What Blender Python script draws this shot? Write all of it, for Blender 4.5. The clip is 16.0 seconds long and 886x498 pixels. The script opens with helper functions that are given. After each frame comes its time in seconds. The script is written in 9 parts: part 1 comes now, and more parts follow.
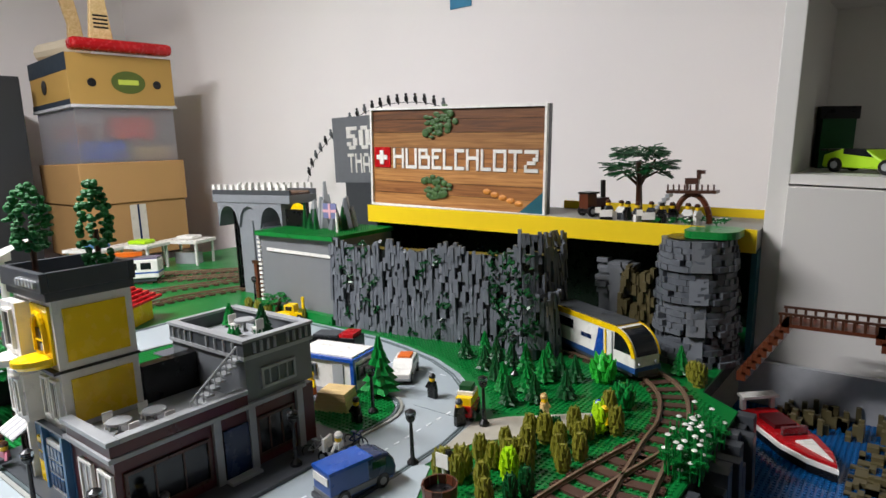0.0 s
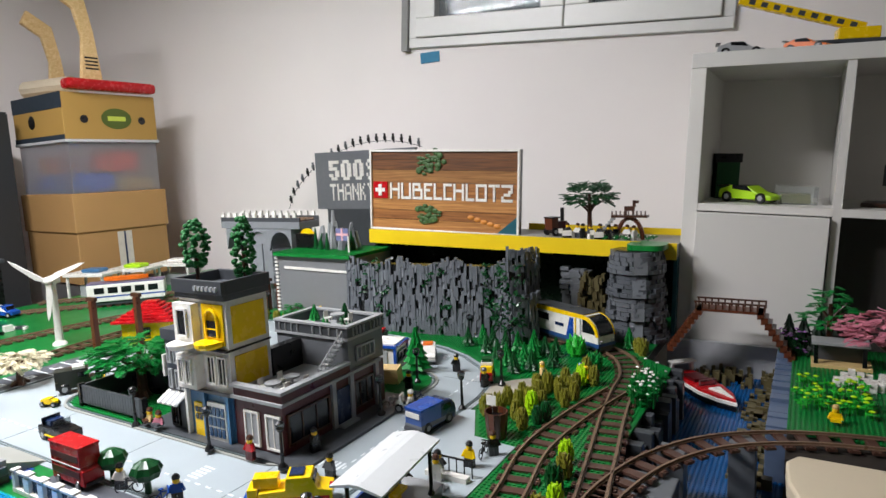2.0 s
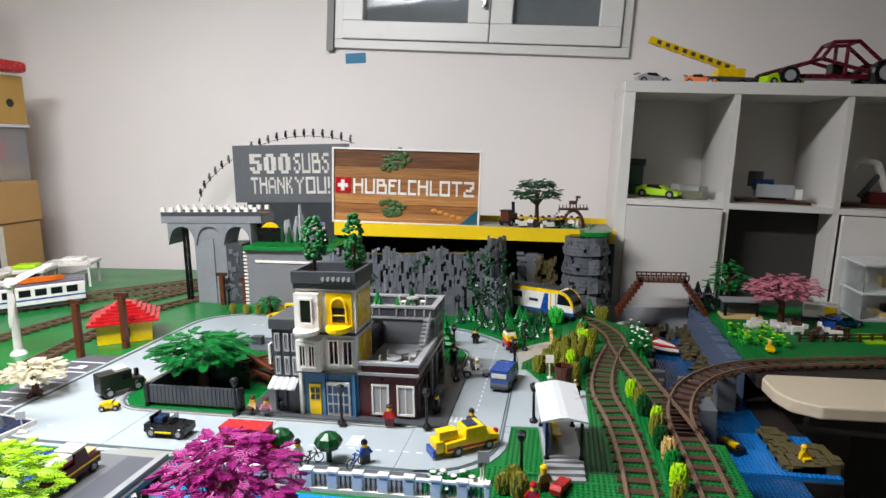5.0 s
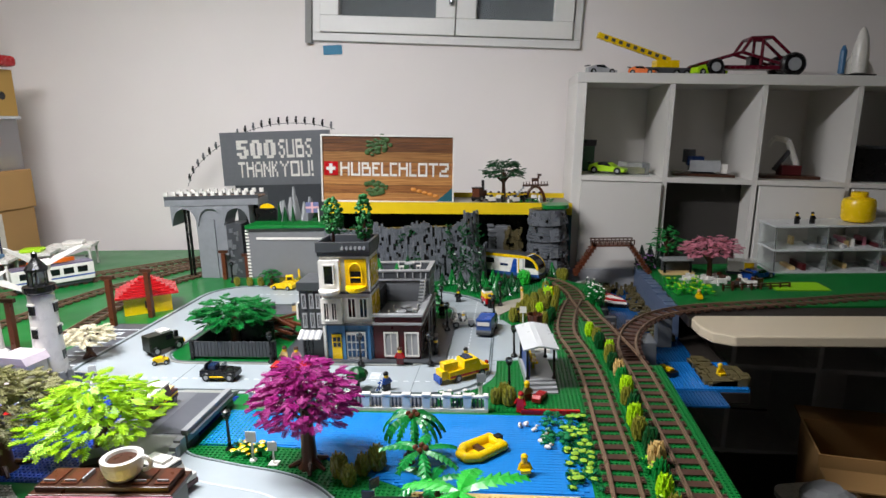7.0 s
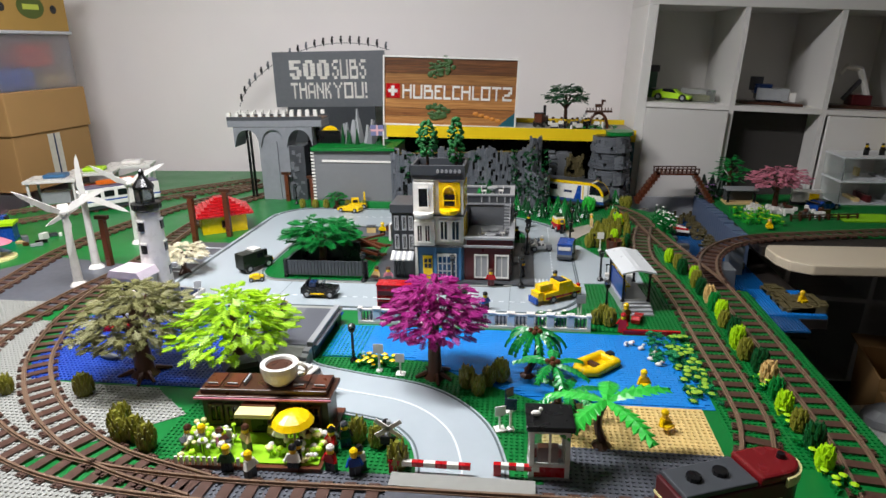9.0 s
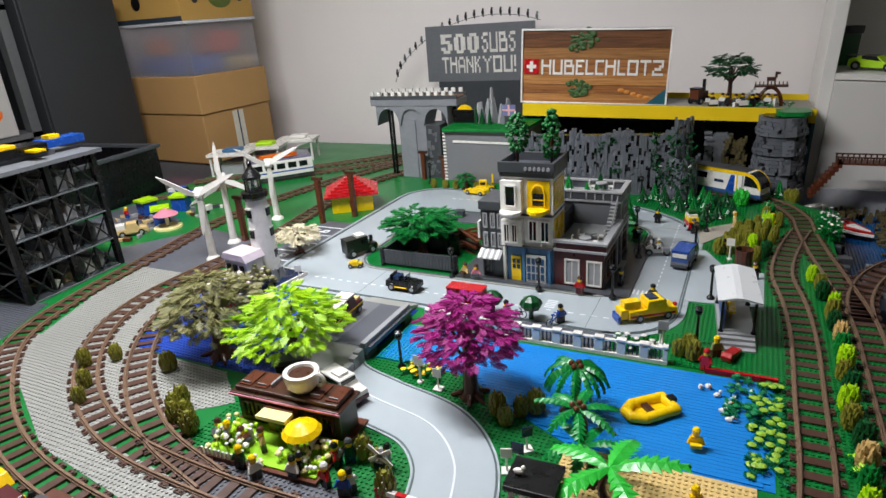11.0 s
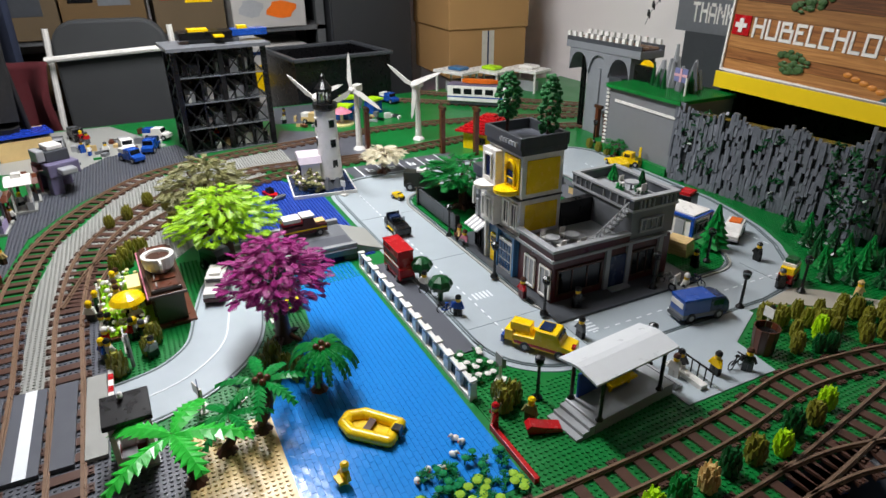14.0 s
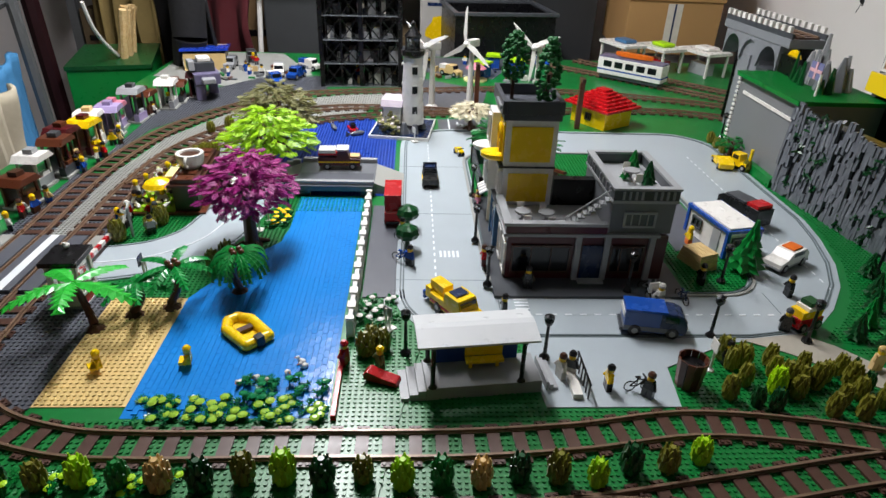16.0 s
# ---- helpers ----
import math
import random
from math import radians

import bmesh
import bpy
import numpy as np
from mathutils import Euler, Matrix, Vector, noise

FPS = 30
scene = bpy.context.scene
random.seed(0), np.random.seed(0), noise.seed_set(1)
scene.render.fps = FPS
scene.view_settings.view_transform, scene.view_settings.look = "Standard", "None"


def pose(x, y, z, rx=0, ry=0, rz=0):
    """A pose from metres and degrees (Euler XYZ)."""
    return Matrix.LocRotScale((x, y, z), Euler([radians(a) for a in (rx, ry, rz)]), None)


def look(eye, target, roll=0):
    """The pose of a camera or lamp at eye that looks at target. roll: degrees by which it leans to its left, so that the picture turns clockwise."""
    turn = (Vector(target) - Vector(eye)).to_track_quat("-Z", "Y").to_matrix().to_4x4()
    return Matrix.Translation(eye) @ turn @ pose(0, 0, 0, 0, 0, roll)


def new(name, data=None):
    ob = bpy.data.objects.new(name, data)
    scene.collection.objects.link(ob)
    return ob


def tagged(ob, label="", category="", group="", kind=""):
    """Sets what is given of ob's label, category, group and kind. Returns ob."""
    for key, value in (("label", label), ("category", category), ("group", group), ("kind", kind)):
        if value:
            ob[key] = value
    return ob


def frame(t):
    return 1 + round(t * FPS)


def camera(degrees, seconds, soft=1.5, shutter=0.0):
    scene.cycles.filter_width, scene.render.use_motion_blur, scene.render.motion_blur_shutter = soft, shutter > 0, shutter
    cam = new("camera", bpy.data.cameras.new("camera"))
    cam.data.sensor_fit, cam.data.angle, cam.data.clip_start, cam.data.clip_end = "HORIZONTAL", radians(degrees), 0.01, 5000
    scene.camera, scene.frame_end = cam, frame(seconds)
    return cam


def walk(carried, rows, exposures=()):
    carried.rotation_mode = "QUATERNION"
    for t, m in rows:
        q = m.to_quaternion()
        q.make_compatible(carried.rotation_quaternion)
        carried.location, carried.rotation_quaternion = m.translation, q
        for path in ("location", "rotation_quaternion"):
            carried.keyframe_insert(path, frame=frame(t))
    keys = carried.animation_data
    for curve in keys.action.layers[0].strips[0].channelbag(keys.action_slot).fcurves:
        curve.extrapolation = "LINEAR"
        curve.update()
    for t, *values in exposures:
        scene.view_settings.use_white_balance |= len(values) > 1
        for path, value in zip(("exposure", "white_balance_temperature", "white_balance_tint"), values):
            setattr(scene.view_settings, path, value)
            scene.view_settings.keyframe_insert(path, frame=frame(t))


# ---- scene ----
cam = camera(71.0, 16.0)
METRES, EYE, TILT, LEAN, TURN = 3.0, 0.35, 0.0, 0.0, 0.0
PATH = [
    (0, (0.507, -0.012, 0.408), (-0.716, 1.539, 0.090), -2.3),
    (0.5, (0.533, -0.160, 0.453), (-0.666, 1.403, 0.108), -2.9),
    (1, (0.510, -0.232, 0.454), (-0.612, 1.394, 0.141), -2.7),
    (1.5, (0.548, -0.342, 0.447), (-0.530, 1.316, 0.161), -2.5),
    (2, (0.548, -0.428, 0.460), (-0.460, 1.278, 0.195), -2.4),
    (2.5, (0.497, -0.524, 0.481), (-0.404, 1.237, 0.187), -2.0),
    (3, (0.489, -0.598, 0.464), (-0.369, 1.187, 0.185), -2.8),
    (3.5, (0.419, -0.763, 0.506), (-0.310, 1.076, 0.212), -1.7),
    (4, (0.281, -0.765, 0.472), (-0.307, 1.131, 0.219), -2.2),
    (4.2, (0.227, -0.751, 0.509), (-0.309, 1.151, 0.200), -1.8),
    (6.5, (0.044, -1.065, 0.503), (-0.182, 0.897, 0.188), -2.7),
    (7, (0.052, -1.103, 0.543), (-0.175, 0.845, 0.148), -1.9),
    (7.5, (0.009, -1.111, 0.545), (-0.203, 0.826, 0.092), -0.7),
    (8, (-0.053, -1.120, 0.548), (-0.220, 0.803, 0.024), -0.1),
    (8.5, (-0.106, -1.139, 0.540), (-0.298, 0.767, -0.037), -0.8),
    (9, (-0.139, -1.154, 0.547), (-0.391, 0.731, -0.074), -1.1),
    (9.5, (-0.144, -1.151, 0.558), (-0.453, 0.724, -0.066), -0.7),
    (9.7, (-0.139, -1.144, 0.570), (-0.521, 0.711, -0.072), -1.2),
    (11.8, (0.237, -0.868, 0.617), (-0.802, 0.649, -0.170), -3.8),
    (12, (0.256, -0.835, 0.620), (-0.817, 0.646, -0.190), -3.2),
    (12.5, (0.345, -0.732, 0.614), (-0.882, 0.612, -0.216), -1.1),
    (13, (0.466, -0.605, 0.599), (-0.942, 0.546, -0.235), -1.4),
    (13.5, (0.557, -0.491, 0.593), (-0.973, 0.477, -0.254), -1.1),
    (14, (0.621, -0.352, 0.591), (-0.992, 0.445, -0.282), -0.5),
    (14.5, (0.669, -0.207, 0.588), (-1.010, 0.423, -0.298), 1.2),
    (15, (0.721, -0.092, 0.603), (-1.001, 0.317, -0.329), 1.2),
    (15.5, (0.752, -0.012, 0.606), (-0.986, 0.259, -0.346), 1.5),
    (16, (0.753, 0.090, 0.569), (-0.996, 0.196, -0.396), 2.2),
]
walk(cam, [(t, look(eye, target, roll)) for t, eye, target, roll in PATH], [(0.0, 0.50), (4.0, 0.50), (7.0, 0.34), (9.0, 0.16), (12.5, -0.04), (16.0, 0.06)])

# ---- world and lamps ----
world = bpy.data.worlds.new("world")
scene.world = world
world.use_nodes = True
world.node_tree.nodes["Background"].inputs[0].default_value = (0.02, 0.022, 0.028, 1)
world.node_tree.nodes["Background"].inputs[1].default_value = 0.4


def area(name, at, to, w, h, watts, colour):
    d = bpy.data.lights.new(name, "AREA")
    d.shape, d.size, d.size_y, d.energy, d.color = "RECTANGLE", w, h, watts, colour
    ob = new(name, d)
    ob.matrix_world = look(at, to)
    return ob


WARM = (0.97, 0.965, 1.0)
area("tube_light_glow", (-1.05, -0.18, 1.53), (-1.05, -0.18, 0), 1.2, 0.14, 44, WARM)
scene.view_settings.exposure = 0.0

# ---- materials ----
MATS = {}


def rgb(h):
    """Linear colour from a hex string."""
    v = [int(h[i:i + 2], 16) / 255 for i in (0, 2, 4)]
    return tuple((c / 12.92 if c <= 0.04045 else ((c + 0.055) / 1.055) ** 2.4) for c in v) + (1,)


def mat(name, colour, rough=0.32, metal=0.0, var=0.10, scale=60.0, bump=0.0, bscale=400.0, alpha=None, trans=0.0, spec=0.5):
    """A surface with mottling at two scales, scuffed gloss and fine relief."""
    if name in MATS:
        return MATS[name]
    m = bpy.data.materials.new(name)
    m.use_nodes = True
    nt = m.node_tree
    bs = nt.nodes["Principled BSDF"]
    col = rgb(colour) if isinstance(colour, str) else tuple(colour) + (1,)
    co = nt.nodes.new("ShaderNodeTexCoord")
    n1 = nt.nodes.new("ShaderNodeTexNoise")
    n1.inputs["Scale"].default_value, n1.inputs["Detail"].default_value = scale, 4
    n2 = nt.nodes.new("ShaderNodeTexNoise")
    n2.inputs["Scale"].default_value = scale * 0.12
    mixn = nt.nodes.new("ShaderNodeMath")
    mixn.operation = "MULTIPLY_ADD"
    mixn.inputs[1].default_value = 0.5
    half = nt.nodes.new("ShaderNodeMath")
    half.operation = "MULTIPLY"
    half.inputs[1].default_value = 0.5
    info = nt.nodes.new("ShaderNodeObjectInfo")
    ramp = nt.nodes.new("ShaderNodeValToRGB")
    ramp.color_ramp.elements[0].position, ramp.color_ramp.elements[1].position = 0.3, 0.7
    ramp.color_ramp.elements[0].color = tuple(c * (1 - var) for c in col[:3]) + (1,)
    ramp.color_ramp.elements[1].color = tuple(min(1, c * (1 + var)) for c in col[:3]) + (1,)
    hsv = nt.nodes.new("ShaderNodeHueSaturation")
    mr = nt.nodes.new("ShaderNodeMapRange")
    mr.inputs["To Min"].default_value, mr.inputs["To Max"].default_value = 0.93, 1.07
    rr = nt.nodes.new("ShaderNodeMapRange")
    rr.inputs["To Min"].default_value, rr.inputs["To Max"].default_value = max(0.03, rough - 0.1), min(1, rough + 0.12)
    L = nt.links.new
    L(co.outputs["Object"], n1.inputs["Vector"])
    L(co.outputs["Object"], n2.inputs["Vector"])
    L(n2.outputs["Fac"], half.inputs[0])
    L(n1.outputs["Fac"], mixn.inputs[0])
    L(half.outputs[0], mixn.inputs[2])
    L(mixn.outputs[0], ramp.inputs[0])
    L(info.outputs["Random"], mr.inputs["Value"])
    L(mr.outputs[0], hsv.inputs["Value"])
    L(ramp.outputs[0], hsv.inputs["Color"])
    L(hsv.outputs[0], bs.inputs["Base Color"])
    L(n1.outputs["Fac"], rr.inputs["Value"])
    L(rr.outputs[0], bs.inputs["Roughness"])
    bs.inputs["Metallic"].default_value = metal
    bs.inputs["Specular IOR Level"].default_value = spec
    if trans:
        bs.inputs["Transmission Weight"].default_value = trans
    if bump:
        nb = nt.nodes.new("ShaderNodeTexNoise")
        nb.inputs["Scale"].default_value, nb.inputs["Detail"].default_value = bscale, 5
        bp = nt.nodes.new("ShaderNodeBump")
        bp.inputs["Strength"].default_value, bp.inputs["Distance"].default_value = bump, 0.002
        L(co.outputs["Object"], nb.inputs["Vector"])
        L(nb.outputs["Fac"], bp.inputs["Height"])
        L(bp.outputs[0], bs.inputs["Normal"])
    MATS[name] = m
    return m


def wood(name, a, b, scale=(3, 40, 40), rough=0.5):
    """Boards with grain along x."""
    if name in MATS:
        return MATS[name]
    m = mat(name, a, rough)
    nt = m.node_tree
    bs = nt.nodes["Principled BSDF"]
    co = nt.nodes.new("ShaderNodeTexCoord")
    mp = nt.nodes.new("ShaderNodeMapping")
    mp.inputs["Scale"].default_value = scale
    n = nt.nodes.new("ShaderNodeTexNoise")
    n.inputs["Scale"].default_value, n.inputs["Detail"].default_value, n.inputs["Distortion"].default_value = 2.5, 6, 1.2
    r = nt.nodes.new("ShaderNodeValToRGB")
    r.color_ramp.elements[0].position, r.color_ramp.elements[1].position = 0.32, 0.68
    r.color_ramp.elements[0].color, r.color_ramp.elements[1].color = rgb(b), rgb(a)
    info = nt.nodes.new("ShaderNodeObjectInfo")
    mr = nt.nodes.new("ShaderNodeMapRange")
    mr.inputs["To Min"].default_value, mr.inputs["To Max"].default_value = 0.75, 1.2
    hsv = nt.nodes.new("ShaderNodeHueSaturation")
    L = nt.links.new
    L(co.outputs["Object"], mp.inputs[0])
    L(mp.outputs[0], n.inputs["Vector"])
    L(n.outputs["Fac"], r.inputs[0])
    L(info.outputs["Random"], mr.inputs["Value"])
    L(mr.outputs[0], hsv.inputs["Value"])
    L(r.outputs[0], hsv.inputs["Color"])
    L(hsv.outputs[0], bs.inputs["Base Color"])
    return m


def glow(name, colour, strength):
    m = bpy.data.materials.new(name)
    m.use_nodes = True
    bs = m.node_tree.nodes["Principled BSDF"]
    bs.inputs["Base Color"].default_value = (0.9, 0.9, 0.9, 1)
    bs.inputs["Emission Color"].default_value = tuple(colour) + (1,)
    bs.inputs["Emission Strength"].default_value = strength
    return m


def glass(name, tint=(0.9, 0.95, 0.95), rough=0.05):
    m = bpy.data.materials.new(name)
    m.use_nodes = True
    nt = m.node_tree
    bs = nt.nodes["Principled BSDF"]
    bs.inputs["Base Color"].default_value = tuple(tint) + (1,)
    bs.inputs["Roughness"].default_value = rough
    bs.inputs["Transmission Weight"].default_value = 0.9
    bs.inputs["IOR"].default_value = 1.2
    return m


LG = mat("light_grey_brick", "9a9c9e")
MG = mat("grey_brick", "6c6f73")
DG = mat("dark_grey_brick", "43464a")
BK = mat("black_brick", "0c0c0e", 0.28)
WH = mat("white_brick", "e4e1da", 0.28, var=0.05)
RD = mat("red_brick", "b01219", 0.25)
DR = mat("dark_red_brick", "4c1418", 0.3)
YE = mat("yellow_brick", "efc60c", 0.25, var=0.06)
BL = mat("blue_brick", "1a4aa0", 0.25)
SB = mat("sand_blue_brick", "3d6d96", 0.3)
DB = mat("dark_blue_brick", "16294d", 0.25)
GR = mat("green_brick", "0b7a32", 0.3)
DGN = mat("dark_green_leaf", "0c4a22", 0.3)
LM = mat("lime_leaf", "a6d608", 0.45)
OL = mat("olive_leaf", "787626", 0.35)
BG = mat("bright_green_leaf", "2fb53a", 0.28)
SGN = mat("sand_green_leaf", "7f7d4c", 0.55)
MAG = mat("magenta_leaf", "a3127c", 0.55)
PK = mat("pink_leaf", "c77a8c", 0.4)
LBR = mat("tan_leaf", "c9a86a", 0.35)
BR = mat("brown_brick", "45281a", 0.3)
RBR = mat("reddish_brown_brick", "5c2f1c", 0.3)
TAN = mat("tan_brick", "d2b47c", 0.35)
ORG = mat("orange_brick", "dd6a1a", 0.3)
ROAD = mat("road_plate_grey", "a3adb2", 0.33, var=0.05, scale=25, bump=0.05)
ROADLINE = mat("road_line_white", "dfe4e6", 0.4, var=0.03)
KERB = mat("kerb_line_grey", "5a6668", 0.35)
GPLATE = mat("green_baseplate", "0a7030", 0.32, var=0.08, scale=12)
WATER = mat("blue_baseplate", "1b7ccb", 0.16, var=0.06, scale=10, bump=0.25, bscale=70)
SEA = mat("violet_blue_baseplate", "2546a0", 0.3, var=0.06, scale=10)
TEAL = mat("teal_plate", "148a86", 0.25, var=0.06)
RIVER = mat("river_plate", "0f4f86", 0.14, var=0.1, scale=10, bump=0.2, bscale=70)
LGP = mat("light_grey_plate", "979892", 0.4, var=0.06)
DGP = mat("dark_grey_plate", "55585f", 0.35, var=0.08)
SAND = mat("tan_baseplate", "dcc07f", 0.35, var=0.05)
RAIL = mat("rail_brown", "7d6552", 0.3, metal=0.2)
SLEEP = mat("sleeper_brown", "4d342a", 0.36, var=0.14)
# darkened grey for the unseen walls, so they bounce less fill light
WALLD = mat("bounce_cut_grey", "7c7873", 0.85, var=0.03, scale=4, bump=0.12, bscale=180)
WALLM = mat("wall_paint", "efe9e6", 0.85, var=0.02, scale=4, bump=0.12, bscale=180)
SHELFW = mat("white_laminate", "dad7d2", 0.4, var=0.02, scale=6)
CARD = mat("cardboard", "a8814f", 0.75, var=0.06, scale=9, bump=0.1, bscale=90)
TABLEM = mat("dark_table_board", "2a2420", 0.55)
FLOORM = mat("dark_concrete_floor", "3a3836", 0.6, var=0.15, scale=8)
BLACKC = mat("black_cloth", "0b0a0c", 0.9, bump=0.4, bscale=120)
CREAM = mat("cream_board", "cdbfa6", 0.35, var=0.03)
PALEWOOD = wood("pale_wood", "d9bd8c", "c09b62")
SKIN = mat("yellow_head", "eec21c", 0.3)
CHROME = mat("bare_metal", "b9bcc0", 0.22, metal=0.9)
GLASSM = glass("clear_plastic")
SMOKE = glass("smoked_plastic", (0.35, 0.38, 0.4), 0.15)
PANE = glass("window_pane", (0.75, 0.8, 0.82), 0.02)
S, P, B = 0.008, 0.0032, 0.0096


# ---- builders ----
def box(bm, x0, y0, z0, x1, y1, z1, slot=0, m=None):
    vs = [bm.verts.new((x, y, z)) for x in (x0, x1) for y in (y0, y1) for z in (z0, z1)]
    if m is not None:
        for v in vs:
            v.co = m @ v.co
    for f in ((0, 1, 3, 2), (4, 6, 7, 5), (0, 4, 5, 1), (2, 3, 7, 6), (0, 2, 6, 4), (1, 5, 7, 3)):
        bm.faces.new([vs[i] for i in f]).material_index = slot
    return bm


def lathe(bm, prof, x=0.0, y=0.0, n=10, slot=0, m=None, ridge=0.0, k=0):
    """Turn a profile of (radius, height) round an upright axis."""
    rings = []
    for r, z in prof:
        ring = []
        for i in range(n):
            a = 2 * math.pi * i / n
            rr = r * (1 + ridge * (1 if i % 2 else -1))
            co = Vector((x + rr * math.cos(a), y + rr * math.sin(a), z))
            ring.append(bm.verts.new(m @ co if m is not None else co))
        rings.append(ring)
    for a, b in zip(rings, rings[1:]):
        for i in range(n):
            bm.faces.new((a[i], a[(i + 1) % n], b[(i + 1) % n], b[i])).material_index = slot
    bm.faces.new(rings[0][::-1]).material_index = slot
    bm.faces.new(rings[-1]).material_index = slot
    return bm


def cyl(bm, x, y, z0, z1, r, n=10, slot=0, m=None, r2=None):
    return lathe(bm, [(r, z0), (r if r2 is None else r2, z1)], x, y, n, slot, m)


def tube(bm, a, b, r, n=6, slot=0, r2=None):
    a, b = Vector(a), Vector(b)
    d = b - a
    m = Matrix.Translation(a) @ d.to_track_quat("Z", "Y").to_matrix().to_4x4()
    return lathe(bm, [(r, 0), (r if r2 is None else r2, d.length)], 0, 0, n, slot, m)


def poly(bm, pts, z0, z1, slot=0, m=None):
    lo = [bm.verts.new((x, y, z0)) for x, y in pts]
    hi = [bm.verts.new((x, y, z1)) for x, y in pts]
    if m is not None:
        for v in lo + hi:
            v.co = m @ v.co
    n = len(pts)
    fs = [bm.faces.new(hi), bm.faces.new(lo[::-1])]
    fs += [bm.faces.new((lo[i], lo[(i + 1) % n], hi[(i + 1) % n], hi[i])) for i in range(n)]
    for f in fs:
        f.material_index = slot
    return bm


def ball(bm, c, r, sx=1, sy=1, sz=1, n=8, slot=0, m=None):
    prof = [(r * max(0.05, math.sin(math.pi * i / 5)), -r * math.cos(math.pi * i / 5)) for i in range(6)]
    mm = Matrix.Translation(c) @ Matrix.Diagonal((sx, sy, sz, 1))
    return lathe(bm, prof, 0, 0, n, slot, mm if m is None else m @ mm)


def link(name, bm, mats, smooth=False, bevel=0.0):
    bmesh.ops.recalc_face_normals(bm, faces=bm.faces)
    me = bpy.data.meshes.new(name)
    bm.to_mesh(me)
    bm.free()
    for k in (mats if isinstance(mats, (list, tuple)) else [mats]):
        me.materials.append(k)
    if smooth:
        for p in me.polygons:
            p.use_smooth = True
        me.set_sharp_from_angle(angle=radians(40))
    ob = new(name, me)
    if bevel:
        b = ob.modifiers.new("bevel", "BEVEL")
        b.width, b.segments, b.limit_method = bevel, 2, "ANGLE"
    return ob


def part(name, bm, material, parent, label="", smooth=False, bevel=0.0):
    ob = link(name, bm, material, smooth, bevel)
    ob.parent = parent
    if label:
        tagged(ob, label)
    return ob


def thing(name, at, label, category, rz=0.0, group="", scale=1.0):
    e = new(name)
    e.matrix_basis = pose(at[0], at[1], at[2], 0, 0, rz) @ Matrix.Diagonal((scale, scale, scale, 1))
    e.empty_display_size = 0.01
    return tagged(e, label, category, group)


def solid(name, bm, material, label, category, kind="", at=(0, 0, 0), rz=0.0, smooth=False, bevel=0.0, group=""):
    ob = link(name, bm, material, smooth, bevel)
    ob.matrix_basis = pose(at[0], at[1], at[2], 0, 0, rz)
    return tagged(ob, label, category, group, kind)


def bx(*a, **k):
    return box(bmesh.new(), *a, **k)


def inside(x, y, pts):
    c, j = False, len(pts) - 1
    for i in range(len(pts)):
        if (pts[i][1] > y) != (pts[j][1] > y) and x < (pts[j][0] - pts[i][0]) * (y - pts[i][1]) / (pts[j][1] - pts[i][1]) + pts[i][0]:
            c = not c
        j = i
    return c


def studs(name, pts, z, material, parent, label, holes=(), n=7):
    """A field of studs over a polygon of the plan, on the grid of 8 mm."""
    xs, ys = [p[0] for p in pts], [p[1] for p in pts]
    V, F = [], []
    r, h = 0.0024, 0.0017
    ring = [(r * math.cos(2 * math.pi * i / n), r * math.sin(2 * math.pi * i / n)) for i in range(n)]
    for i in range(int(min(xs) / S) - 1, int(max(xs) / S) + 2):
        for j in range(int(min(ys) / S) - 1, int(max(ys) / S) + 2):
            x, y = (i + 0.5) * S, (j + 0.5) * S
            if not inside(x, y, pts) or any(inside(x, y, q) for q in holes):
                continue
            k = len(V)
            V += [(x + a, y + b, z) for a, b in ring] + [(x + a, y + b, z + h) for a, b in ring]
            F += [(k + q, k + (q + 1) % n, k + n + (q + 1) % n, k + n + q) for q in range(n)] + [tuple(range(k + n, k + 2 * n))]
    me = bpy.data.meshes.new(name)
    me.from_pydata(V, [], F)
    me.materials.append(material)
    ob = new(name, me)
    ob.parent = parent
    tagged(ob, label, kind="stuff")
    return ob


def spline(pts, step=0.01):
    """Even points along a smooth line through pts."""
    P4 = [Vector((*p, 0)) if len(p) == 2 else Vector(p) for p in pts]
    P4 = [P4[0] * 2 - P4[1]] + P4 + [P4[-1] * 2 - P4[-2]]
    raw = []
    for i in range(1, len(P4) - 2):
        a, b, c, d = P4[i - 1:i + 3]
        for q in range(40):
            t = q / 40
            raw.append(0.5 * (2 * b + (c - a) * t + (2 * a - 5 * b + 4 * c - d) * t * t + (3 * b - a - 3 * c + d) * t ** 3))
    raw.append(P4[-2])
    out, need = [raw[0]], step
    for a, b in zip(raw, raw[1:]):
        d = (b - a).length
        pos = 0.0
        while d - pos >= need:
            pos += need
            out.append(a.lerp(b, pos / d))
            need = step
        need -= d - pos
    return out


def ribbon(bm, line, off, w, z0, z1, slot=0):
    """A bar of width w that follows a line at a sideways offset."""
    rows = []
    for i, p in enumerate(line):
        d = (line[min(i + 1, len(line) - 1)] - line[max(i - 1, 0)]).normalized()
        s = Vector((-d.y, d.x, 0))
        c = p + s * off
        rows.append([bm.verts.new(c + s * (w / 2 * e) + Vector((0, 0, z))) for e, z in ((-1, z0), (-1, z1), (1, z1), (1, z0))])
    for a, b in zip(rows, rows[1:]):
        for k in range(4):
            bm.faces.new((a[k], a[(k + 1) % 4], b[(k + 1) % 4], b[k])).material_index = slot
    bm.faces.new(rows[0])
    bm.faces.new(rows[-1][::-1])
    return bm


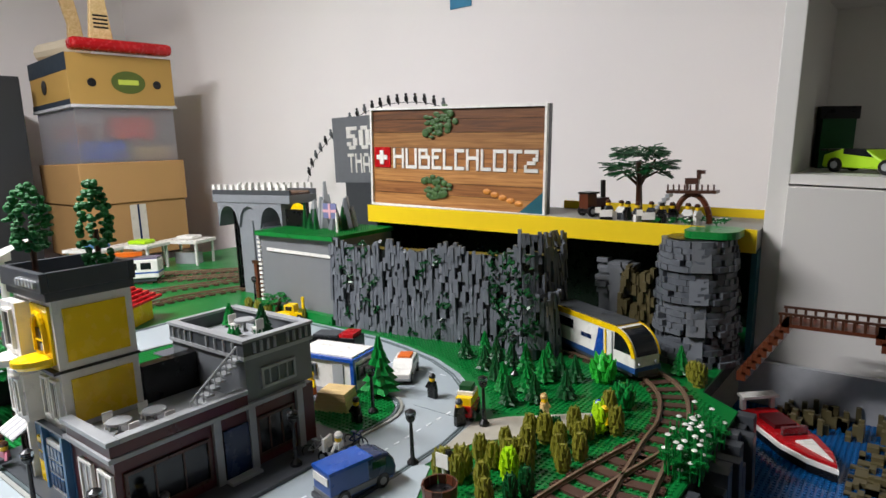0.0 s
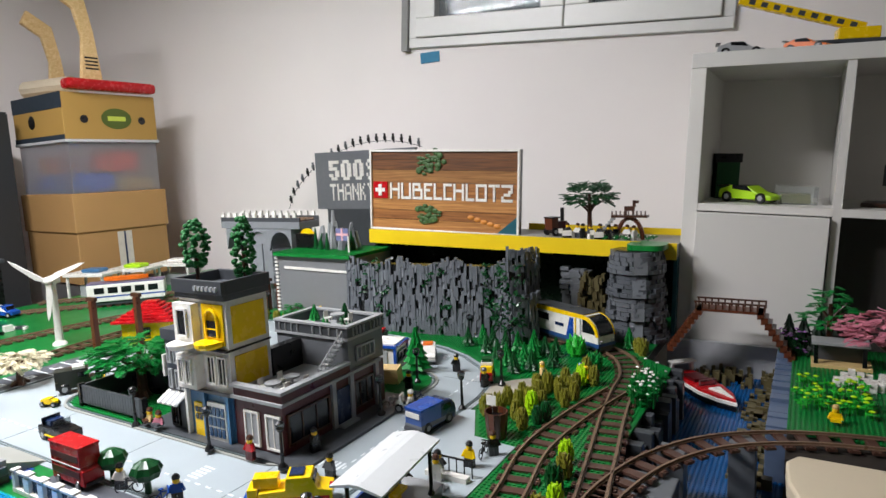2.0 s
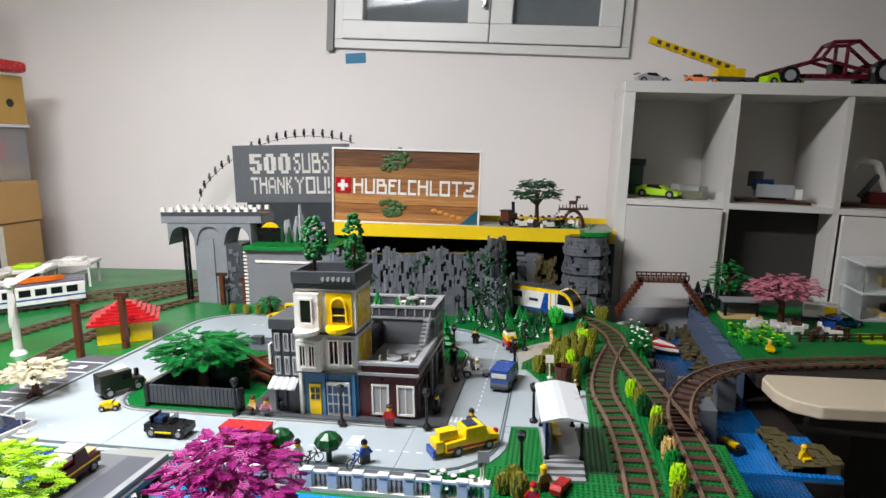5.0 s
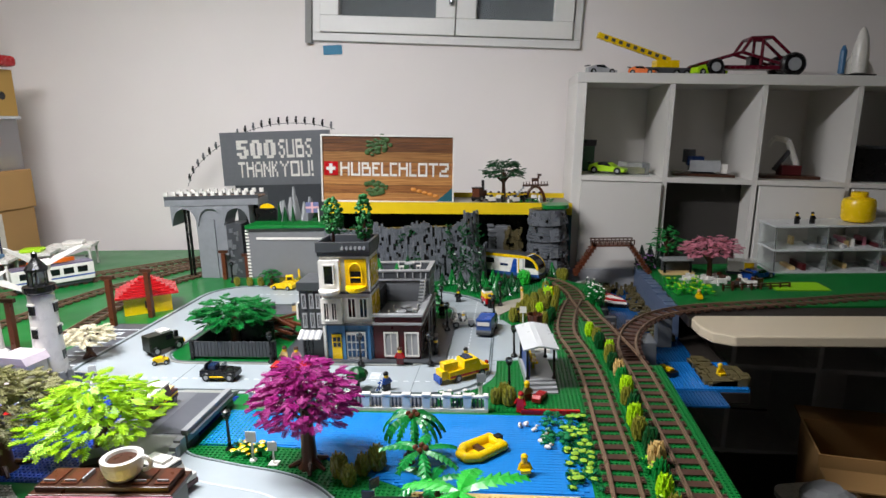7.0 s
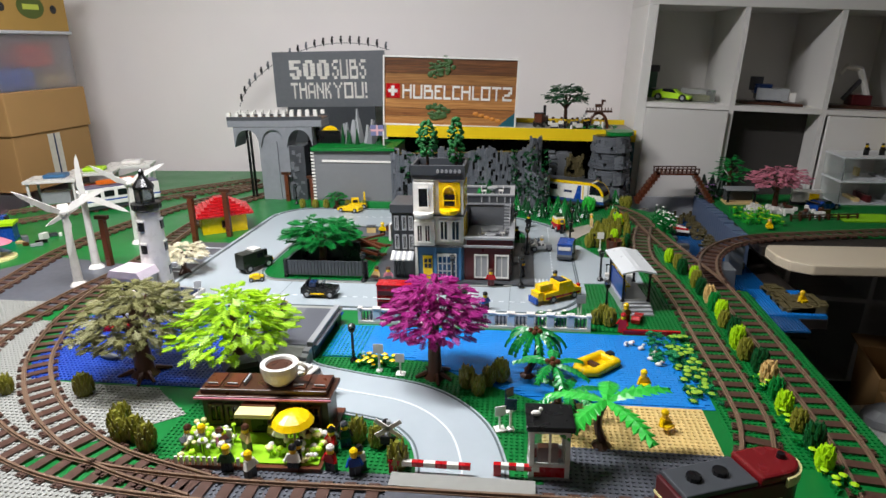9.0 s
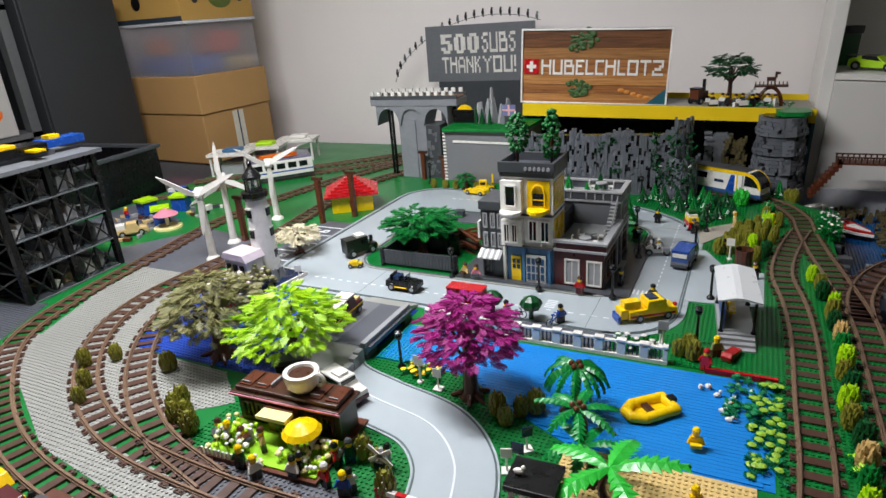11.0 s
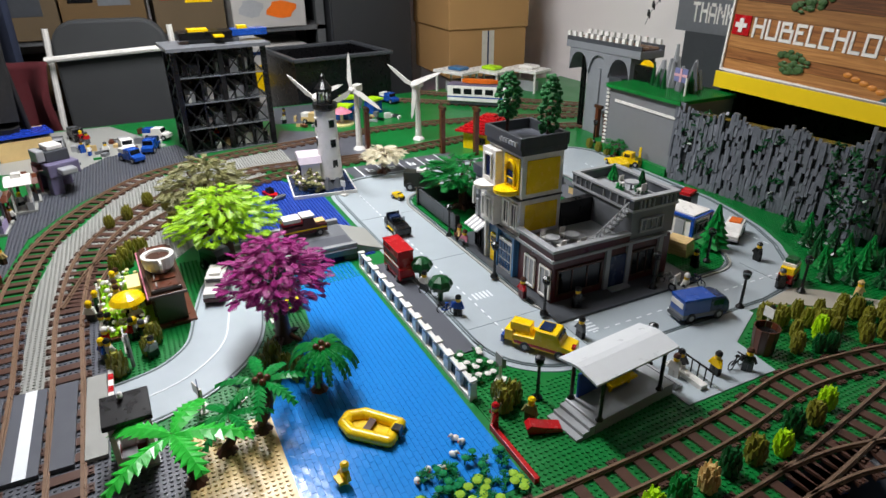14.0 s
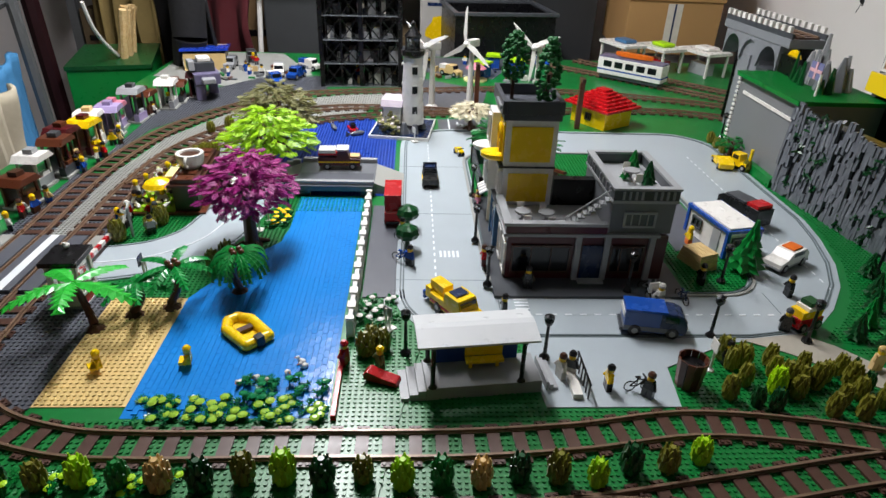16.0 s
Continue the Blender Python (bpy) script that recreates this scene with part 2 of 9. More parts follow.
def rounded(x0, y0, x1, y1, r, n=6):
    pts = []
    for cx, cy, a0 in ((x1 - r, y0 + r, -90), (x1 - r, y1 - r, 0), (x0 + r, y1 - r, 90), (x0 + r, y0 + r, 180)):
        for i in range(n + 1):
            a = radians(a0 + 90 * i / n)
            pts.append((cx + r * math.cos(a), cy + r * math.sin(a)))
    return pts


def prism(bm, prof, w, slot=0):
    """A side outline in x and z, w wide across y."""
    return poly(bm, prof, -w / 2, w / 2, slot, Matrix(((1, 0, 0, 0), (0, 0, 1, 0), (0, 1, 0, 0), (0, 0, 0, 1))))



# ---- the room ----
FZ, CZ, WN, WW, WE, WS = -0.78, 1.62, 1.72, -3.0, 2.9, -2.6
solid("floor", bx(WW, WS, FZ - 0.1, WE, WN + 0.2, FZ), FLOORM, "dark grey concrete room floor", "floor", "structure")
solid("ceiling", bx(WW, WS, CZ, WE, WN + 0.2, CZ + 0.1), WALLM, "plain off-white painted ceiling", "ceiling", "structure")
WX0, WX1, WZ0, WZ1 = -0.83, 0.34, 0.885, 1.5
TILT_W = 0.055
bm = bmesh.new()
box(bm, WW, WN, FZ, WX0 + TILT_W, WN + 0.2, CZ)
box(bm, WX1 - TILT_W, WN, FZ, WE, WN + 0.2, CZ)
box(bm, WX0 + TILT_W, WN, FZ, WX1 - TILT_W, WN + 0.2, WZ0 + TILT_W)
box(bm, WX0 + TILT_W, WN, WZ1 - TILT_W, WX1 - TILT_W, WN + 0.2, CZ)
solid("wall_north", bm, WALLM, "off-white plastered wall behind the railway layout", "wall", "structure")
solid("wall_west", bx(WW - 0.15, WS, FZ, WW, WN + 0.2, CZ), WALLM, "plastered side wall", "wall", "structure")
# east and south walls stay out of view; grey only to lower the fill
solid("wall_east", bx(WE, WS, FZ, WE + 0.15, WN + 0.2, CZ), WALLD, "plastered side wall", "wall", "structure")
solid("wall_south", bx(WW, WS - 0.15, FZ, WE, WS, CZ), WALLD, "unseen plastered rear wall, greyed to cut bounce light", "wall", "structure")

FRAME = mat("white_window_frame", "e6e5e2", 0.35, var=0.02)
w = thing("window_1", (0, WN, 0), "white two-sash basement window with dark panes", "window")
w.matrix_basis = pose(-0.245, WN, 0.860, 0, 4.4, 0) @ Matrix.Translation((0.245, 0, -0.865))
tagged(w, kind="structure")
bm = bmesh.new()
for a in ((WX0, WZ0, WX1, WZ0 + 0.035), (WX0, WZ1 - 0.03, WX1, WZ1), (WX0, WZ0 + 0.035, WX0 + 0.035, WZ1 - 0.03), (WX1 - 0.035, WZ0 + 0.035, WX1, WZ1 - 0.03)):
    box(bm, a[0], -0.02, a[1], a[2], 0.04, a[3])
part("window_frame", bm, FRAME, w, bevel=0.003)
mid = (WX0 + WX1) / 2 + 0.05
for a, b in ((WX0 + 0.037, mid - 0.002), (mid + 0.002, WX1 - 0.037)):
    bm = bmesh.new()
    z0, z1 = WZ0 + 0.037, WZ1 - 0.032
    for q in ((a, z0, b, z0 + 0.07), (a, z1 - 0.06, b, z1), (a, z0 + 0.07, a + 0.085, z1 - 0.06), (b - 0.085, z0 + 0.07, b, z1 - 0.06)):
        box(bm, q[0], -0.035, q[1], q[2], 0.02, q[3])
    sash = part("sash", bm, FRAME, w, bevel=0.004)
    part("pane", bx(a + 0.08, 0.0, z0 + 0.065, b - 0.08, 0.006, z1 - 0.055), PANE, sash).visible_shadow = False
bm = bx(mid - 0.03, -0.055, WZ0 + 0.16, mid - 0.012, -0.038, WZ0 + 0.19)
box(bm, mid - 0.027, -0.068, WZ0 + 0.165, mid - 0.015, -0.055, WZ0 + 0.30)
part("handle", bm, CHROME, w, "silver window handle", bevel=0.002)
part("reveal", bx(WX0 - 0.03, -0.03, WZ0 - 0.012, WX0 - 0.002, 0.0, WZ1), mat("reveal_grey", "8f8f8d", 0.6), w)
solid("outside_dark", bx(WX0 - 0.4, WN + 0.5, 0.6, WX1 + 0.4, WN + 0.52, 1.9), mat("night_shaft", "55585a", 0.9), "dark concrete light shaft outside the window", "backdrop", "structure")
solid("masking_tape", bx(-0.785, WN - 0.004, 0.862, -0.70, WN, 0.902), mat("blue_tape", "1a7aa0", 0.5), "short strip of blue masking tape on the wall", "tape")

for n, (x, y, sx, sy) in enumerate(((-1.05, -0.18, 1.3, 0.20),)):
    l = thing("ceiling_light", (x, y, CZ), "long white ceiling tube light, switched on", "lamp")
    part("housing", bx(-sx / 2, -sy / 2, -0.02, sx / 2, sy / 2, 0), WH, l, bevel=0.003)
    part("diffuser", bx(-sx / 2 + 0.02, -sy / 2 + 0.02, -0.07, sx / 2 - 0.02, sy / 2 - 0.02, -0.02), glow("tube_glow", WARM, 17), l)

# shelf unit with square compartments
SX, SY, PIT, TOPZ = 0.295, 1.255, 0.318, 0.70
sh = thing("shelf_unit", (SX, SY, FZ), "white square-compartment shelf unit, partly open and partly with doors", "shelf")
H = TOPZ - FZ
NW = 5
part("side_panel", bx(0, 0, 0, 0.036, 0.38, H - 0.036), SHELFW, sh, bevel=0.002)
part("side_panel", bx(NW * PIT, 0, 0, NW * PIT + 0.036, 0.38, H - 0.036), SHELFW, sh, bevel=0.002)
part("top_panel", bx(0, -0.002, H - 0.036, NW * PIT + 0.036, 0.38, H), SHELFW, sh, bevel=0.002)
part("back_panel", bx(0.036, 0.372, 0.05, NW * PIT, 0.38, H - 0.036), SHELFW, sh)
for i in range(1, NW):
    part("divider", bx(i * PIT + 0.012, 0.002, 0.0, i * PIT + 0.03, 0.372, H - 0.036), SHELFW, sh)
ROWZ = [TOPZ - 0.38 - FZ - 0.355 * k for k in range(4)]
for z in ROWZ[:4]:
    for i in range(NW):
        part("shelf_board", bx(i * PIT + (0.036 if i == 0 else 0.03), 0.001, z - 0.009, (i + 1) * PIT + (0.0 if i == NW - 1 else 0.012), 0.37, z + 0.009), SHELFW, sh)
for i in (0, 2, 3, 4):
    part("door", bx(i * PIT + 0.03 + 0.006, -0.016, ROWZ[1] + 0.012, (i + 1) * PIT + 0.008, 0.0, ROWZ[0] - 0.012), SHELFW, sh, bevel=0.0015)

part("inset_panel", bx(PIT + 0.031, 0.10, ROWZ[1] + 0.010, 2 * PIT + 0.011, 0.11, ROWZ[0] - 0.010), mat("dark_cloth_panel", "3a3734", 0.8), sh, "dark cloth insert")

# ---- the table and its plates ----
TX0, TX1, TY0, TY1 = -2.0, 0.375, -0.86, 1.62
tb = thing("layout_table", (0, 0, 0), "dark wooden trestle table under the brick town", "table")
part("tabletop", poly(bmesh.new(), [(TX0, TY0), (0.30, TY0), (0.30, 0.95), (0.235, 1.0), (0.235, TY1), (TX0, TY1)], -0.03, -0.0045), TABLEM, tb)
part("edge_board", bx(0.302, TY0, -0.03, TX1, 0.245, -0.0045), TABLEM, tb)
part("tabletop", bx(0.53, 0.60, -0.03, 1.95, 1.24, -0.0045), TABLEM, tb)
part("tabletop", bx(0.24, 0.325, -0.125, 0.60, 1.24, -0.10), TABLEM, tb)
for x, y in ((-1.9, -0.75), (0.25, -0.75), (-1.9, 1.5), (0.25, 0.2), (1.8, 0.7), (1.8, 1.2)):
    part("leg", bx(x - 0.03, y - 0.03, FZ, x + 0.03, y + 0.03, -0.03), TABLEM, tb)
part("cloth", bx(TX1 - 0.004, TY0, FZ, TX1 + 0.003, 0.235, -0.03), BLACKC, tb, "black cloth hanging under the table edge")


def plate(name, pts, z, material, label, field=True, holes=(), thick=0.0042, smaterial=None):
    ob = solid(name, poly(bmesh.new(), pts, z - thick, z), material, label, "baseplate", "structure")
    if field:
        studs("studs", pts, z, smaterial or material, ob, "moulded round studs", holes)
    return ob


R = lambda x0, y0, x1, y1: [(x0, y0), (x1, y0), (x1, y1), (x0, y1)]
ROADOUT = rounded(-1.0, 0.062, 0.01, 0.95, 0.14, 8)
first = next(i for i, p in enumerate(ROADOUT) if p[0] > -0.135 and p[1] > 0.80)
bend = [(0.01, 0.62), (0.0, 0.68), (-0.03, 0.745), (-0.08, 0.80), (-0.15, 0.855), (-0.23, 0.895), (-0.33, 0.925), (-0.42, 0.942)]
ROADOUT = ROADOUT[:first] + bend + [p for p in ROADOUT[first:] if not (p[0] > -0.135 and p[1] > 0.80)]
LAKE = [(-0.505, -0.012), (-0.505, -0.15), (-0.36, -0.148), (-0.30, -0.155), (-0.235, -0.205), (-0.104, -0.268), (0.166, -0.268), (0.166, -0.012)]
SANDP = R(-0.104, -0.385, 0.145, -0.268)
SEAP = [(-1.10, -0.03), (-1.02, -0.28), (-0.66, -0.28), (-0.52, -0.15), (-0.52, 0.05), (-0.90, 0.05)]
plate("ground_green", [(TX0, TY0), (TX1, TY0), (TX1, 0.245), (0.302, 0.245), (0.302, 0.95), (0.237, 1.0), (0.237, TY1 - 0.002), (TX0, TY1 - 0.002)], -0.0002, GPLATE, "bright green studded baseplates", False)
pond = plate("pond_water", LAKE, 0.0008, WATER, "blue pond of small glossy tiles laid in bond", False)
q = random.Random(64)
V, F = [], []
for j in range(int(-0.268 / S), 0):
    for i in range(-34, 12):
        x0, y0 = i * 2 * S + (S if j % 2 else 0), j * S
        if not all(inside(x0 + a, y0 + b, LAKE) for a in (0.001, 2 * S - 0.001) for b in (0.001, S - 0.001)):
            continue
        k, tx, ty = len(V), q.uniform(-0.00005, 0.00005), q.uniform(-0.00004, 0.00004)
        x1, y1, z = x0 + 2 * S - 0.0004, y0 + S - 0.0004, 0.0024
        V += [(x0, y0, 0.0008), (x1, y0, 0.0008), (x1, y1, 0.0008), (x0, y1, 0.0008), (x0, y0, z + tx), (x1, y0, z + ty), (x1, y1, z - tx), (x0, y1, z - ty)]
        F += [tuple(k + f for f in g) for g in ((4, 5, 6, 7), (0, 1, 5, 4), (1, 2, 6, 5), (2, 3, 7, 6), (3, 0, 4, 7))]
me = bpy.data.meshes.new("water_tiles")
me.from_pydata(V, [], F)
me.materials.append(WATER)
ob = new("water_tiles", me)
ob.parent = pond
tagged(ob, "glossy blue water tiles", kind="stuff")
plate("pond_inlet", R(-0.505, -0.148, -0.435, -0.013), 0.0018, TEAL, "teal plates in the pond inlet")
plate("beach_sand", SANDP, 0.0010, SAND, "tan studded beach plate")
plate("sea_water", SEAP, 0.0009, SEA, "violet blue studded sea plate")
plate("railway_bed", R(-0.62, -0.68, -0.02, -0.470), 0.0006, DGP, "dark grey studded plates under the railway")
plate("railway_bed_front", [(-0.02, -0.68), (0.10, -0.60), (0.165, -0.40), (0.145, -0.385), (-0.104, -0.385), (-0.104, -0.475), (-0.02, -0.475)], 0.0007, DGP, "dark grey plates beside the beach")
plate("harbour_plate", [(-1.30, -0.42), (-0.86, -0.52), (-0.66, -0.36), (-0.75, -0.29), (-1.02, -0.282), (-1.14, -0.05), (-1.22, -0.05)], 0.0005, LGP, "light grey studded plates along the loop")
plate("parking_plate", R(-1.10, 0.17, -1.0, 0.52), 0.0006, DGP, "dark grey parking plate with white letters", False)
plate("pier_plate", [(-1.62, 0.10), (-1.20, -0.02), (-1.14, 0.30), (-1.45, 0.36)], 0.0006, DGP, "dark grey plates round the wind turbines", False)
plate("ring_road", ROADOUT, 0.0012, ROAD, "smooth grey ring road plates", False)
ISLE = rounded(-0.80, 0.235, -0.13, 0.70, 0.07, 6)
isl = plate("inner_block", ISLE, 0.0030, GPLATE, "green studded plates inside the ring road", True, [R(-0.52, 0.2, -0.1, 0.57)])
plate("lot_pavement", R(-0.512, 0.231, -0.108, 0.560), 0.0062, DG, "dark grey tiled pavement round the corner building", False, thick=0.0062)
plate("fence_pavement", R(-0.46, 0.012, -0.105, 0.066), 0.0045, DGP, "dark grey pavement strip behind the balustrade", False)
plate("corner_green", [(-0.104, 0.0), (0.30, -0.0), (0.30, 0.055), (0.05, 0.10), (0.0, 0.115), (-0.06, 0.075), (-0.104, 0.062)], 0.0022, GPLATE, "green studded corner by the station", True)
plate("track_side_green", R(0.166, -0.40, 0.374, 0.0), 0.0004, GPLATE, "green studded plates along the railway", True)
plate("track_side_green_far", [(0.012, 0.40), (0.012, 0.118), (0.05, 0.102), (0.302, 0.057), (0.302, 0.002), (0.374, 0.002), (0.374, 0.235), (0.30, 0.26), (0.30, 0.9), (0.22, 1.0), (0.03, 0.86)], 0.0004, GPLATE, "green studded plates along the railway", True, [[(-0.01, 0.255), (0.155, 0.265), (0.155, 0.455), (0.075, 0.465), (0.025, 0.565), (-0.01, 0.565)], [(0.0, 0.595), (0.045, 0.655), (0.165, 0.80), (0.13, 0.835), (0.0, 0.74)]])
plate("cliff_green", [(0.03, 0.862), (0.21, 0.998), (0.10, 1.015), (-0.60, 1.015), (-0.60, 0.962), (-0.42, 0.955), (-0.33, 0.938), (-0.22, 0.908), (-0.14, 0.868), (-0.06, 0.81), (-0.008, 0.745), (0.008, 0.745)], 0.0003, GPLATE, "green studded plates below the cliff", True, [[(-0.02, 0.69), (0.03, 0.66), (0.17, 0.80), (0.13, 0.84), (0.01, 0.755)]])
plate("plaza", [(0.0, 0.26), (0.15, 0.27), (0.15, 0.45), (0.07, 0.46), (0.02, 0.56), (0.0, 0.56)], 0.0020, ROAD, "grey smooth plaza beside the station", False)
plate("footpath", [(0.005, 0.60), (0.04, 0.66), (0.16, 0.80), (0.13, 0.83), (0.02, 0.74), (-0.01, 0.70)], 0.0020, mat("path_beige", "a59f92", 0.5), "pale beige footpath plates", False)
# road from the bridge to the level crossing
RD_IN = spline([(-0.60, -0.17), (-0.535, -0.235), (-0.433, -0.268), (-0.315, -0.298), (-0.245, -0.36), (-0.215, -0.44), (-0.212, -0.50)], 0.012)
road = solid("winding_road", ribbon(bmesh.new(), RD_IN, 0, 0.126, -0.002, 0.0032), ROAD, "smooth grey curving road plates", "road", "structure")
bm = bmesh.new()
for o in (-0.058, 0.058):
    ribbon(bm, RD_IN, o, 0.003, 0.002, 0.0042)
part("kerb_line", bm, KERB, road)
part("centre_line", ribbon(bmesh.new(), RD_IN, 0, 0.003, 0.002, 0.0040), ROADLINE, road)


def outline(pts, off, w, z0, z1, name, material, parent):
    line = [Vector((x, y, 0)) for x, y in pts] + [Vector((*pts[0], 0)), Vector((*pts[1], 0))]
    return part(name, ribbon(bmesh.new(), line, off, w, z0, z1), material, parent)


rr = bpy.data.objects["ring_road"]
for o in (0.012, 0.017):
    outline(ROADOUT, o, 0.0026, 0.001, 0.0024 if o > 0.015 else 0.0026, "kerb_line", KERB, rr)
outline(ISLE, -0.006, 0.0035, 0.001, 0.0045, "kerb_line", KERB, rr)
outline(ISLE, -0.012, 0.005, 0.001, 0.0040, "kerb_line", LGP, rr)
bm = bmesh.new()
for i in range(34):
    box(bm, -0.86 + i * 0.024, 0.134, 0.0012, -0.849 + i * 0.024, 0.137, 0.0018)
for i in range(22):
    box(bm, -0.063, 0.22 + i * 0.024, 0.0012, -0.060, 0.231 + i * 0.024, 0.0018)
for i in range(26):
    box(bm, -0.80 + i * 0.026, 0.83, 0.0012, -0.788 + i * 0.026, 0.833, 0.0018)
for i in range(5):
    box(bm, -0.268, 0.145 + i * 0.008, 0.0012, -0.245, 0.149 + i * 0.008, 0.0018)
for i in range(6):
    box(bm, -0.115 + i * 0.009, 0.262, 0.0012, -0.111 + i * 0.009, 0.285, 0.0018)
part("road_marking", bm, ROADLINE, rr)
bm = bmesh.new()
for x in (-0.43, -0.165, -0.70):
    box(bm, x, 0.064, 0.0011, x + 0.0012, 0.23, 0.00145)
box(bm, -0.128, 0.236, 0.0011, 0.008, 0.2372, 0.00145)
box(bm, -0.128, 0.50, 0.0011, 0.008, 0.5012, 0.00145)
box(bm, -0.128, 0.70, 0.0011, 0.008, 0.7012, 0.00145)
part("plate_joint", bm, KERB, rr)
bm = bmesh.new()
for i in range(5):
    box(bm, -1.098, 0.20 + i * 0.066, 0.0006, -1.002, 0.204 + i * 0.066, 0.0014)
for i in range(4):
    y = 0.225 + i * 0.066
    box(bm, -1.07, y, 0.0006, -1.03, y + 0.006, 0.0014)
    box(bm, -1.035, y + 0.006, 0.0006, -1.03, y + 0.02, 0.0014)
    box(bm, -1.052, y + 0.006, 0.0006, -1.047, y + 0.02, 0.0014)
    box(bm, -1.047, y + 0.014, 0.0006, -1.035, y + 0.02, 0.0014)
part("road_marking", bm, ROADLINE, bpy.data.objects["parking_plate"])

def corridor(line, half):
    """The outline of a strip along a line."""
    left, right = [], []
    for i, p in enumerate(line):
        d = (line[min(i + 1, len(line) - 1)] - line[max(i - 1, 0)]).normalized()
        left.append((p.x - d.y * half, p.y + d.x * half))
        right.append((p.x + d.y * half, p.y - d.x * half))
    return left + right[::-1]


plate("pond_bank", [(-0.66, -0.475), (-0.106, -0.475), (-0.106, -0.27), (-0.24, -0.206), (-0.30, -0.156), (-0.52, -0.151), (-0.66, -0.28)], 0.0003, GPLATE, "green studded plates round the pond and the road", True, [corridor(RD_IN, 0.066)])
plate("loop_strip", [(-0.30, -0.590), (-0.63, -0.600), (-0.88, -0.565), (-1.10, -0.465), (-1.27, -0.32), (-1.35, -0.12), (-1.38, 0.05), (-1.22, 0.05), (-1.22, -0.12), (-1.15, -0.28), (-1.00, -0.43), (-0.79, -0.520), (-0.55, -0.545), (-0.30, -0.54)], 0.0009, LGP, "light grey studded plates between the two loops")
plate("loop_outer_strip", [(-0.70, -0.665), (-0.95, -0.63), (-1.15, -0.53), (-1.33, -0.38), (-1.42, -0.20), (-1.60, -0.25), (-1.56, -0.46), (-1.25, -0.68)], 0.0009, DGP, "dark grey studded plates outside the loop")
plate("yard_paving", R(-0.77, 0.60, -0.27, 0.692), 0.0054, DGP, "dark grey paved yard behind the town house", False)

# the river, the farm table and the pale board beside them
plate("river_water", [(0.302, 0.246), (0.528, 0.246), (0.528, 1.238), (0.24, 1.238), (0.24, 1.0), (0.302, 0.95)], -0.0955, RIVER, "deep blue studded river plates below table height", True)
riv = thing("river_bank", (0, 0, 0), "grey and tan stepped rock banks of the river", "rock bank")
tagged(riv, kind="structure")
random.seed(3)
BANK = mat("bank_stone", "62666a", 0.45)
OLIVE = mat("olive_tan_brick", "5c5336", 0.4)
SLATE = mat("slate_blue_brick", "56657f", 0.35)
bm = bmesh.new()
for i in range(24):
    y = 0.70 + i * 0.022
    box(bm, 0.498, y, -0.10, 0.530, y + 0.0215, -0.006 + random.uniform(-0.003, 0.006))
part("bank_wall", bm, SLATE, riv, bevel=0.001)
bm = bmesh.new()
for i in range(20):
    y = 0.56 + i * 0.02
    box(bm, 0.300, y, -0.10, 0.318 + random.choice((0, 0.008, 0.016)), y + 0.0195, -0.012 + random.uniform(-0.03, 0.012))
part("bank_wall", bm, DG, riv, bevel=0.001)
bm = bmesh.new()
for i in range(170):
    x, y = random.uniform(0.44, 0.50), random.uniform(0.66, 1.14)
    x, y = round(x / S) * S, round(y / S) * S
    hgt = random.uniform(0.004, 0.016) * (0.3 + (x - 0.43) / 0.07)
    box(bm, x, y, -0.0955, x + S * random.choice((1, 2)), y + S * random.choice((1, 2)), -0.0955 + hgt)
part("rubble", bm, OLIVE, riv)
bm = bmesh.new()
for i in range(90):
    x, y = round(random.uniform(0.32, 0.50) / S) * S, round(random.uniform(1.14, 1.225) / S) * S
    box(bm, x, y, -0.0955, x + S, y + S, -0.0955 + random.uniform(0.008, 0.032))
part("rubble", bm, OLIVE, riv)
part("river_head", bx(0.24, 1.232, -0.10, 0.53, 1.245, -0.012), mat("pale_backing_board", "b4b6ba", 0.5), riv, "pale backing board")
plate("farm_green", R(0.531, 0.70, 1.9, 1.238), 0.0002, GPLATE, "bright green studded farm baseplates", True)
b = [(0.60, 0.44), (1.95, 0.44), (1.95, 0.612), (0.548, 0.612), (0.532, 0.585), (0.535, 0.52), (0.552, 0.47)]
solid("pale_table_board", poly(bmesh.new(), b, -0.028, 0.0), CREAM, "cream laminated table board with rounded corner", "board", bevel=0.004)
bm = bmesh.new()
for i in range(200):
    a = random.uniform(0, 1)
    x, y = 0.50 + 0.09 * a, random.uniform(0.34, 0.50)
    x, y = round(x / S) * S, round(y / S) * S
    if x > 0.54 and y > 0.42:
        continue
    box(bm, x, y, -0.0955, x + 2 * S, y + 2 * S, -0.0955 + random.uniform(0.004, 0.010) + 0.016 * max(0, (x - 0.46) / 0.12))
part("rubble", bm, OLIVE, riv)
plate("pool_water", R(0.378, 0.33, 0.60, 0.50), -0.092, WATER, "blue studded pool plate beside the table edge", True, thick=0.008)
part("abutment", bx(0.318, 0.40, -0.0955, 0.40, 0.47, -0.004), BANK, riv, bevel=0.002)

# ---- railway tracks ----
SLM = None


def sleeper_mesh():
    bm = bx(-0.0078, -0.032, 0.0, 0.0078, 0.032, 0.0042)
    for y in (-0.0285, 0.0285):
        for x in (-0.004, 0.004):
            cyl(bm, x, y, 0.0042, 0.0058, 0.0024, 6)
    me = bpy.data.meshes.new("sleeper")
    bmesh.ops.recalc_face_normals(bm, faces=bm.faces)
    bm.to_mesh(me)
    bm.free()
    me.materials.append(SLEEP)
    return me


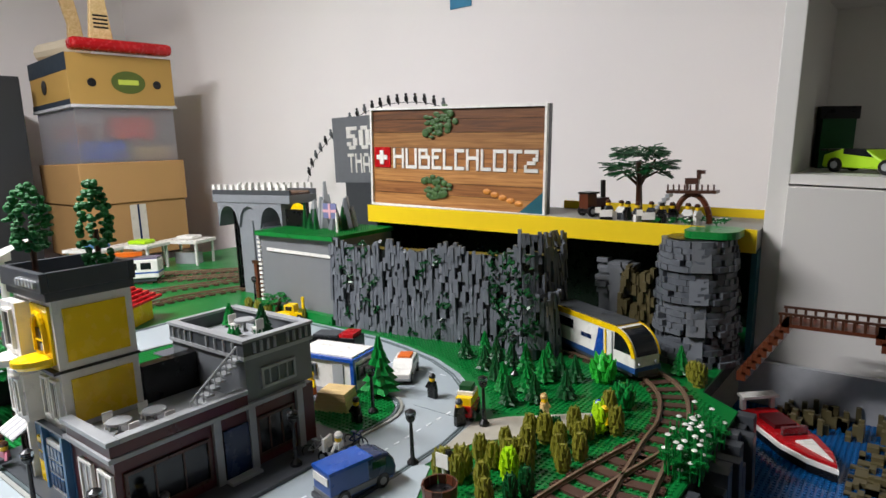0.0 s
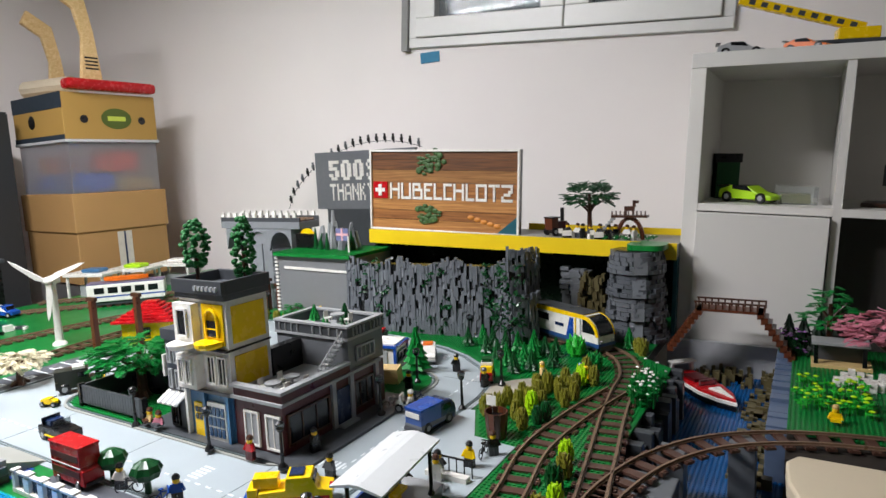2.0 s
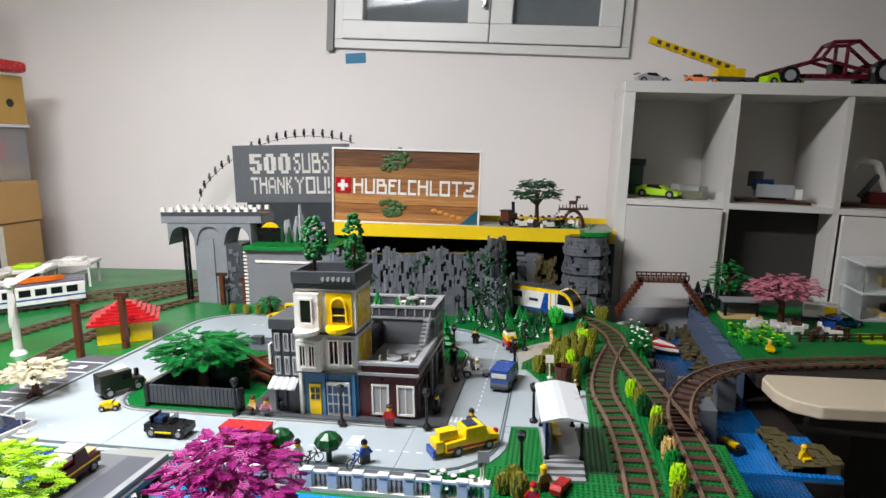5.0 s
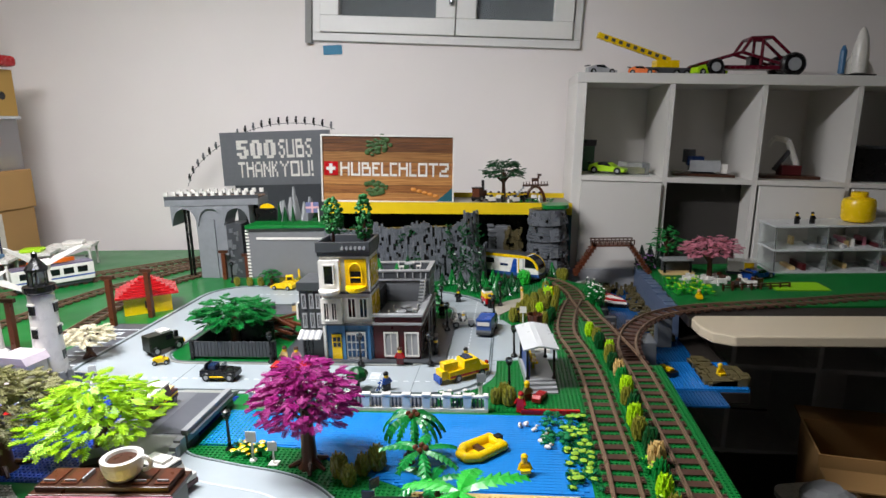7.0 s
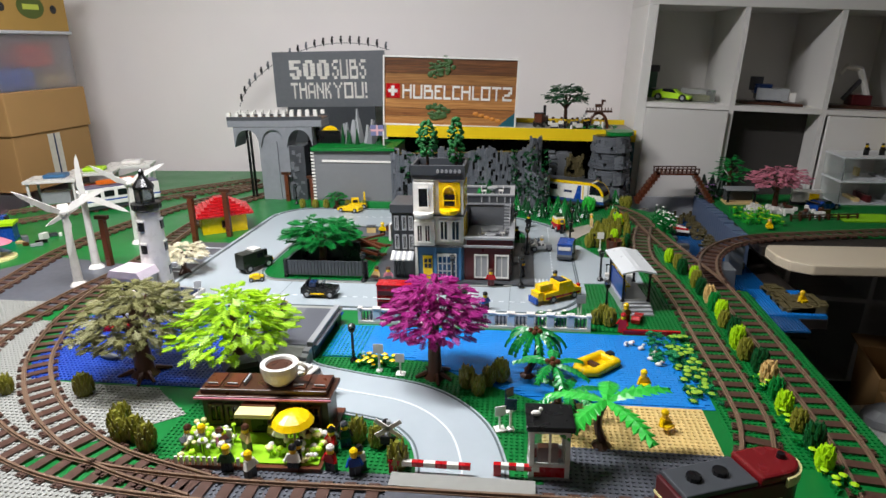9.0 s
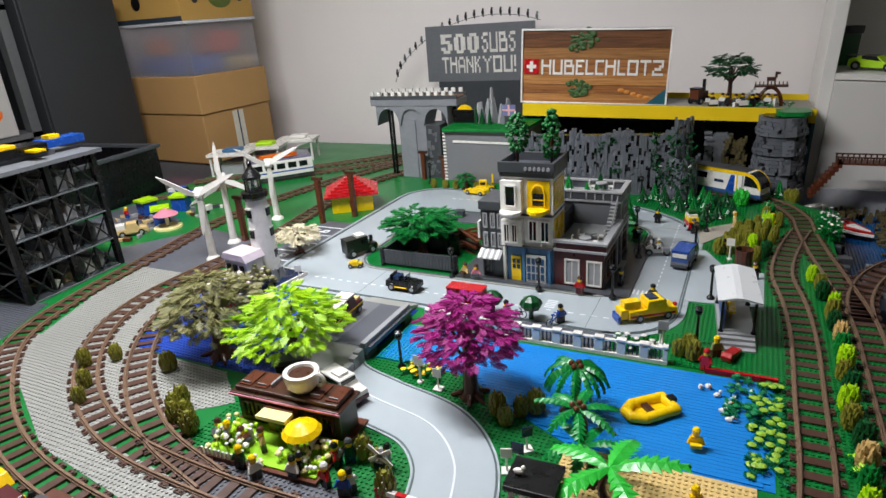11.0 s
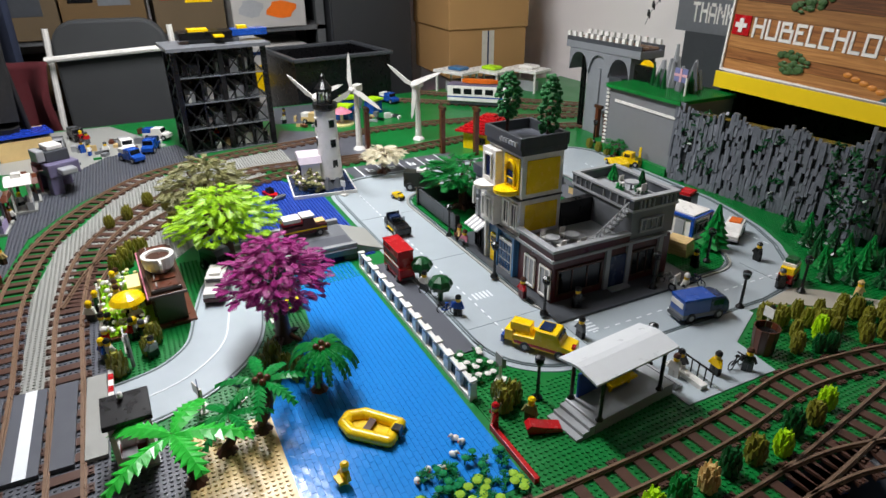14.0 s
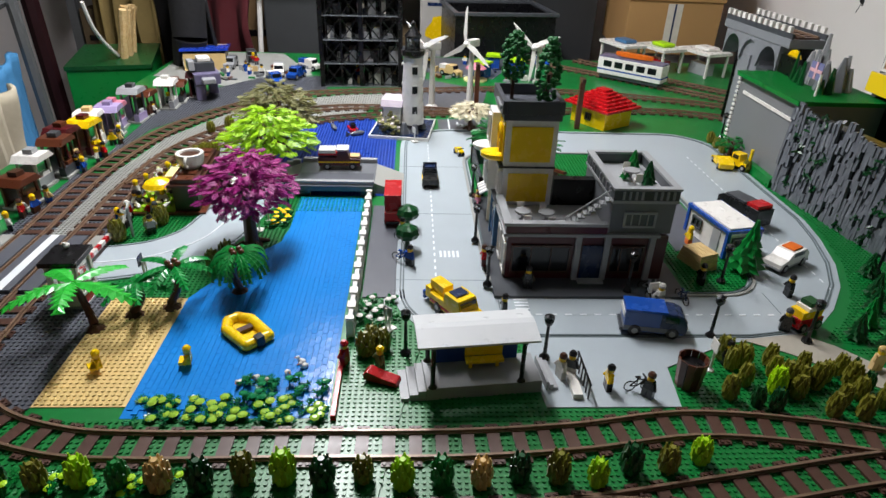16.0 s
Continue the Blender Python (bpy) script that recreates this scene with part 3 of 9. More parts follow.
def track(pts, label, z=0.0):
    global SLM
    SLM = SLM or sleeper_mesh()
    t = thing("railway_track", (0, 0, z), label, "railway track", group="brown railway tracks")
    line = spline(pts, 0.008)
    for o in (-0.0205, 0.0205):
        bm = ribbon(bmesh.new(), line, o, 0.0075, 0.0042, 0.0056)
        ribbon(bm, line, o, 0.0034, 0.0056, 0.0092)
        part("rail", bm, RAIL, t, smooth=True)
    for i in range(2, len(line) - 1, 4):
        d = line[i + 1] - line[i - 1]
        ob = new("sleeper", SLM)
        ob.parent = t
        ob.matrix_basis = Matrix.Translation(line[i] - Vector((0, 0, 0))) @ Matrix.Rotation(math.atan2(d.y, d.x), 4, "Z")
    return t


XA, XB = 0.215, 0.322
track([(-0.05, -0.52), (0.08, -0.505), (0.165, -0.43), (0.205, -0.33), (XA, -0.22), (XA, -0.05), (XA, 0.15), (0.205, 0.30), (0.185, 0.45), (0.20, 0.60), (0.235, 0.76)], "brown railway track curving past the station")
track([(-0.02, -0.62), (0.15, -0.60), (0.28, -0.52), (XB - 0.008, -0.40), (XB, -0.28), (XB, 0.0), (0.318, 0.25), (0.29, 0.45), (0.262, 0.62), (0.245, 0.76), (0.235, 0.86), (0.19, 0.97), (0.10, 1.04), (-0.05, 1.08), (-0.30, 1.20)], "brown railway track along the table edge into the tunnel")
track([(0.315, 0.27), (0.325, 0.38), (0.365, 0.50), (0.44, 0.60), (0.55, 0.665), (0.70, 0.70), (0.9, 0.74), (1.2, 0.80), (1.9, 0.86)], "brown railway branch crossing the river on piers")
track([(-0.02, -0.62), (-0.30, -0.62), (-0.63, -0.63), (-0.90, -0.59), (-1.12, -0.49), (-1.30, -0.34), (-1.38, -0.12), (-1.42, 0.15), (-1.46, 0.42), (-1.43, 0.72), (-1.36, 0.98), (-1.22, 1.30), (-1.05, 1.42)], "brown outer railway loop round the harbour")
track([(-0.05, -0.52), (-0.30, -0.525), (-0.55, -0.53), (-0.78, -0.505), (-0.97, -0.42), (-1.12, -0.28), (-1.19, -0.12), (-1.19, 0.08), (-1.17, 0.30), (-1.21, 0.66), (-1.21, 0.95), (-1.10, 1.20), (-0.95, 1.33)], "brown inner railway loop round the harbour")
track([(-0.55, -0.525), (-0.72, -0.475), (-0.88, -0.38), (-1.00, -0.26), (-1.07, -0.14), (-1.12, 0.02), (-1.165, 0.30)], "brown siding on the inner side of the loop")
track([(-1.95, 0.56), (-1.75, 0.80), (-1.52, 1.05), (-1.25, 1.33)], "brown railway track towards the viaduct")
track([(-1.98, 0.80), (-1.8, 0.95), (-1.55, 1.18), (-1.30, 1.42)], "brown railway track beside the carriages")


# ---- the raised shelf, signs, cliff and viaduct at the back ----
def shelf_z(x):
    """Height of the sagging raised shelf board over the table."""
    return 0.2525 - (x + 0.2) * 0.0332


ls = thing("raised_shelf", (0, 0, 0), "black shelf board with bright yellow front edge", "shelf")
m = pose(-0.2, 1.18, 0.0085, 0, 1.9, 4.0)
YEL = mat("yellow_edge", "f2cf1a", 0.4, var=0.03)
part("board", bx(-0.46, 0.004, 0.207, 0.46, 0.20, 0.244, m=m), mat("grey_board", "8c8a84", 0.5), ls)
part("edge_strip", bx(-0.46, -0.004, 0.205, 0.46, 0.003, 0.248, m=m), YEL, ls, "bright yellow edge strip")
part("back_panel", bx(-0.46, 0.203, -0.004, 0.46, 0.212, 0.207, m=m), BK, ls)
part("back_strip", bx(0.0, 0.203, 0.208, 0.46, 0.212, 0.262, m=m), YEL, ls, "yellow rear edge strip")
part("side_panel", bx(0.452, 0.01, -0.004, 0.462, 0.20, 0.206, m=m), mat("teal_panel", "145560", 0.5), ls, "teal side panel")
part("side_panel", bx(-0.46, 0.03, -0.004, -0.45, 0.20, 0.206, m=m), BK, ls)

FONT = {"H": "10001 10001 11111 10001 10001 10001", "U": "10001 10001 10001 10001 10001 11111", "B": "11110 10010 11111 10001 10001 11111",
        "E": "1111 1000 1110 1000 1000 1111", "L": "1000 1000 1000 1000 1000 1111", "C": "1111 1000 1000 1000 1000 1111",
        "O": "11111 10001 10001 10001 10001 11111", "T": "11111 00100 00100 00100 00100 00100", "Z": "11111 00001 00011 01110 10000 11111",
        "5": "11111 11000 11110 00011 11011 01110", "0": "01110 11011 11011 11011 11011 01110", "S": "0111 1000 0110 0001 1001 0110",
        "N": "10001 11001 10101 10011 10001 10001", "K": "1001 1010 1100 1010 1001 1001", "Y": "10001 01010 00100 00100 00100 00100",
        "A": "01110 10001 10001 11111 10001 10001", "!": "1 1 1 1 0 1"}


def brick_word(word, parent, x, z, px, pz, gap, material, y):
    """Letters laid from small square tiles, one mesh a letter."""
    for ch in word:
        rows = FONT[ch].split()
        bm = bmesh.new()
        for r, row in enumerate(rows):
            c = 0
            while c < len(row):
                if row[c] == "1":
                    e = c
                    while e < len(row) and row[e] == "1":
                        e += 1
                    box(bm, x + c * px, y - 0.0032, z - (r + 1) * pz, x + e * px - 0.0003, y, z - r * pz - 0.0003)
                    c = e
                c += 1
        part("letter", bm, material, parent)
        x += (len(rows[0]) + gap) * px


W, Hh = 0.524, 0.252
sg = thing("wood_print_sign", (-0.672, 1.187, 0.2690), "framed billboard with brown plank print and white brick letters", "sign")
sg.matrix_basis = pose(-0.672, 1.187, 0.2690, 0, 2.6, 5.0) @ Matrix.Diagonal((0.955, 1, 1, 1))
part("panel", bx(0, 0.004, 0, W, 0.022, Hh), DG, sg)
bm = bmesh.new()
for a in ((0, 0, W, 0.006), (0, Hh - 0.006, W, Hh), (0, 0.006, 0.006, Hh - 0.006), (W - 0.006, 0.006, W, Hh - 0.006)):
    box(bm, a[0], -0.006, a[1], a[2], 0.004, a[3])
part("frame", bm, WH, sg)
PL = [wood("plank_print_a", "a8713c", "70421f", (2.5, 30, 60)), wood("plank_print_b", "b9844a", "8a5a2c", (2.5, 30, 60)), wood("plank_print_c", "7d4e28", "4b2b14", (2.5, 30, 60))]
zs = [0.006, 0.036, 0.066, 0.108, 0.152, 0.190, 0.222, Hh - 0.006]
for i, (a, b) in enumerate(zip(zs, zs[1:])):
    part("plank", bx(0.006, 0.0, a, W - 0.006, 0.0042, b - 0.0012), PL[(1, 0, 1, 0, 1, 2, 2)[i]], sg)
part("flag", bx(0.012, -0.003, 0.100, 0.066, 0.0002, 0.152), RD, sg, "red square with a white cross")
bm = bx(0.033, -0.0062, 0.108, 0.045, -0.003, 0.144)
box(bm, 0.021, -0.0058, 0.120, 0.033, -0.003, 0.132)
box(bm, 0.045, -0.0058, 0.120, 0.057, -0.003, 0.132)
part("cross", bm, WH, sg)
brick_word("HUBELCHLOTZ", sg, 0.076, 0.150, 0.0073, 0.0085, 0.75, WH, 0.0002)
TEALP = mat("teal_print", "1c5663", 0.4)
part("corner_patch", poly(bmesh.new(), [(W - 0.07, 0.006), (W - 0.006, 0.006), (W - 0.006, 0.058)], -0.0014, 0.0006, m=Matrix(((1, 0, 0, 0), (0, 0, -1, 0), (0, 1, 0, 0), (0, 0, 0, 1)))), TEALP, sg)
random.seed(8)
LEAFP = mat("print_leaf", "3d5c2e", 0.5)
for cx, cz in ((0.215, 0.205), (0.215, 0.055)):
    bm = bmesh.new()
    for i in range(46):
        a, r = random.uniform(0, 6.28), 0.036 * random.random() ** 0.6
        c = Vector((cx + 1.25 * r * math.cos(a) + (0.02 if cz > 0.1 and i % 3 == 0 else 0), -0.001 - random.uniform(0, 0.004), cz + 0.8 * r * math.sin(a) + (0.02 if cz > 0.1 and i % 3 == 0 else 0)))
        ball(bm, c, random.uniform(0.006, 0.011), 1, 0.25, random.uniform(0.4, 0.9), 6)
    part("leaf_sprig", bm, LEAFP, sg)
bm = bmesh.new()
for i in range(5):
    ball(bm, (0.365 + 0.022 * i, 0.0, 0.05 - 0.006 * i), 0.012, 1, 0.3, 0.6)
part("nut_print", bm, mat("print_amber", "c98232", 0.5), sg)

s2 = thing("thank_you_sign", (-1.245, 1.58, 0.30), "grey brick billboard reading five hundred subs thank you", "sign", 0.0)
W2 = 0.50
part("panel", bx(0, 0, 0, W2, 0.02, 0.235), MG, s2)
brick_word("500", s2, 0.075, 0.200, 0.0107, 0.0135, 0.9, WH, 0.0)
brick_word("SUBS", s2, 0.268, 0.200, 0.0072, 0.0135, 1.0, WH, 0.0)
brick_word("THANK", s2, 0.075, 0.105, 0.0066, 0.0115, 0.9, WH, 0.0)
brick_word("YOU!", s2, 0.270, 0.105, 0.0080, 0.0115, 0.9, WH, 0.0)
part("stand", bx(0.05, 0.002, -0.30, W2 - 0.05, 0.018, 0.0), DG, s2)

# strings of small black birds on a wire
wire = thing("bird_wire", (0, 1.60, 0), "arched black wire with a row of small black birds", "decoration")
pts = spline([(-1.43, 0.30), (-1.40, 0.36), (-1.33, 0.43), (-1.22, 0.50), (-1.08, 0.55), (-0.95, 0.568), (-0.82, 0.56), (-0.72, 0.535)], 0.008)
bm = bmesh.new()
for a, b in zip(pts, pts[1:]):
    tube(bm, (a.x, 0, a.y), (b.x, 0, b.y), 0.0012, 5)
part("wire", bm, BK, wire)
random.seed(5)
for i in range(4, len(pts), 5):
    p = pts[i]
    bm = bmesh.new()
    ball(bm, (p.x, 0, p.y + 0.012), 0.0085, 0.7, 1.0, 1.3)
    ball(bm, (p.x + 0.003, -0.004, p.y + 0.025), 0.005)
    box(bm, p.x - 0.002, 0.004, p.y - 0.006, p.x + 0.002, 0.008, p.y + 0.010)
    part("bird", bm, BK if random.random() < 0.75 else MG, wire)

# viaduct
va = thing("viaduct", (-1.235, 1.06, 0), "grey brick viaduct with round arches and white parapet", "bridge", 1.5)
VS = mat("viaduct_grey", "84878c", 0.4)
bm = bmesh.new()
box(bm, 0, 0.0, 0.275, 0.36, 0.10, 0.298)
part("deck", bm, VS, va, bevel=0.001)
NA = 3
aw = 0.30 / NA
for i in range(NA):
    bm = bmesh.new()
    x0 = 0.02 + i * aw
    N = 9
    top = [(x0 + aw * k / N, 0.274) for k in range(N + 1)]
    arc = [(x0 + aw / 2 - (aw / 2 - 0.008) * math.cos(math.pi * k / N), 0.222 + (aw / 2 - 0.008) * math.sin(math.pi * k / N)) for k in range(N + 1)]
    arc[0], arc[-1] = (x0, 0.20), (x0 + aw, 0.20)
    poly(bm, arc + top[::-1], -0.10, -0.002, m=Matrix(((1, 0, 0, 0), (0, 0, -1, 0), (0, 1, 0, 0), (0, 0, 0, 1))))
    part("arch", bm, VS, va)
for x in (0.055, 0.068):
    part("thin_post", bx(x, 0.03, -0.001, x + 0.006, 0.04, 0.274), BK, va, "thin black post")
part("pier", bx(0.110, 0.010, -0.001, 0.225, 0.09, 0.272), VS, va, bevel=0.0015)
part("pilaster", bx(0.158, 0.004, -0.001, 0.182, 0.0102, 0.222), VS, va)
part("rock_pier", bx(0.226, 0.004, -0.001, 0.285, 0.09, 0.205), DG, va, "dark stone pier", bevel=0.0015)
rp = random.Random(4)
bm = bmesh.new()
for k in range(22):
    x, z = rp.uniform(0.228, 0.270), rp.uniform(0.0, 0.185)
    box(bm, x, 0.001, z, x + rp.choice((0.008, 0.014)), 0.006, z + rp.choice((0.008, 0.016)))
part("stone_course", bm, MATS["grey_brick"], va)
# solid black block stands in for the shade under the last arch
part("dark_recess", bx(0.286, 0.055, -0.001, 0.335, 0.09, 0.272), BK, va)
for y in (0.0, 0.092):
    for i in range(12):
        part("battlement", bx(0.002 + i * 0.03, y, 0.3125, 0.016 + i * 0.03, y + 0.008, 0.328), WH, va, "white battlement block")
bm = bmesh.new()
for y in (0.0, 0.092):
    box(bm, 0.0, y + 0.001, 0.298, 0.36, y + 0.007, 0.312)
part("parapet_base", bm, DG, va)
bm = bmesh.new()
for i in range(12):
    box(bm, 0.01 + i * 0.03, 0.02, 0.298, 0.026 + i * 0.03, 0.08, 0.303)
part("sleeper", bm, SLEEP, va)
bm = bmesh.new()
for y in (0.03, 0.07):
    box(bm, 0.0, y, 0.303, 0.36, y + 0.004, 0.308)
part("rail", bm, RAIL, va)
bm = cyl(bmesh.new(), 0, 0, 0, 0.004, 0.034, 16, m=pose(-0.845, 1.075, 0.245, 90))
solid("tunnel_disc", bm, YE, "round yellow tunnel mouth under the viaduct", "tunnel")
# no hole here: a black slab paints the darkness inside the tunnel
solid("tunnel_mouth", bx(-0.885, 1.06, 0.205, -0.805, 1.072, 0.262), BK, "black slab standing for the shaded tunnel opening beside the viaduct", "tunnel")

# ramp wall with the white line and its green top
rp = thing("ramp_wall", (0, 0, 0), "smooth grey retaining wall with white stripe", "wall block")
part("wall", bx(-0.885, 0.968, -0.001, -0.585, 1.16, 0.204), mat("ramp_grey", "77797b", 0.4, var=0.04), rp, bevel=0.001)
bm = bmesh.new()
poly(bm, [(-0.850, 0.164), (-0.592, 0.161), (-0.592, 0.168), (-0.850, 0.172)], -0.9675, -0.9645, m=Matrix(((1, 0, 0, 0), (0, 0, -1, 0), (0, 1, 0, 0), (0, 0, 0, 1))))
part("stripe", bm, WH, rp)
for i in range(17):
    part("edging", bx(-0.8895, 0.964, 0.004 + i * 0.0118, -0.878, 0.971, 0.010 + i * 0.0118), WH, rp, "white corner tile")
part("grass_top", bx(-0.885, 0.955, 0.204, -0.585, 1.17, 0.2145), GR, rp, bevel=0.001)
studs("studs", R(-0.885, 0.955, -0.585, 1.17), 0.2145, GR, rp, "moulded round studs")
part("verge", poly(bmesh.new(), [(-0.885, 0.0), (-0.60, 0.0), (-0.60, 0.022), (-0.885, 0.026)], -0.967, -0.952, m=Matrix(((1, 0, 0, 0), (0, 0, -1, 0), (0, 1, 0, 0), (0, 0, 0, 1)))), GR, rp, "green sloping verge at the foot")
rk = thing("grey_rock", (-0.735, 1.09, 0.2145), "pale grey jagged brick rock", "rock")
random.seed(4)
bm = bmesh.new()
for i in range(16):
    x, y, hh = random.uniform(-0.07, 0.06), random.uniform(-0.03, 0.04), random.uniform(0.03, 0.13)
    part("crag", cyl(bmesh.new(), x, y, 0, hh * (1 - abs(x) * 7), random.uniform(0.012, 0.026), 5, r2=0.004), LG if i % 3 else MG, rk)
bm = bmesh.new()
for i in range(10):
    part("shrub", cyl(bmesh.new(), random.uniform(-0.08, 0.09), random.uniform(-0.05, -0.02), 0, random.uniform(0.02, 0.07), 0.009, 6, r2=0.002), DGN, rk)
fl = thing("cross_flag", (-0.635, 1.02, 0.2145), "small white pole with a pale striped flag", "flag")
part("pole", cyl(bmesh.new(), 0, 0, 0, 0.05, 0.003, 8), WH, fl)
bm = bx(-0.045, -0.002, 0.035, 0.002, 0.0, 0.072)
part("cloth", bm, mat("flag_blue", "6b6f96", 0.6), fl)
bm = bx(-0.045, -0.0035, 0.050, 0.002, -0.002, 0.057)
box(bm, -0.025, -0.0037, 0.035, -0.018, -0.002, 0.072)
part("cross", bm, mat("flag_pink", "d9a8ae", 0.6), fl)

# cliff of stacked slope bricks
def cliff(name, label, spans, zmax, seed, top=lambda u: 0.0):
    """spans: a plan line; stones as slanted bricks in ragged columns in front of a black sheet that paints the shadow
    in the gaps.
    """
    rnd = random.Random(seed)
    c = thing(name, (0, 0, 0), label, "rock wall")
    groups = [bmesh.new(), bmesh.new(), bmesh.new()]
    for (xa, ya), (xb, yb) in zip(spans, spans[1:]):
        a, b = Vector((xa, ya, 0)), Vector((xb, yb, 0))
        d = (b - a).normalized()
        nrm = Vector((d.y, -d.x, 0))
        L = (b - a).length
        m = Matrix(((d.x, nrm.x, 0, a.x), (d.y, nrm.y, 0, a.y), (0, 0, 1, 0), (0, 0, 0, 1)))
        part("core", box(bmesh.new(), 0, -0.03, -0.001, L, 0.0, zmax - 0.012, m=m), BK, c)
        x = 0.0
        while x < L:
            w = S
            w = min(w, L - x + 0.002)
            z = rnd.choice((0, -0.006))
            lim = zmax - rnd.choice((0, 0, 0.003, 0.008)) + top((a + d * x).x)
            while z < lim:
                slit = rnd.random() < (0.27 if z > 0.05 else 0.15)
                h = B * (rnd.choice((1, 1.5, 2, 2.5)) if slit else rnd.choice((2, 2, 3, 3, 4, 5)))
                h = min(h, lim - z + 0.001)
                if not slit:
                    o, s = rnd.choice((0.0050, 0.0062, 0.0063, 0.0064, 0.0075, 0.0088)), rnd.choice((0, 0, 0.003, 0.005))
                    g = groups[rnd.choice((0,) * 14 + (1, 2))]
                    vs = [g.verts.new(m @ Vector(q)) for q in ((x, 0, max(z, 0)), (x + w - 0.0006, 0, max(z, 0)), (x + w - 0.0006, o, max(z, 0)), (x, o, max(z, 0)),
                                                               (x, 0, z + h), (x + w - 0.0006, 0, z + h), (x + w - 0.0006, max(0.001, o - s), z + h), (x, max(0.001, o - s), z + h))]
                    for f in ((3, 2, 1, 0), (4, 5, 6, 7), (0, 1, 5, 4), (1, 2, 6, 5), (2, 3, 7, 6), (3, 0, 4, 7)):
                        g.faces.new([vs[i] for i in f])
                z += h + 0.0002
            x += w
    for g, k in zip(groups, (mat("cliff_grey", "63676d", 0.38, var=0.12), mat("cliff_grey_dark", "585c62", 0.38), mat("cliff_grey_light", "74787e", 0.38))):
        tagged(part("slope_bricks", g, k, c), kind="stuff")
    return c


cl = cliff("rock_cliff", "steep grey brick cliff with dark gaps and green vines", [(-0.60, 0.962), (-0.50, 0.972), (-0.34, 0.992), (-0.20, 1.012), (-0.115, 1.025), (-0.085, 1.05), (-0.08, 1.14)], 0.205, 2, lambda x: 0.012 * math.sin(x * 40) + (0.03 if x > -0.125 else 0))
random.seed(12)
bm = bmesh.new()
for i in range(40):
    x = random.choice((-0.55, -0.48, -0.45, -0.35, -0.30, -0.16, -0.13, -0.11)) + random.uniform(-0.02, 0.02)
    z = random.uniform(0.02, 0.20)
    for k in range(7):
        box(bm, -0.007, -0.0008, -0.0022, 0.007, 0.0008, 0.0022, m=pose(x + random.uniform(-0.012, 0.012), 0.955 + 0.125 * (x + 0.60) + random.uniform(-0.006, 0.006), z + random.uniform(-0.02, 0.015), random.uniform(-50, 50), random.uniform(-60, 60), random.uniform(0, 180)))
part("vine", bm, DGN, cl, "dark green leaf sprigs")
b2 = cliff("rock_outcrop", "grey brick outcrop with ivy at the tunnel portal", [(-0.125, 0.985), (-0.085, 0.975), (-0.055, 1.0), (-0.05, 1.05)], 0.13, 9)
bm = bmesh.new()
for k in range(90):
    box(bm, -0.006, -0.0008, -0.0022, 0.006, 0.0008, 0.0022, m=pose(-0.09 + random.uniform(-0.04, 0.04), 0.968 + random.uniform(-0.006, 0.006), random.uniform(0.03, 0.21), random.uniform(-50, 50), random.uniform(-60, 60), random.uniform(0, 180)))
part("ivy", bm, DGN, b2)
pl = thing("rock_pillar", (0.175, 1.175, 0), "round grey brick rock pillar in four tiers", "rock pillar")
pl.matrix_basis = pose(0.175, 1.175, 0) @ Matrix.Diagonal((1, 1, 1.08, 1))
rnd = random.Random(6)
for i in range(4):
    z0, z1 = i * 0.0535, i * 0.0535 + 0.0505
    r0 = 0.079 - 0.0025 * i
    # black drum inside each tier paints the shadow between its stones
    part("tier_core", lathe(bmesh.new(), [(r0 - 0.012, z0), (r0 - 0.017, z1 + 0.002)], n=20), BK, pl)
    bm = bmesh.new()
    for row in range(5):
        n = 44
        for k in range(n):
            if rnd.random() < 0.09:
                continue
            a = 2 * math.pi * (k + 0.5 * (row % 2)) / n
            r = r0 - 0.0023 * row + rnd.choice((0, 0, 0.001, 0.002, 0.004))
            zz = z0 + row * 0.0101
            box(bm, 0.03, -0.0052, zz, r, 0.0052, zz + rnd.choice((0.0098, 0.0098, 0.0090)), m=Matrix.Rotation(a, 4, "Z"))
    tagged(part("tier", bm, MATS["cliff_grey"] if i % 2 else MATS["cliff_grey_dark"], pl), kind="stuff")
    part("pale_brick", prism(bmesh.new(), [(0.03, z0 + 0.001), (r0 + 0.003, z0 + 0.001), (r0 - 0.009, z1), (0.03, z1)], 0.032), MG if i % 2 else MATS["cliff_grey_light"], pl).matrix_basis = pose(0, 0, 0, 0, 0, -78 + 3 * i)
part("cap", poly(bmesh.new(), rounded(-0.02, -0.045, 0.075, 0.045, 0.03), 0.214, 0.226), GR, pl, "green plate on top")
bh = thing("cave_boulders", (0.02, 1.22, 0), "grey and olive stepped boulders inside the tunnel", "rock")
bm = bmesh.new()
for i in range(40):
    x, z = rnd.uniform(-0.07, 0.0), rnd.uniform(0.09, 0.17)
    box(bm, x, rnd.uniform(-0.02, 0.01), 0.0 if i < 6 else z - 0.01, x + 0.024, 0.03, z)
part("boulder", bm, MG, bh)
bm = bmesh.new()
for i in range(60):
    x = rnd.uniform(-0.01, 0.06)
    z = rnd.uniform(0.06, 0.16)
    box(bm, x, -0.035 + rnd.uniform(0, 0.02), 0.0 if i < 6 else z - 0.02, x + S, 0.0, z)
part("boulder", bm, OLIVE, bh)

# ---- the corner building ----
cb = thing("corner_building", (0, 0, 0.0062), "tall yellow and white brick town house with dark red shop", "building")
Fy = 0.252


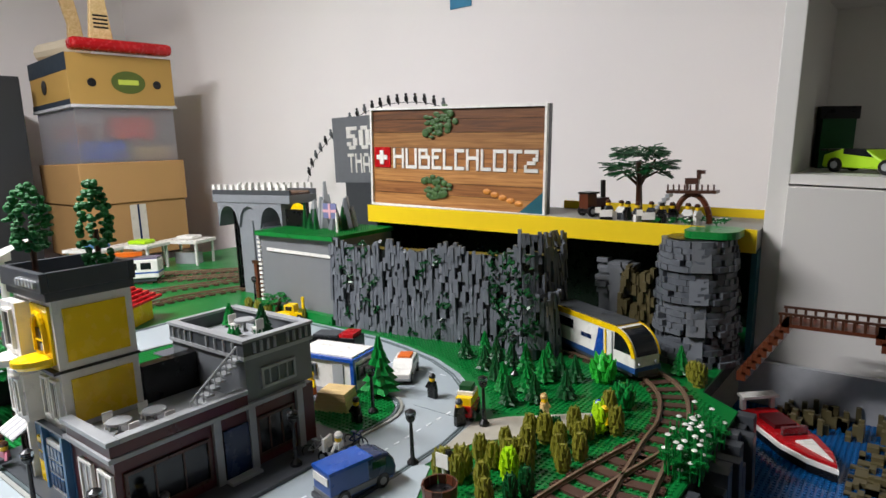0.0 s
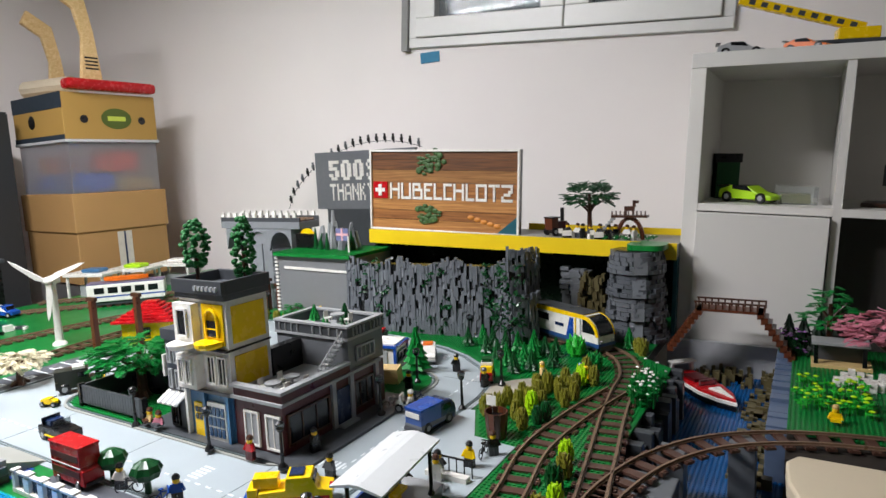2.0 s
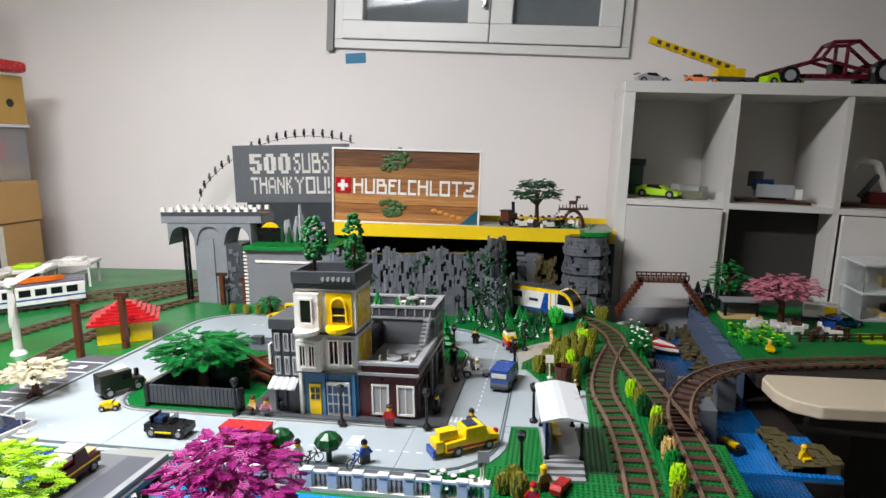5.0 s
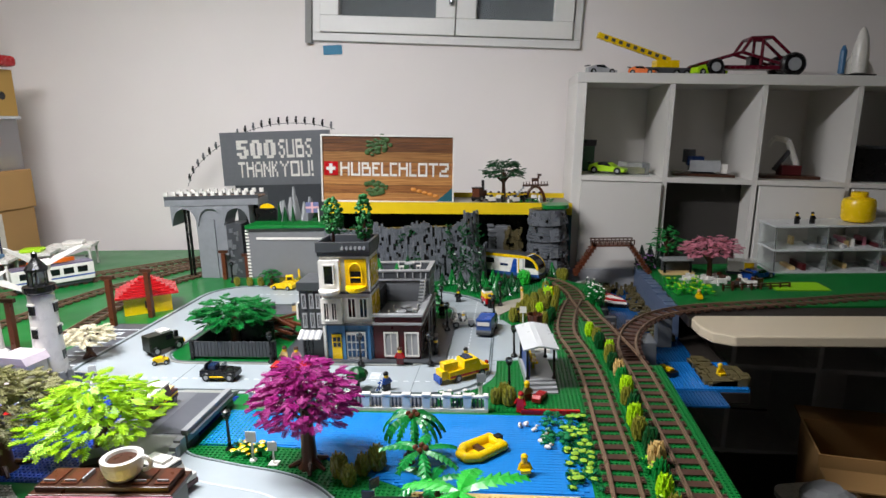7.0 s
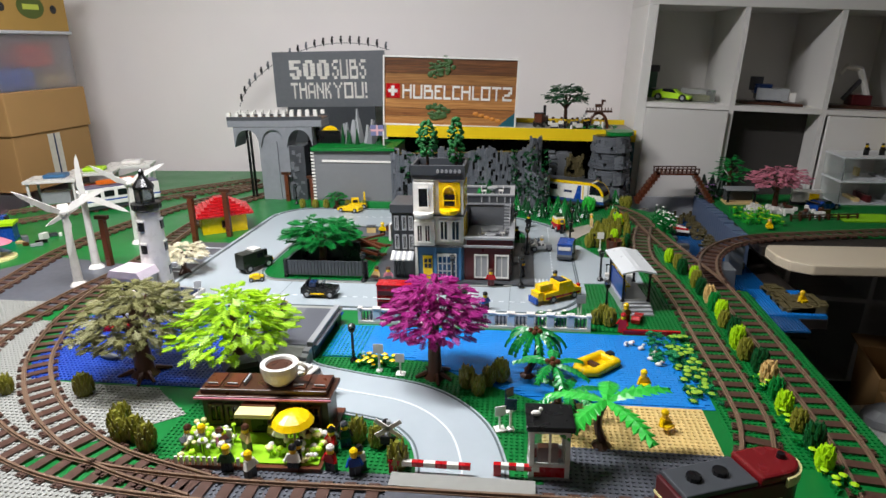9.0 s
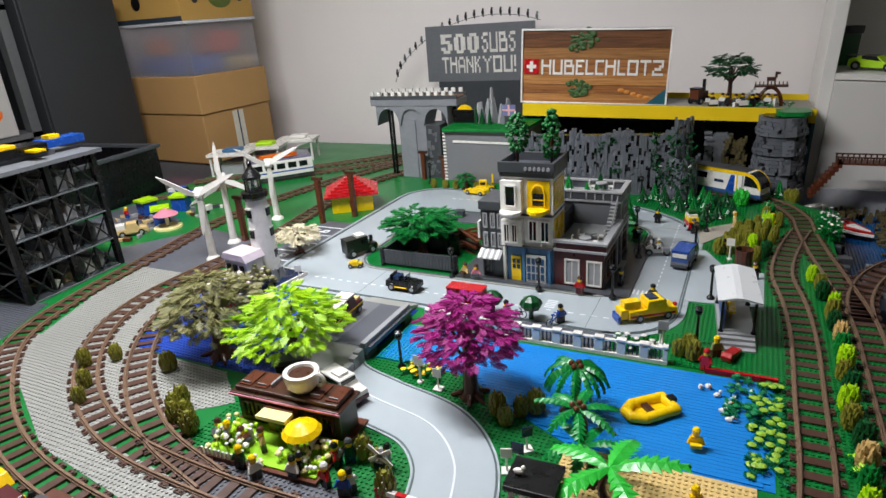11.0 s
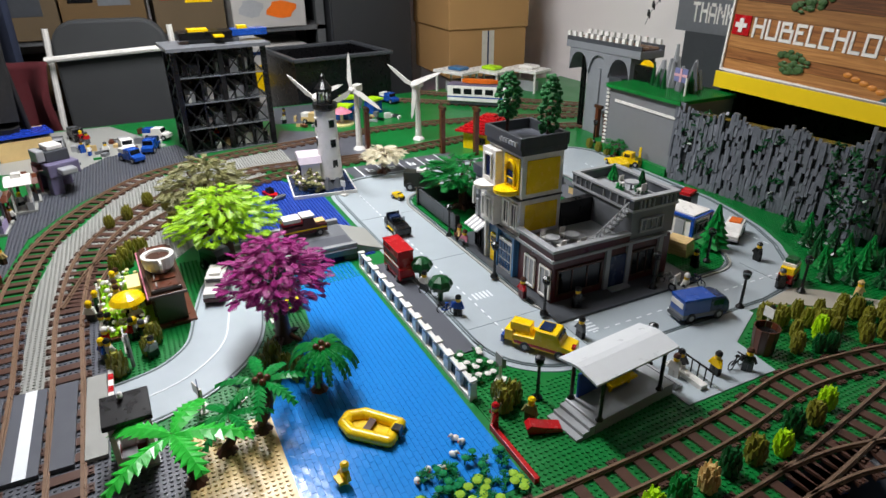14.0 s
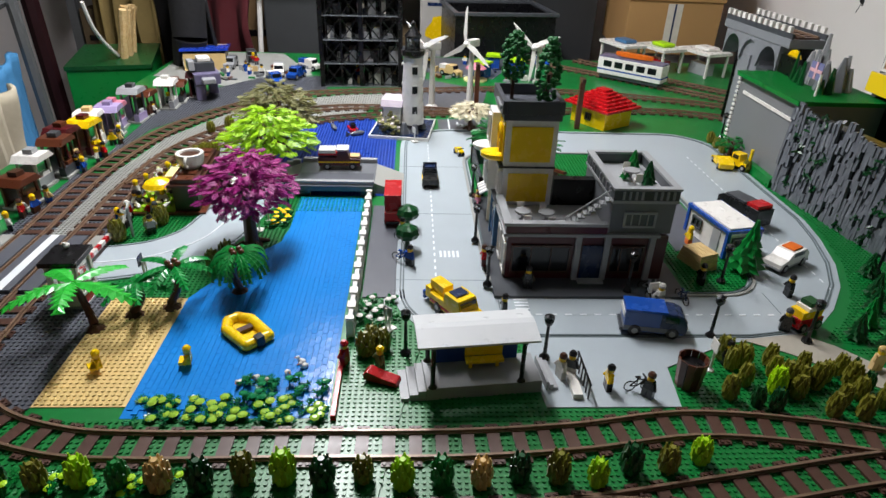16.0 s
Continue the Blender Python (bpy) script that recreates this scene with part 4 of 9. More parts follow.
def window_part(parent, x0, z0, x1, z1, y, frame=WH, pane=SMOKE, bars=1, side="y", depth=0.004):
    """A framed window in a front (side y) or in an end wall (side x)."""
    def bb(bm, a, c0, b, c1, d0, d1):
        if side == "y":
            box(bm, a, y - d1, c0, b, y - d0, c1)
        else:
            box(bm, y + d0, a, c0, y + d1, b, c1)
    t = 0.0035
    d0, d1 = (y, y - depth) if side == "y" else (y, y + depth)
    at = (lambda a, c, d: (a, d, c)) if side == "y" else (lambda a, c, d: (d, a, c))
    bm = bmesh.new()
    loops = [[bm.verts.new(at(a, c, d)) for a, c in ((x0 + e, z0 + e), (x1 - e, z0 + e), (x1 - e, z1 - e), (x0 + e, z1 - e))] for e, d in ((0, d0), (0, d1), (t, d1), (t, d0))]
    for la, lb in zip(loops, loops[1:] + loops[:1]):
        for k in range(4):
            bm.faces.new((la[k], la[(k + 1) % 4], lb[(k + 1) % 4], lb[k]))
    wn = part("window", bm, frame, parent)
    for k in range(1, bars + 1):
        xm = x0 + (x1 - x0) * k / (bars + 1)
        bm = bmesh.new()
        bb(bm, xm - 0.001, z0 + t, xm + 0.001, z1 - t, 0.001, depth - 0.001)
        part("glazing_bar", bm, frame, wn)
    bm = bmesh.new()
    bb(bm, x0 + t, z0 + t, x1 - t, z1 - t, 0.0004, 0.0014)
    part("pane", bm, pane, wn)
    return wn


DARKP = mat("dark_window", "14171b", 0.12, var=0.02)
# narrow grey house
part("wall", bx(-0.502, Fy + 0.004, 0, -0.432, 0.345, 0.178), DG, cb, "dark grey brick house front")
part("cornice", bx(-0.506, Fy - 0.002, 0.166, -0.430, 0.348, 0.186), DG, cb, bevel=0.001)
for z in (0.075, 0.122):
    for x in (-0.494, -0.470, -0.449):
        window_part(cb, x, z, x + 0.014, z + 0.036, Fy + 0.004, LG, DARKP, 1)
bm = bmesh.new()
for i in range(8):
    vs = [bm.verts.new(q) for q in ((-0.505 + i * 0.009, Fy + 0.004, 0.070), (-0.4965 + i * 0.009, Fy + 0.004, 0.070), (-0.4965 + i * 0.009, Fy - 0.022, 0.056), (-0.505 + i * 0.009, Fy - 0.022, 0.056))]
    vs2 = [bm.verts.new(v.co - Vector((0, 0, 0.003))) for v in vs]
    for f in ([0, 1, 2, 3],):
        bm.faces.new([vs[k] for k in f]).material_index = i % 2
        bm.faces.new([vs2[k] for k in f[::-1]]).material_index = i % 2
    bm.faces.new((vs[3], vs[2], vs2[2], vs2[3])).material_index = i % 2
part("awning", bm, [WH, LG], cb, "white striped shop awning")
window_part(cb, -0.496, 0.004, -0.468, 0.052, Fy + 0.004, BK, DARKP, 1)
part("sign_lamp", bx(-0.512, Fy, 0.095, -0.506, Fy + 0.02, 0.135), WH, cb)
# tower
part("wall", bx(-0.430, Fy + 0.002, 0, -0.278, 0.345, 0.083), SB, cb, "sand blue ground floor")
part("wall", bx(-0.430, Fy + 0.002, 0.0862, -0.278, 0.345, 0.160), WH, cb, "white middle storey")
part("wall", bx(-0.430, Fy + 0.002, 0.1632, -0.278, 0.345, 0.247), WH, cb, "white upper storey")
part("cornice", bx(-0.434, Fy - 0.006, 0.083, -0.276, 0.347, 0.0862), DG, cb)
part("cornice", bx(-0.434, Fy - 0.006, 0.160, -0.276, 0.347, 0.1632), BK, cb)
part("cornice", bx(-0.434, Fy - 0.004, 0.247, -0.274, 0.349, 0.258), DG, cb, bevel=0.001)
bm = bmesh.new()
for q in ((-0.436, Fy - 0.008, -0.272, Fy), (-0.436, 0.343, -0.272, 0.351), (-0.436, Fy, -0.428, 0.343), (-0.280, Fy, -0.272, 0.343)):
    box(bm, q[0], q[1], 0.258, q[2], q[3], 0.281)
part("parapet", bm, DG, cb, bevel=0.001)
part("roof_terrace", bx(-0.428, Fy, 0.258, -0.28, 0.343, 0.262), DGP, cb)
bm = bmesh.new()
for i in range(6):
    cyl(bm, 0, 0, 0, 0.004, 0.0045, 8, m=pose(-0.352 + i * 0.013, Fy - 0.008, 0.268, 90))
part("rosette", bm, LG, cb)
for z0, z1 in ((0.096, 0.150), (0.172, 0.236)):
    part("side_panel", bx(-0.278, Fy + 0.012, z0, -0.2755, 0.336, z1), YE, cb, "yellow side wall panel")
part("front_panel", bx(-0.352, Fy - 0.001, 0.170, -0.286, Fy + 0.002, 0.240), YE, cb, "yellow front with arched window")
# bay on the left of the tower front
part("bay", bx(-0.428, Fy - 0.016, 0.090, -0.366, Fy + 0.002, 0.150), WH, cb, "white bay window box")
part("bay", bx(-0.428, Fy - 0.014, 0.172, -0.366, Fy + 0.002, 0.240), WH, cb, "white bay window box")
for x in (-0.420, -0.396):
    window_part(cb, x, 0.098, x + 0.020, 0.144, Fy - 0.016, WH, DARKP, 1)
window_part(cb, -0.414, 0.182, -0.380, 0.232, Fy - 0.014, WH, DARKP, 0)
bm = bmesh.new()
lathe(bm, [(0.030, 0.0), (0.033, 0.006), (0.033, 0.009)], -0.397, Fy - 0.012, 12)
ob = part("balcony", bm, WH, cb, "rounded white balcony")
ob.location.z = 0.164
for x in (-0.352, -0.316):
    window_part(cb, x, 0.098, x + 0.028, 0.150, Fy + 0.002, WH, DARKP, 1)
bm = bx(-0.336, Fy - 0.003, 0.184, -0.302, Fy, 0.212)
lathe(bm, [(0.017, -0.003), (0.017, 0.0)], 0, 0, 14, 0, pose(-0.319, Fy - 0.0, 0.212, 90))
wn = part("arched_window", bm, DARKP, cb)
bm = bmesh.new()
for k in range(9):
    a0, a1 = math.pi * k / 9, math.pi * (k + 1) / 9
    tube(bm, (-0.319 + 0.019 * math.cos(a0), Fy - 0.004, 0.212 + 0.019 * math.sin(a0)), (-0.319 + 0.019 * math.cos(a1), Fy - 0.004, 0.212 + 0.019 * math.sin(a1)), 0.003, 6)
box(bm, -0.340, Fy - 0.006, 0.184, -0.336, Fy - 0.001, 0.213)
box(bm, -0.302, Fy - 0.006, 0.184, -0.298, Fy - 0.001, 0.213)
box(bm, -0.338, Fy - 0.004, 0.197, -0.300, Fy - 0.002, 0.199)
part("frame", bm, YE, wn)
ob = part("balcony", lathe(bmesh.new(), [(0.026, 0.0), (0.031, 0.005), (0.031, 0.011)], -0.319, Fy - 0.006, 14), YE, cb, "rounded yellow balcony")
ob.location.z = 0.168
door = part("door", bx(-0.406, Fy - 0.002, 0.0, -0.376, Fy + 0.002, 0.060), YE, cb, "yellow front door")
bm = bmesh.new()
for i in range(2):
    for k in range(2):
        box(bm, -0.402 + i * 0.013, Fy - 0.003, 0.030 + k * 0.013, -0.392 + i * 0.013, Fy - 0.002, 0.040 + k * 0.013)
part("pane", bm, DARKP, door)
sw = part("shop_window", bx(-0.360, Fy - 0.003, 0.0, -0.300, Fy + 0.002, 0.066), WH, cb, "white glazed shop doors")
bm = bmesh.new()
for i in range(4):
    for k in range(3):
        box(bm, -0.356 + i * 0.0138, Fy - 0.0045, 0.006 + k * 0.019, -0.346 + i * 0.0138, Fy - 0.003, 0.021 + k * 0.019)
part("pane", bm, mat("blue_glass", "1b3f63", 0.12), sw)
for x in (-0.430, -0.370, -0.292):
    part("pilaster", bx(x, Fy - 0.006, 0, x + 0.008, Fy + 0.002, 0.083), SB if x > -0.42 else WH, cb)
# dark red shop
part("wall", bx(-0.276, Fy + 0.002, 0, -0.166, 0.508, 0.084), DR, cb, "dark red brick shop wall")
part("ledge", bx(-0.276, Fy - 0.006, 0.084, -0.158, 0.513, 0.090), LG, cb, bevel=0.0008)
bm = bx(-0.270, Fy - 0.003, 0.090, -0.160, Fy + 0.005, 0.104)
box(bm, -0.168, Fy + 0.005, 0.090, -0.160, 0.42, 0.104)
part("parapet", bm, DR, cb)
bm = bx(-0.276, Fy - 0.007, 0.104, -0.157, Fy + 0.007, 0.110)
box(bm, -0.171, Fy + 0.007, 0.104, -0.157, 0.42, 0.110)
part("coping", bm, LG, cb, bevel=0.0008)
for x in (-0.252, -0.203):
    window_part(cb, x, 0.006, x + 0.034, 0.066, Fy + 0.002, WH, GLASSM, 1)
    part("curtain", bx(x + 0.004, Fy - 0.0002, 0.010, x + 0.030, Fy + 0.0018, 0.062), LG, cb)
for y0, y1 in ((0.262, 0.365), (0.432, 0.492)):
    window_part(cb, y0, 0.012, y1, 0.066, -0.166, BR, DARKP, 2, "x")
for y in (0.370, 0.420, 0.497):
    part("pilaster", bx(-0.166, y, 0, -0.160, y + 0.010, 0.084), LG, cb)
part("door", bx(-0.166, 0.384, 0, -0.163, 0.420, 0.066), DB, cb, "dark blue shop door")
part("step", bx(-0.160, 0.38, 0, -0.146, 0.424, 0.004), LG, cb)
# upper storey at the rear
part("wall", bx(-0.360, 0.424, 0.090, -0.165, 0.530, 0.146), MG, cb, "light grey upper storey")
part("wall", bx(-0.360, 0.347, 0.0, -0.277, 0.530, 0.0895), DG, cb, "dark grey rear wall")
part("wall", bx(-0.300, 0.348, 0.090, -0.277, 0.423, 0.140), BK, cb, "black terrace wall")
part("wall", bx(-0.276, 0.5085, 0.0, -0.166, 0.530, 0.084), DR, cb)
part("cornice", bx(-0.363, 0.421, 0.146, -0.162, 0.533, 0.151), LG, cb)
bm = bmesh.new()
for q in ((-0.362, 0.422, -0.163, 0.430), (-0.362, 0.524, -0.163, 0.532), (-0.362, 0.43, -0.354, 0.524), (-0.171, 0.43, -0.163, 0.524)):
    box(bm, q[0], q[1], 0.151, q[2], q[3], 0.169)
part("parapet", bm, DG, cb)
bm = bmesh.new()
for q in ((-0.364, 0.420, -0.161, 0.432), (-0.364, 0.522, -0.161, 0.534), (-0.364, 0.432, -0.352, 0.522), (-0.173, 0.432, -0.161, 0.522)):
    box(bm, q[0], q[1], 0.169, q[2], q[3], 0.173)
part("coping", bm, LG, cb)
for i in range(9):
    if i != 4:
        part("baluster", cyl(bmesh.new(), -0.162, 0.438 + i * 0.0105, 0.153, 0.167, 0.0022, 6), LG, cb)
        part("baluster", cyl(bmesh.new(), -0.345 + i * 0.020, 0.4215, 0.153, 0.167, 0.0022, 6), LG, cb)
window_part(cb, 0.445, 0.102, 0.50, 0.130, -0.165, LG, mat("grey_glass", "596066", 0.15), 3, "x")
bm = bmesh.new()
for i in range(9):
    box(bm, -0.186, 0.345 + i * 0.0085, 0.0945 + i * 0.0062, -0.170, 0.356 + i * 0.0085, 0.0975 + i * 0.0062)
part("stair_tread", bm, LG, cb)
part("stringer", bx(-0.188, 0.34, 0.090, -0.186, 0.43, 0.096), DG, cb)


# the tower and the narrow house are three quarters as wide as the shop front
for ob in cb.children_recursive:
    for v in ob.data.vertices:
        if v.co.x < -0.2765:
            v.co.x = -0.2765 + (v.co.x + 0.2765) * 0.77


for i in range(9):
    part("stair_rod", tube(bmesh.new(), (-0.171, 0.350 + i * 0.0085, 0.097 + i * 0.0062), (-0.171, 0.350 + i * 0.0085, 0.116 + i * 0.0062), 0.0009, 5), LG, cb)
part("stair_rail", tube(bmesh.new(), (-0.171, 0.350, 0.116), (-0.171, 0.418, 0.1656), 0.0013, 6), LG, cb)


# terrace tables and chairs, potted plants
def terrace_set(x, y, z, rz=0):
    t = thing("terrace_table", (x, y, z), "round grey terrace table on the shop roof", "table", rz, "terrace furniture")
    bm = lathe(bmesh.new(), [(0.006, 0), (0.002, 0.003), (0.002, 0.013), (0.014, 0.014), (0.014, 0.017)], n=12)
    part("tabletop", bm, LG, t, smooth=True)
    for dx, dy in ((-0.022, 0.0), (0.022, 0.004)):
        c = thing("terrace_chair", (x + dx, y + dy, z), "small white terrace chair", "chair", 90 if dx > 0 else -90, "terrace furniture")
        part("seat", bx(-0.006, -0.006, 0.006, 0.006, 0.006, 0.0085), WH, c)
        part("backrest", bx(-0.006, -0.0075, 0.006, 0.006, -0.006, 0.020), WH, c)
        for ax in (-0.005, 0.0035):
            for ay in (-0.005, 0.0035):
                part("leg", bx(ax, ay, 0, ax + 0.0015, ay + 0.0015, 0.006), WH, c)


terrace_set(-0.215, 0.285, 0.0965, 0)
terrace_set(-0.210, 0.325, 0.0965, 20)
terrace_set(-0.22, 0.465, 0.1725, 0)

# ---- pond balustrade ----
fe = thing("balustrade", (0, 0, 0), "white brick balustrade with dark openings along the pond", "fence")
n = 12
pw = 0.474 / n
part("base_rail", bx(-0.474, -0.004, 0.0, 0.0, 0.008, 0.007), WH, fe)
part("top_rail", bx(-0.476, -0.0015, 0.0285, 0.002, 0.0055, 0.0325), WH, fe, bevel=0.0006)
for i in range(n + 1):
    x = -0.474 + i * pw
    part("post", bx(max(-0.474, x - 0.0075), -0.0035, 0.007, min(0, x + 0.0075), 0.0075, 0.0285), WH, fe, bevel=0.0005)
    part("post_cap", bx(max(-0.4745, x - 0.0085), -0.0042, 0.0326, min(0.0005, x + 0.0085), 0.0082, 0.0355), WH, fe)
for i in range(n):
    x = -0.474 + i * pw
    for k in range(3):
        part("baluster", lathe(bmesh.new(), [(0.001, 0.007), (0.0024, 0.012), (0.0012, 0.020), (0.0022, 0.0285)], x + 0.0125 + k * 0.0073, 0.002, 6), DG, fe)

# ---- road bridge ----
rb = thing("road_bridge", (0, 0, 0), "grey brick road bridge with white ramp", "bridge")
part("deck", bx(-0.665, -0.165, 0.012, -0.515, 0.010, 0.026), MG, rb)
part("lane", bx(-0.585, -0.160, 0.026, -0.508, 0.006, 0.0272), DGP, rb, "dark road strip")
for y0, y1, z0, z1 in ((-0.235, -0.165, 0.003, 0.026), (0.075, 0.010, 0.002, 0.026)):
    bm = bmesh.new()
    vs = [bm.verts.new(q) for q in ((-0.650, y0, z0), (-0.530, y0, z0), (-0.530, y1, z1), (-0.650, y1, z1), (-0.650, y0, 0), (-0.530, y0, 0), (-0.530, y1, 0), (-0.650, y1, 0))]
    for f in ((0, 1, 2, 3), (0, 4, 5, 1), (1, 5, 6, 2), (3, 2, 6, 7), (0, 3, 7, 4)):
        bm.faces.new([vs[k] for k in f])
    part("ramp", bm, LGP, rb, "pale grey ramp")
for x in (-0.665, -0.527):
    part("side_wall", bx(x, -0.165, 0.026, x + 0.012, 0.010, 0.036), LG, rb, bevel=0.001)
    part("abutment", bx(x - 0.001, -0.165, 0.0, x + 0.013, -0.13, 0.012), DG, rb)
    part("abutment", bx(x - 0.001, -0.02, 0.0, x + 0.013, 0.010, 0.012), DG, rb)
    for y in (-0.205, -0.185, -0.17):
        part("kerb_stone", bx(x, y - 0.02, 0.0, x + 0.012, y - 0.002, 0.030 + (y + 0.17) * 0.3), LG, rb)

# ---- station ----
st = thing("station_platform", (0, 0, 0), "grey brick railway halt with pale grey roof", "station")
part("platform", bx(0.078, 0.100, 0, 0.147, 0.250, 0.020), LG, st, bevel=0.001)
for k in range(3):
    part("step", bx(0.080, 0.068 + k * 0.011, 0, 0.146, 0.079 + k * 0.011 - 0.0003, 0.006 + k * 0.005), LG, st)
    part("step", bx(0.080, 0.2663 - k * 0.005, 0, 0.146, 0.273 - k * 0.007, 0.006 + k * 0.005), LG, st)
rf = poly(bmesh.new(), [(0.070, 0.0875), (0.104, 0.0935), (0.116, 0.0935), (0.152, 0.0875), (0.152, 0.0905), (0.116, 0.0975), (0.104, 0.0975), (0.070, 0.0905)], 0.088, 0.240, m=Matrix(((1, 0, 0, 0), (0, 0, 1, 0), (0, 1, 0, 0), (0, 0, 0, 1))))
part("roof", rf, mat("roof_white", "c9cccd", 0.3, var=0.03), st, "pale grey shallow roof")
for x, y in ((0.082, 0.108), (0.144, 0.108), (0.082, 0.222), (0.144, 0.222)):
    part("column", lathe(bmesh.new(), [(0.006, 0.020), (0.003, 0.026), (0.003, 0.080), (0.006, 0.086)], x, y, 8), BK, st)
part("back_wall", bx(0.084, 0.115, 0.020, 0.088, 0.228, 0.060), mat("blue_screen", "1d3f86", 0.3), st, "blue station screen")
bench = part("bench", bx(0.100, 0.155, 0.032, 0.114, 0.205, 0.036), YE, st, "yellow station bench")
bm = bx(0.096, 0.155, 0.036, 0.099, 0.205, 0.056)
box(bm, 0.102, 0.160, 0.020, 0.106, 0.164, 0.032)
box(bm, 0.102, 0.196, 0.020, 0.106, 0.200, 0.032)
part("backrest", bm, YE, bench)
st.matrix_basis = pose(0.097, 0.176, 0.0, 0, 0, 6.0) @ Matrix.Diagonal((0.88, 1.04, 1, 1)) @ Matrix.Translation((-0.111, -0.164, 0))
solid("red_plank_wall", bx(0.062, -0.008, 0.0, 0.172, -0.001, 0.010), RD, "low red plank wall at the pond edge", "fence", bevel=0.0006)


# ---- plants ----
def frond_mesh(bm, m, L, w, lobes, slot=0, thick=0.0012, droop=0.0):
    """A moulded leaf piece: a midrib with pairs of pointed lobes."""
    box(bm, 0, -w * 0.10, 0, L, w * 0.10, thick, slot, m)
    for k in range(lobes):
        x = L * (0.25 + 0.7 * k / lobes)
        ln = w * (1.0 - 0.5 * k / lobes)
        for s in (1, -1):
            q = m @ pose(x, 0, thick * 0.5, 0, 0, s * 52)
            vs = [bm.verts.new(q @ Vector(v)) for v in ((0, -w * 0.085, 0), (0, w * 0.085, 0), (ln * 0.7, w * 0.07, thick * 0.4), (ln, 0, thick * 0.4), (ln * 0.7, -w * 0.07, thick * 0.4))]
            vt = [bm.verts.new(v.co + (m.to_3x3() @ Vector((0, 0, thick)))) for v in vs]
            bm.faces.new(vt).material_index = slot
            bm.faces.new(vs[::-1]).material_index = slot
            for i in range(5):
                bm.faces.new((vs[i], vs[(i + 1) % 5], vt[(i + 1) % 5], vt[i])).material_index = slot


def brick_tree(x, y, label, crown, leaf, trunk, h, rx, ry, layers, seed, trunk_r=0.010, n=20, L=0.030, z=0.0, roots=True, lean=0.0):
    """A tree of stacked leaf pieces over a branching trunk; crown: (height share, radius share) rows."""
    rnd = random.Random(seed)
    t = thing("brick_tree", (x, y, z), label, "tree", rnd.uniform(0, 360))
    bm = bmesh.new()
    lathe(bm, [(trunk_r * 1.6, 0), (trunk_r, 0.012), (trunk_r * 0.8, h * 0.45), (trunk_r * 0.5, h * 0.8)], n=8)
    for i in range(5 if roots else 0):
        a = 6.28 * i / 5 + rnd.random()
        tube(bm, (trunk_r * math.cos(a), trunk_r * math.sin(a), 0.010), (trunk_r * 2.6 * math.cos(a), trunk_r * 2.6 * math.sin(a), 0.002), 0.005, 6, r2=0.003)
    for i in range(7):
        a = 6.28 * i / 7 + rnd.random()
        tube(bm, (0, 0, h * rnd.uniform(0.38, 0.6)), (rx * 0.6 * math.cos(a), ry * 0.6 * math.sin(a), h * rnd.uniform(0.65, 0.85)), 0.004, 6, r2=0.002)
    part("trunk", bm, trunk, t, smooth=True)
    bm = bmesh.new()
    for zf, rf in layers:
        k = max(5, int(n * rf))
        for i in range(k):
            a = 6.28 * i / k + rnd.uniform(-0.4, 0.4)
            r = math.sqrt(rnd.uniform(0.05, 1.0)) * rf
            m = Matrix.Translation((rx * r * math.cos(a), ry * r * math.sin(a), h * (zf + rnd.uniform(-0.05, 0.05)))) @ Matrix.Rotation(a + rnd.uniform(-0.5, 0.5), 4, "Z") @ Matrix.Rotation(rnd.uniform(-0.15, 0.45), 4, "Y") @ Matrix.Rotation(rnd.uniform(-0.4, 0.4), 4, "X")
            frond_mesh(bm, m, L * rnd.uniform(0.8, 1.15), L * 0.42, 4)
    part("crown", bm, leaf, t)
    return t


def fir(x, y, h, leaf=None, z=0.0, group="fir trees", label="dark green stacked plastic fir tree"):
    """A moulded fir with jagged tiers."""
    rnd = random.Random(int(x * 9973 + y * 7919))
    t = thing("fir_tree", (x, y, z), label, "tree", rnd.uniform(0, 360), group)
    part("trunk", cyl(bmesh.new(), 0, 0, 0, h * 0.2, h * 0.06, 7), BR, t)
    bm = bmesh.new()
    tiers = 6
    for i in range(tiers):
        r = h * 0.27 * (1 - i / tiers) + 0.002
        z0 = h * (0.10 + 0.82 * i / tiers)
        mm = Matrix.Rotation(rnd.uniform(0, 1), 4, "Z")
        lathe(bm, [(r, z0), (r * 0.35, z0 + h * 0.20)], n=14, ridge=0.22, m=mm)
    part("crown", bm, leaf or DGN, t)
    return t


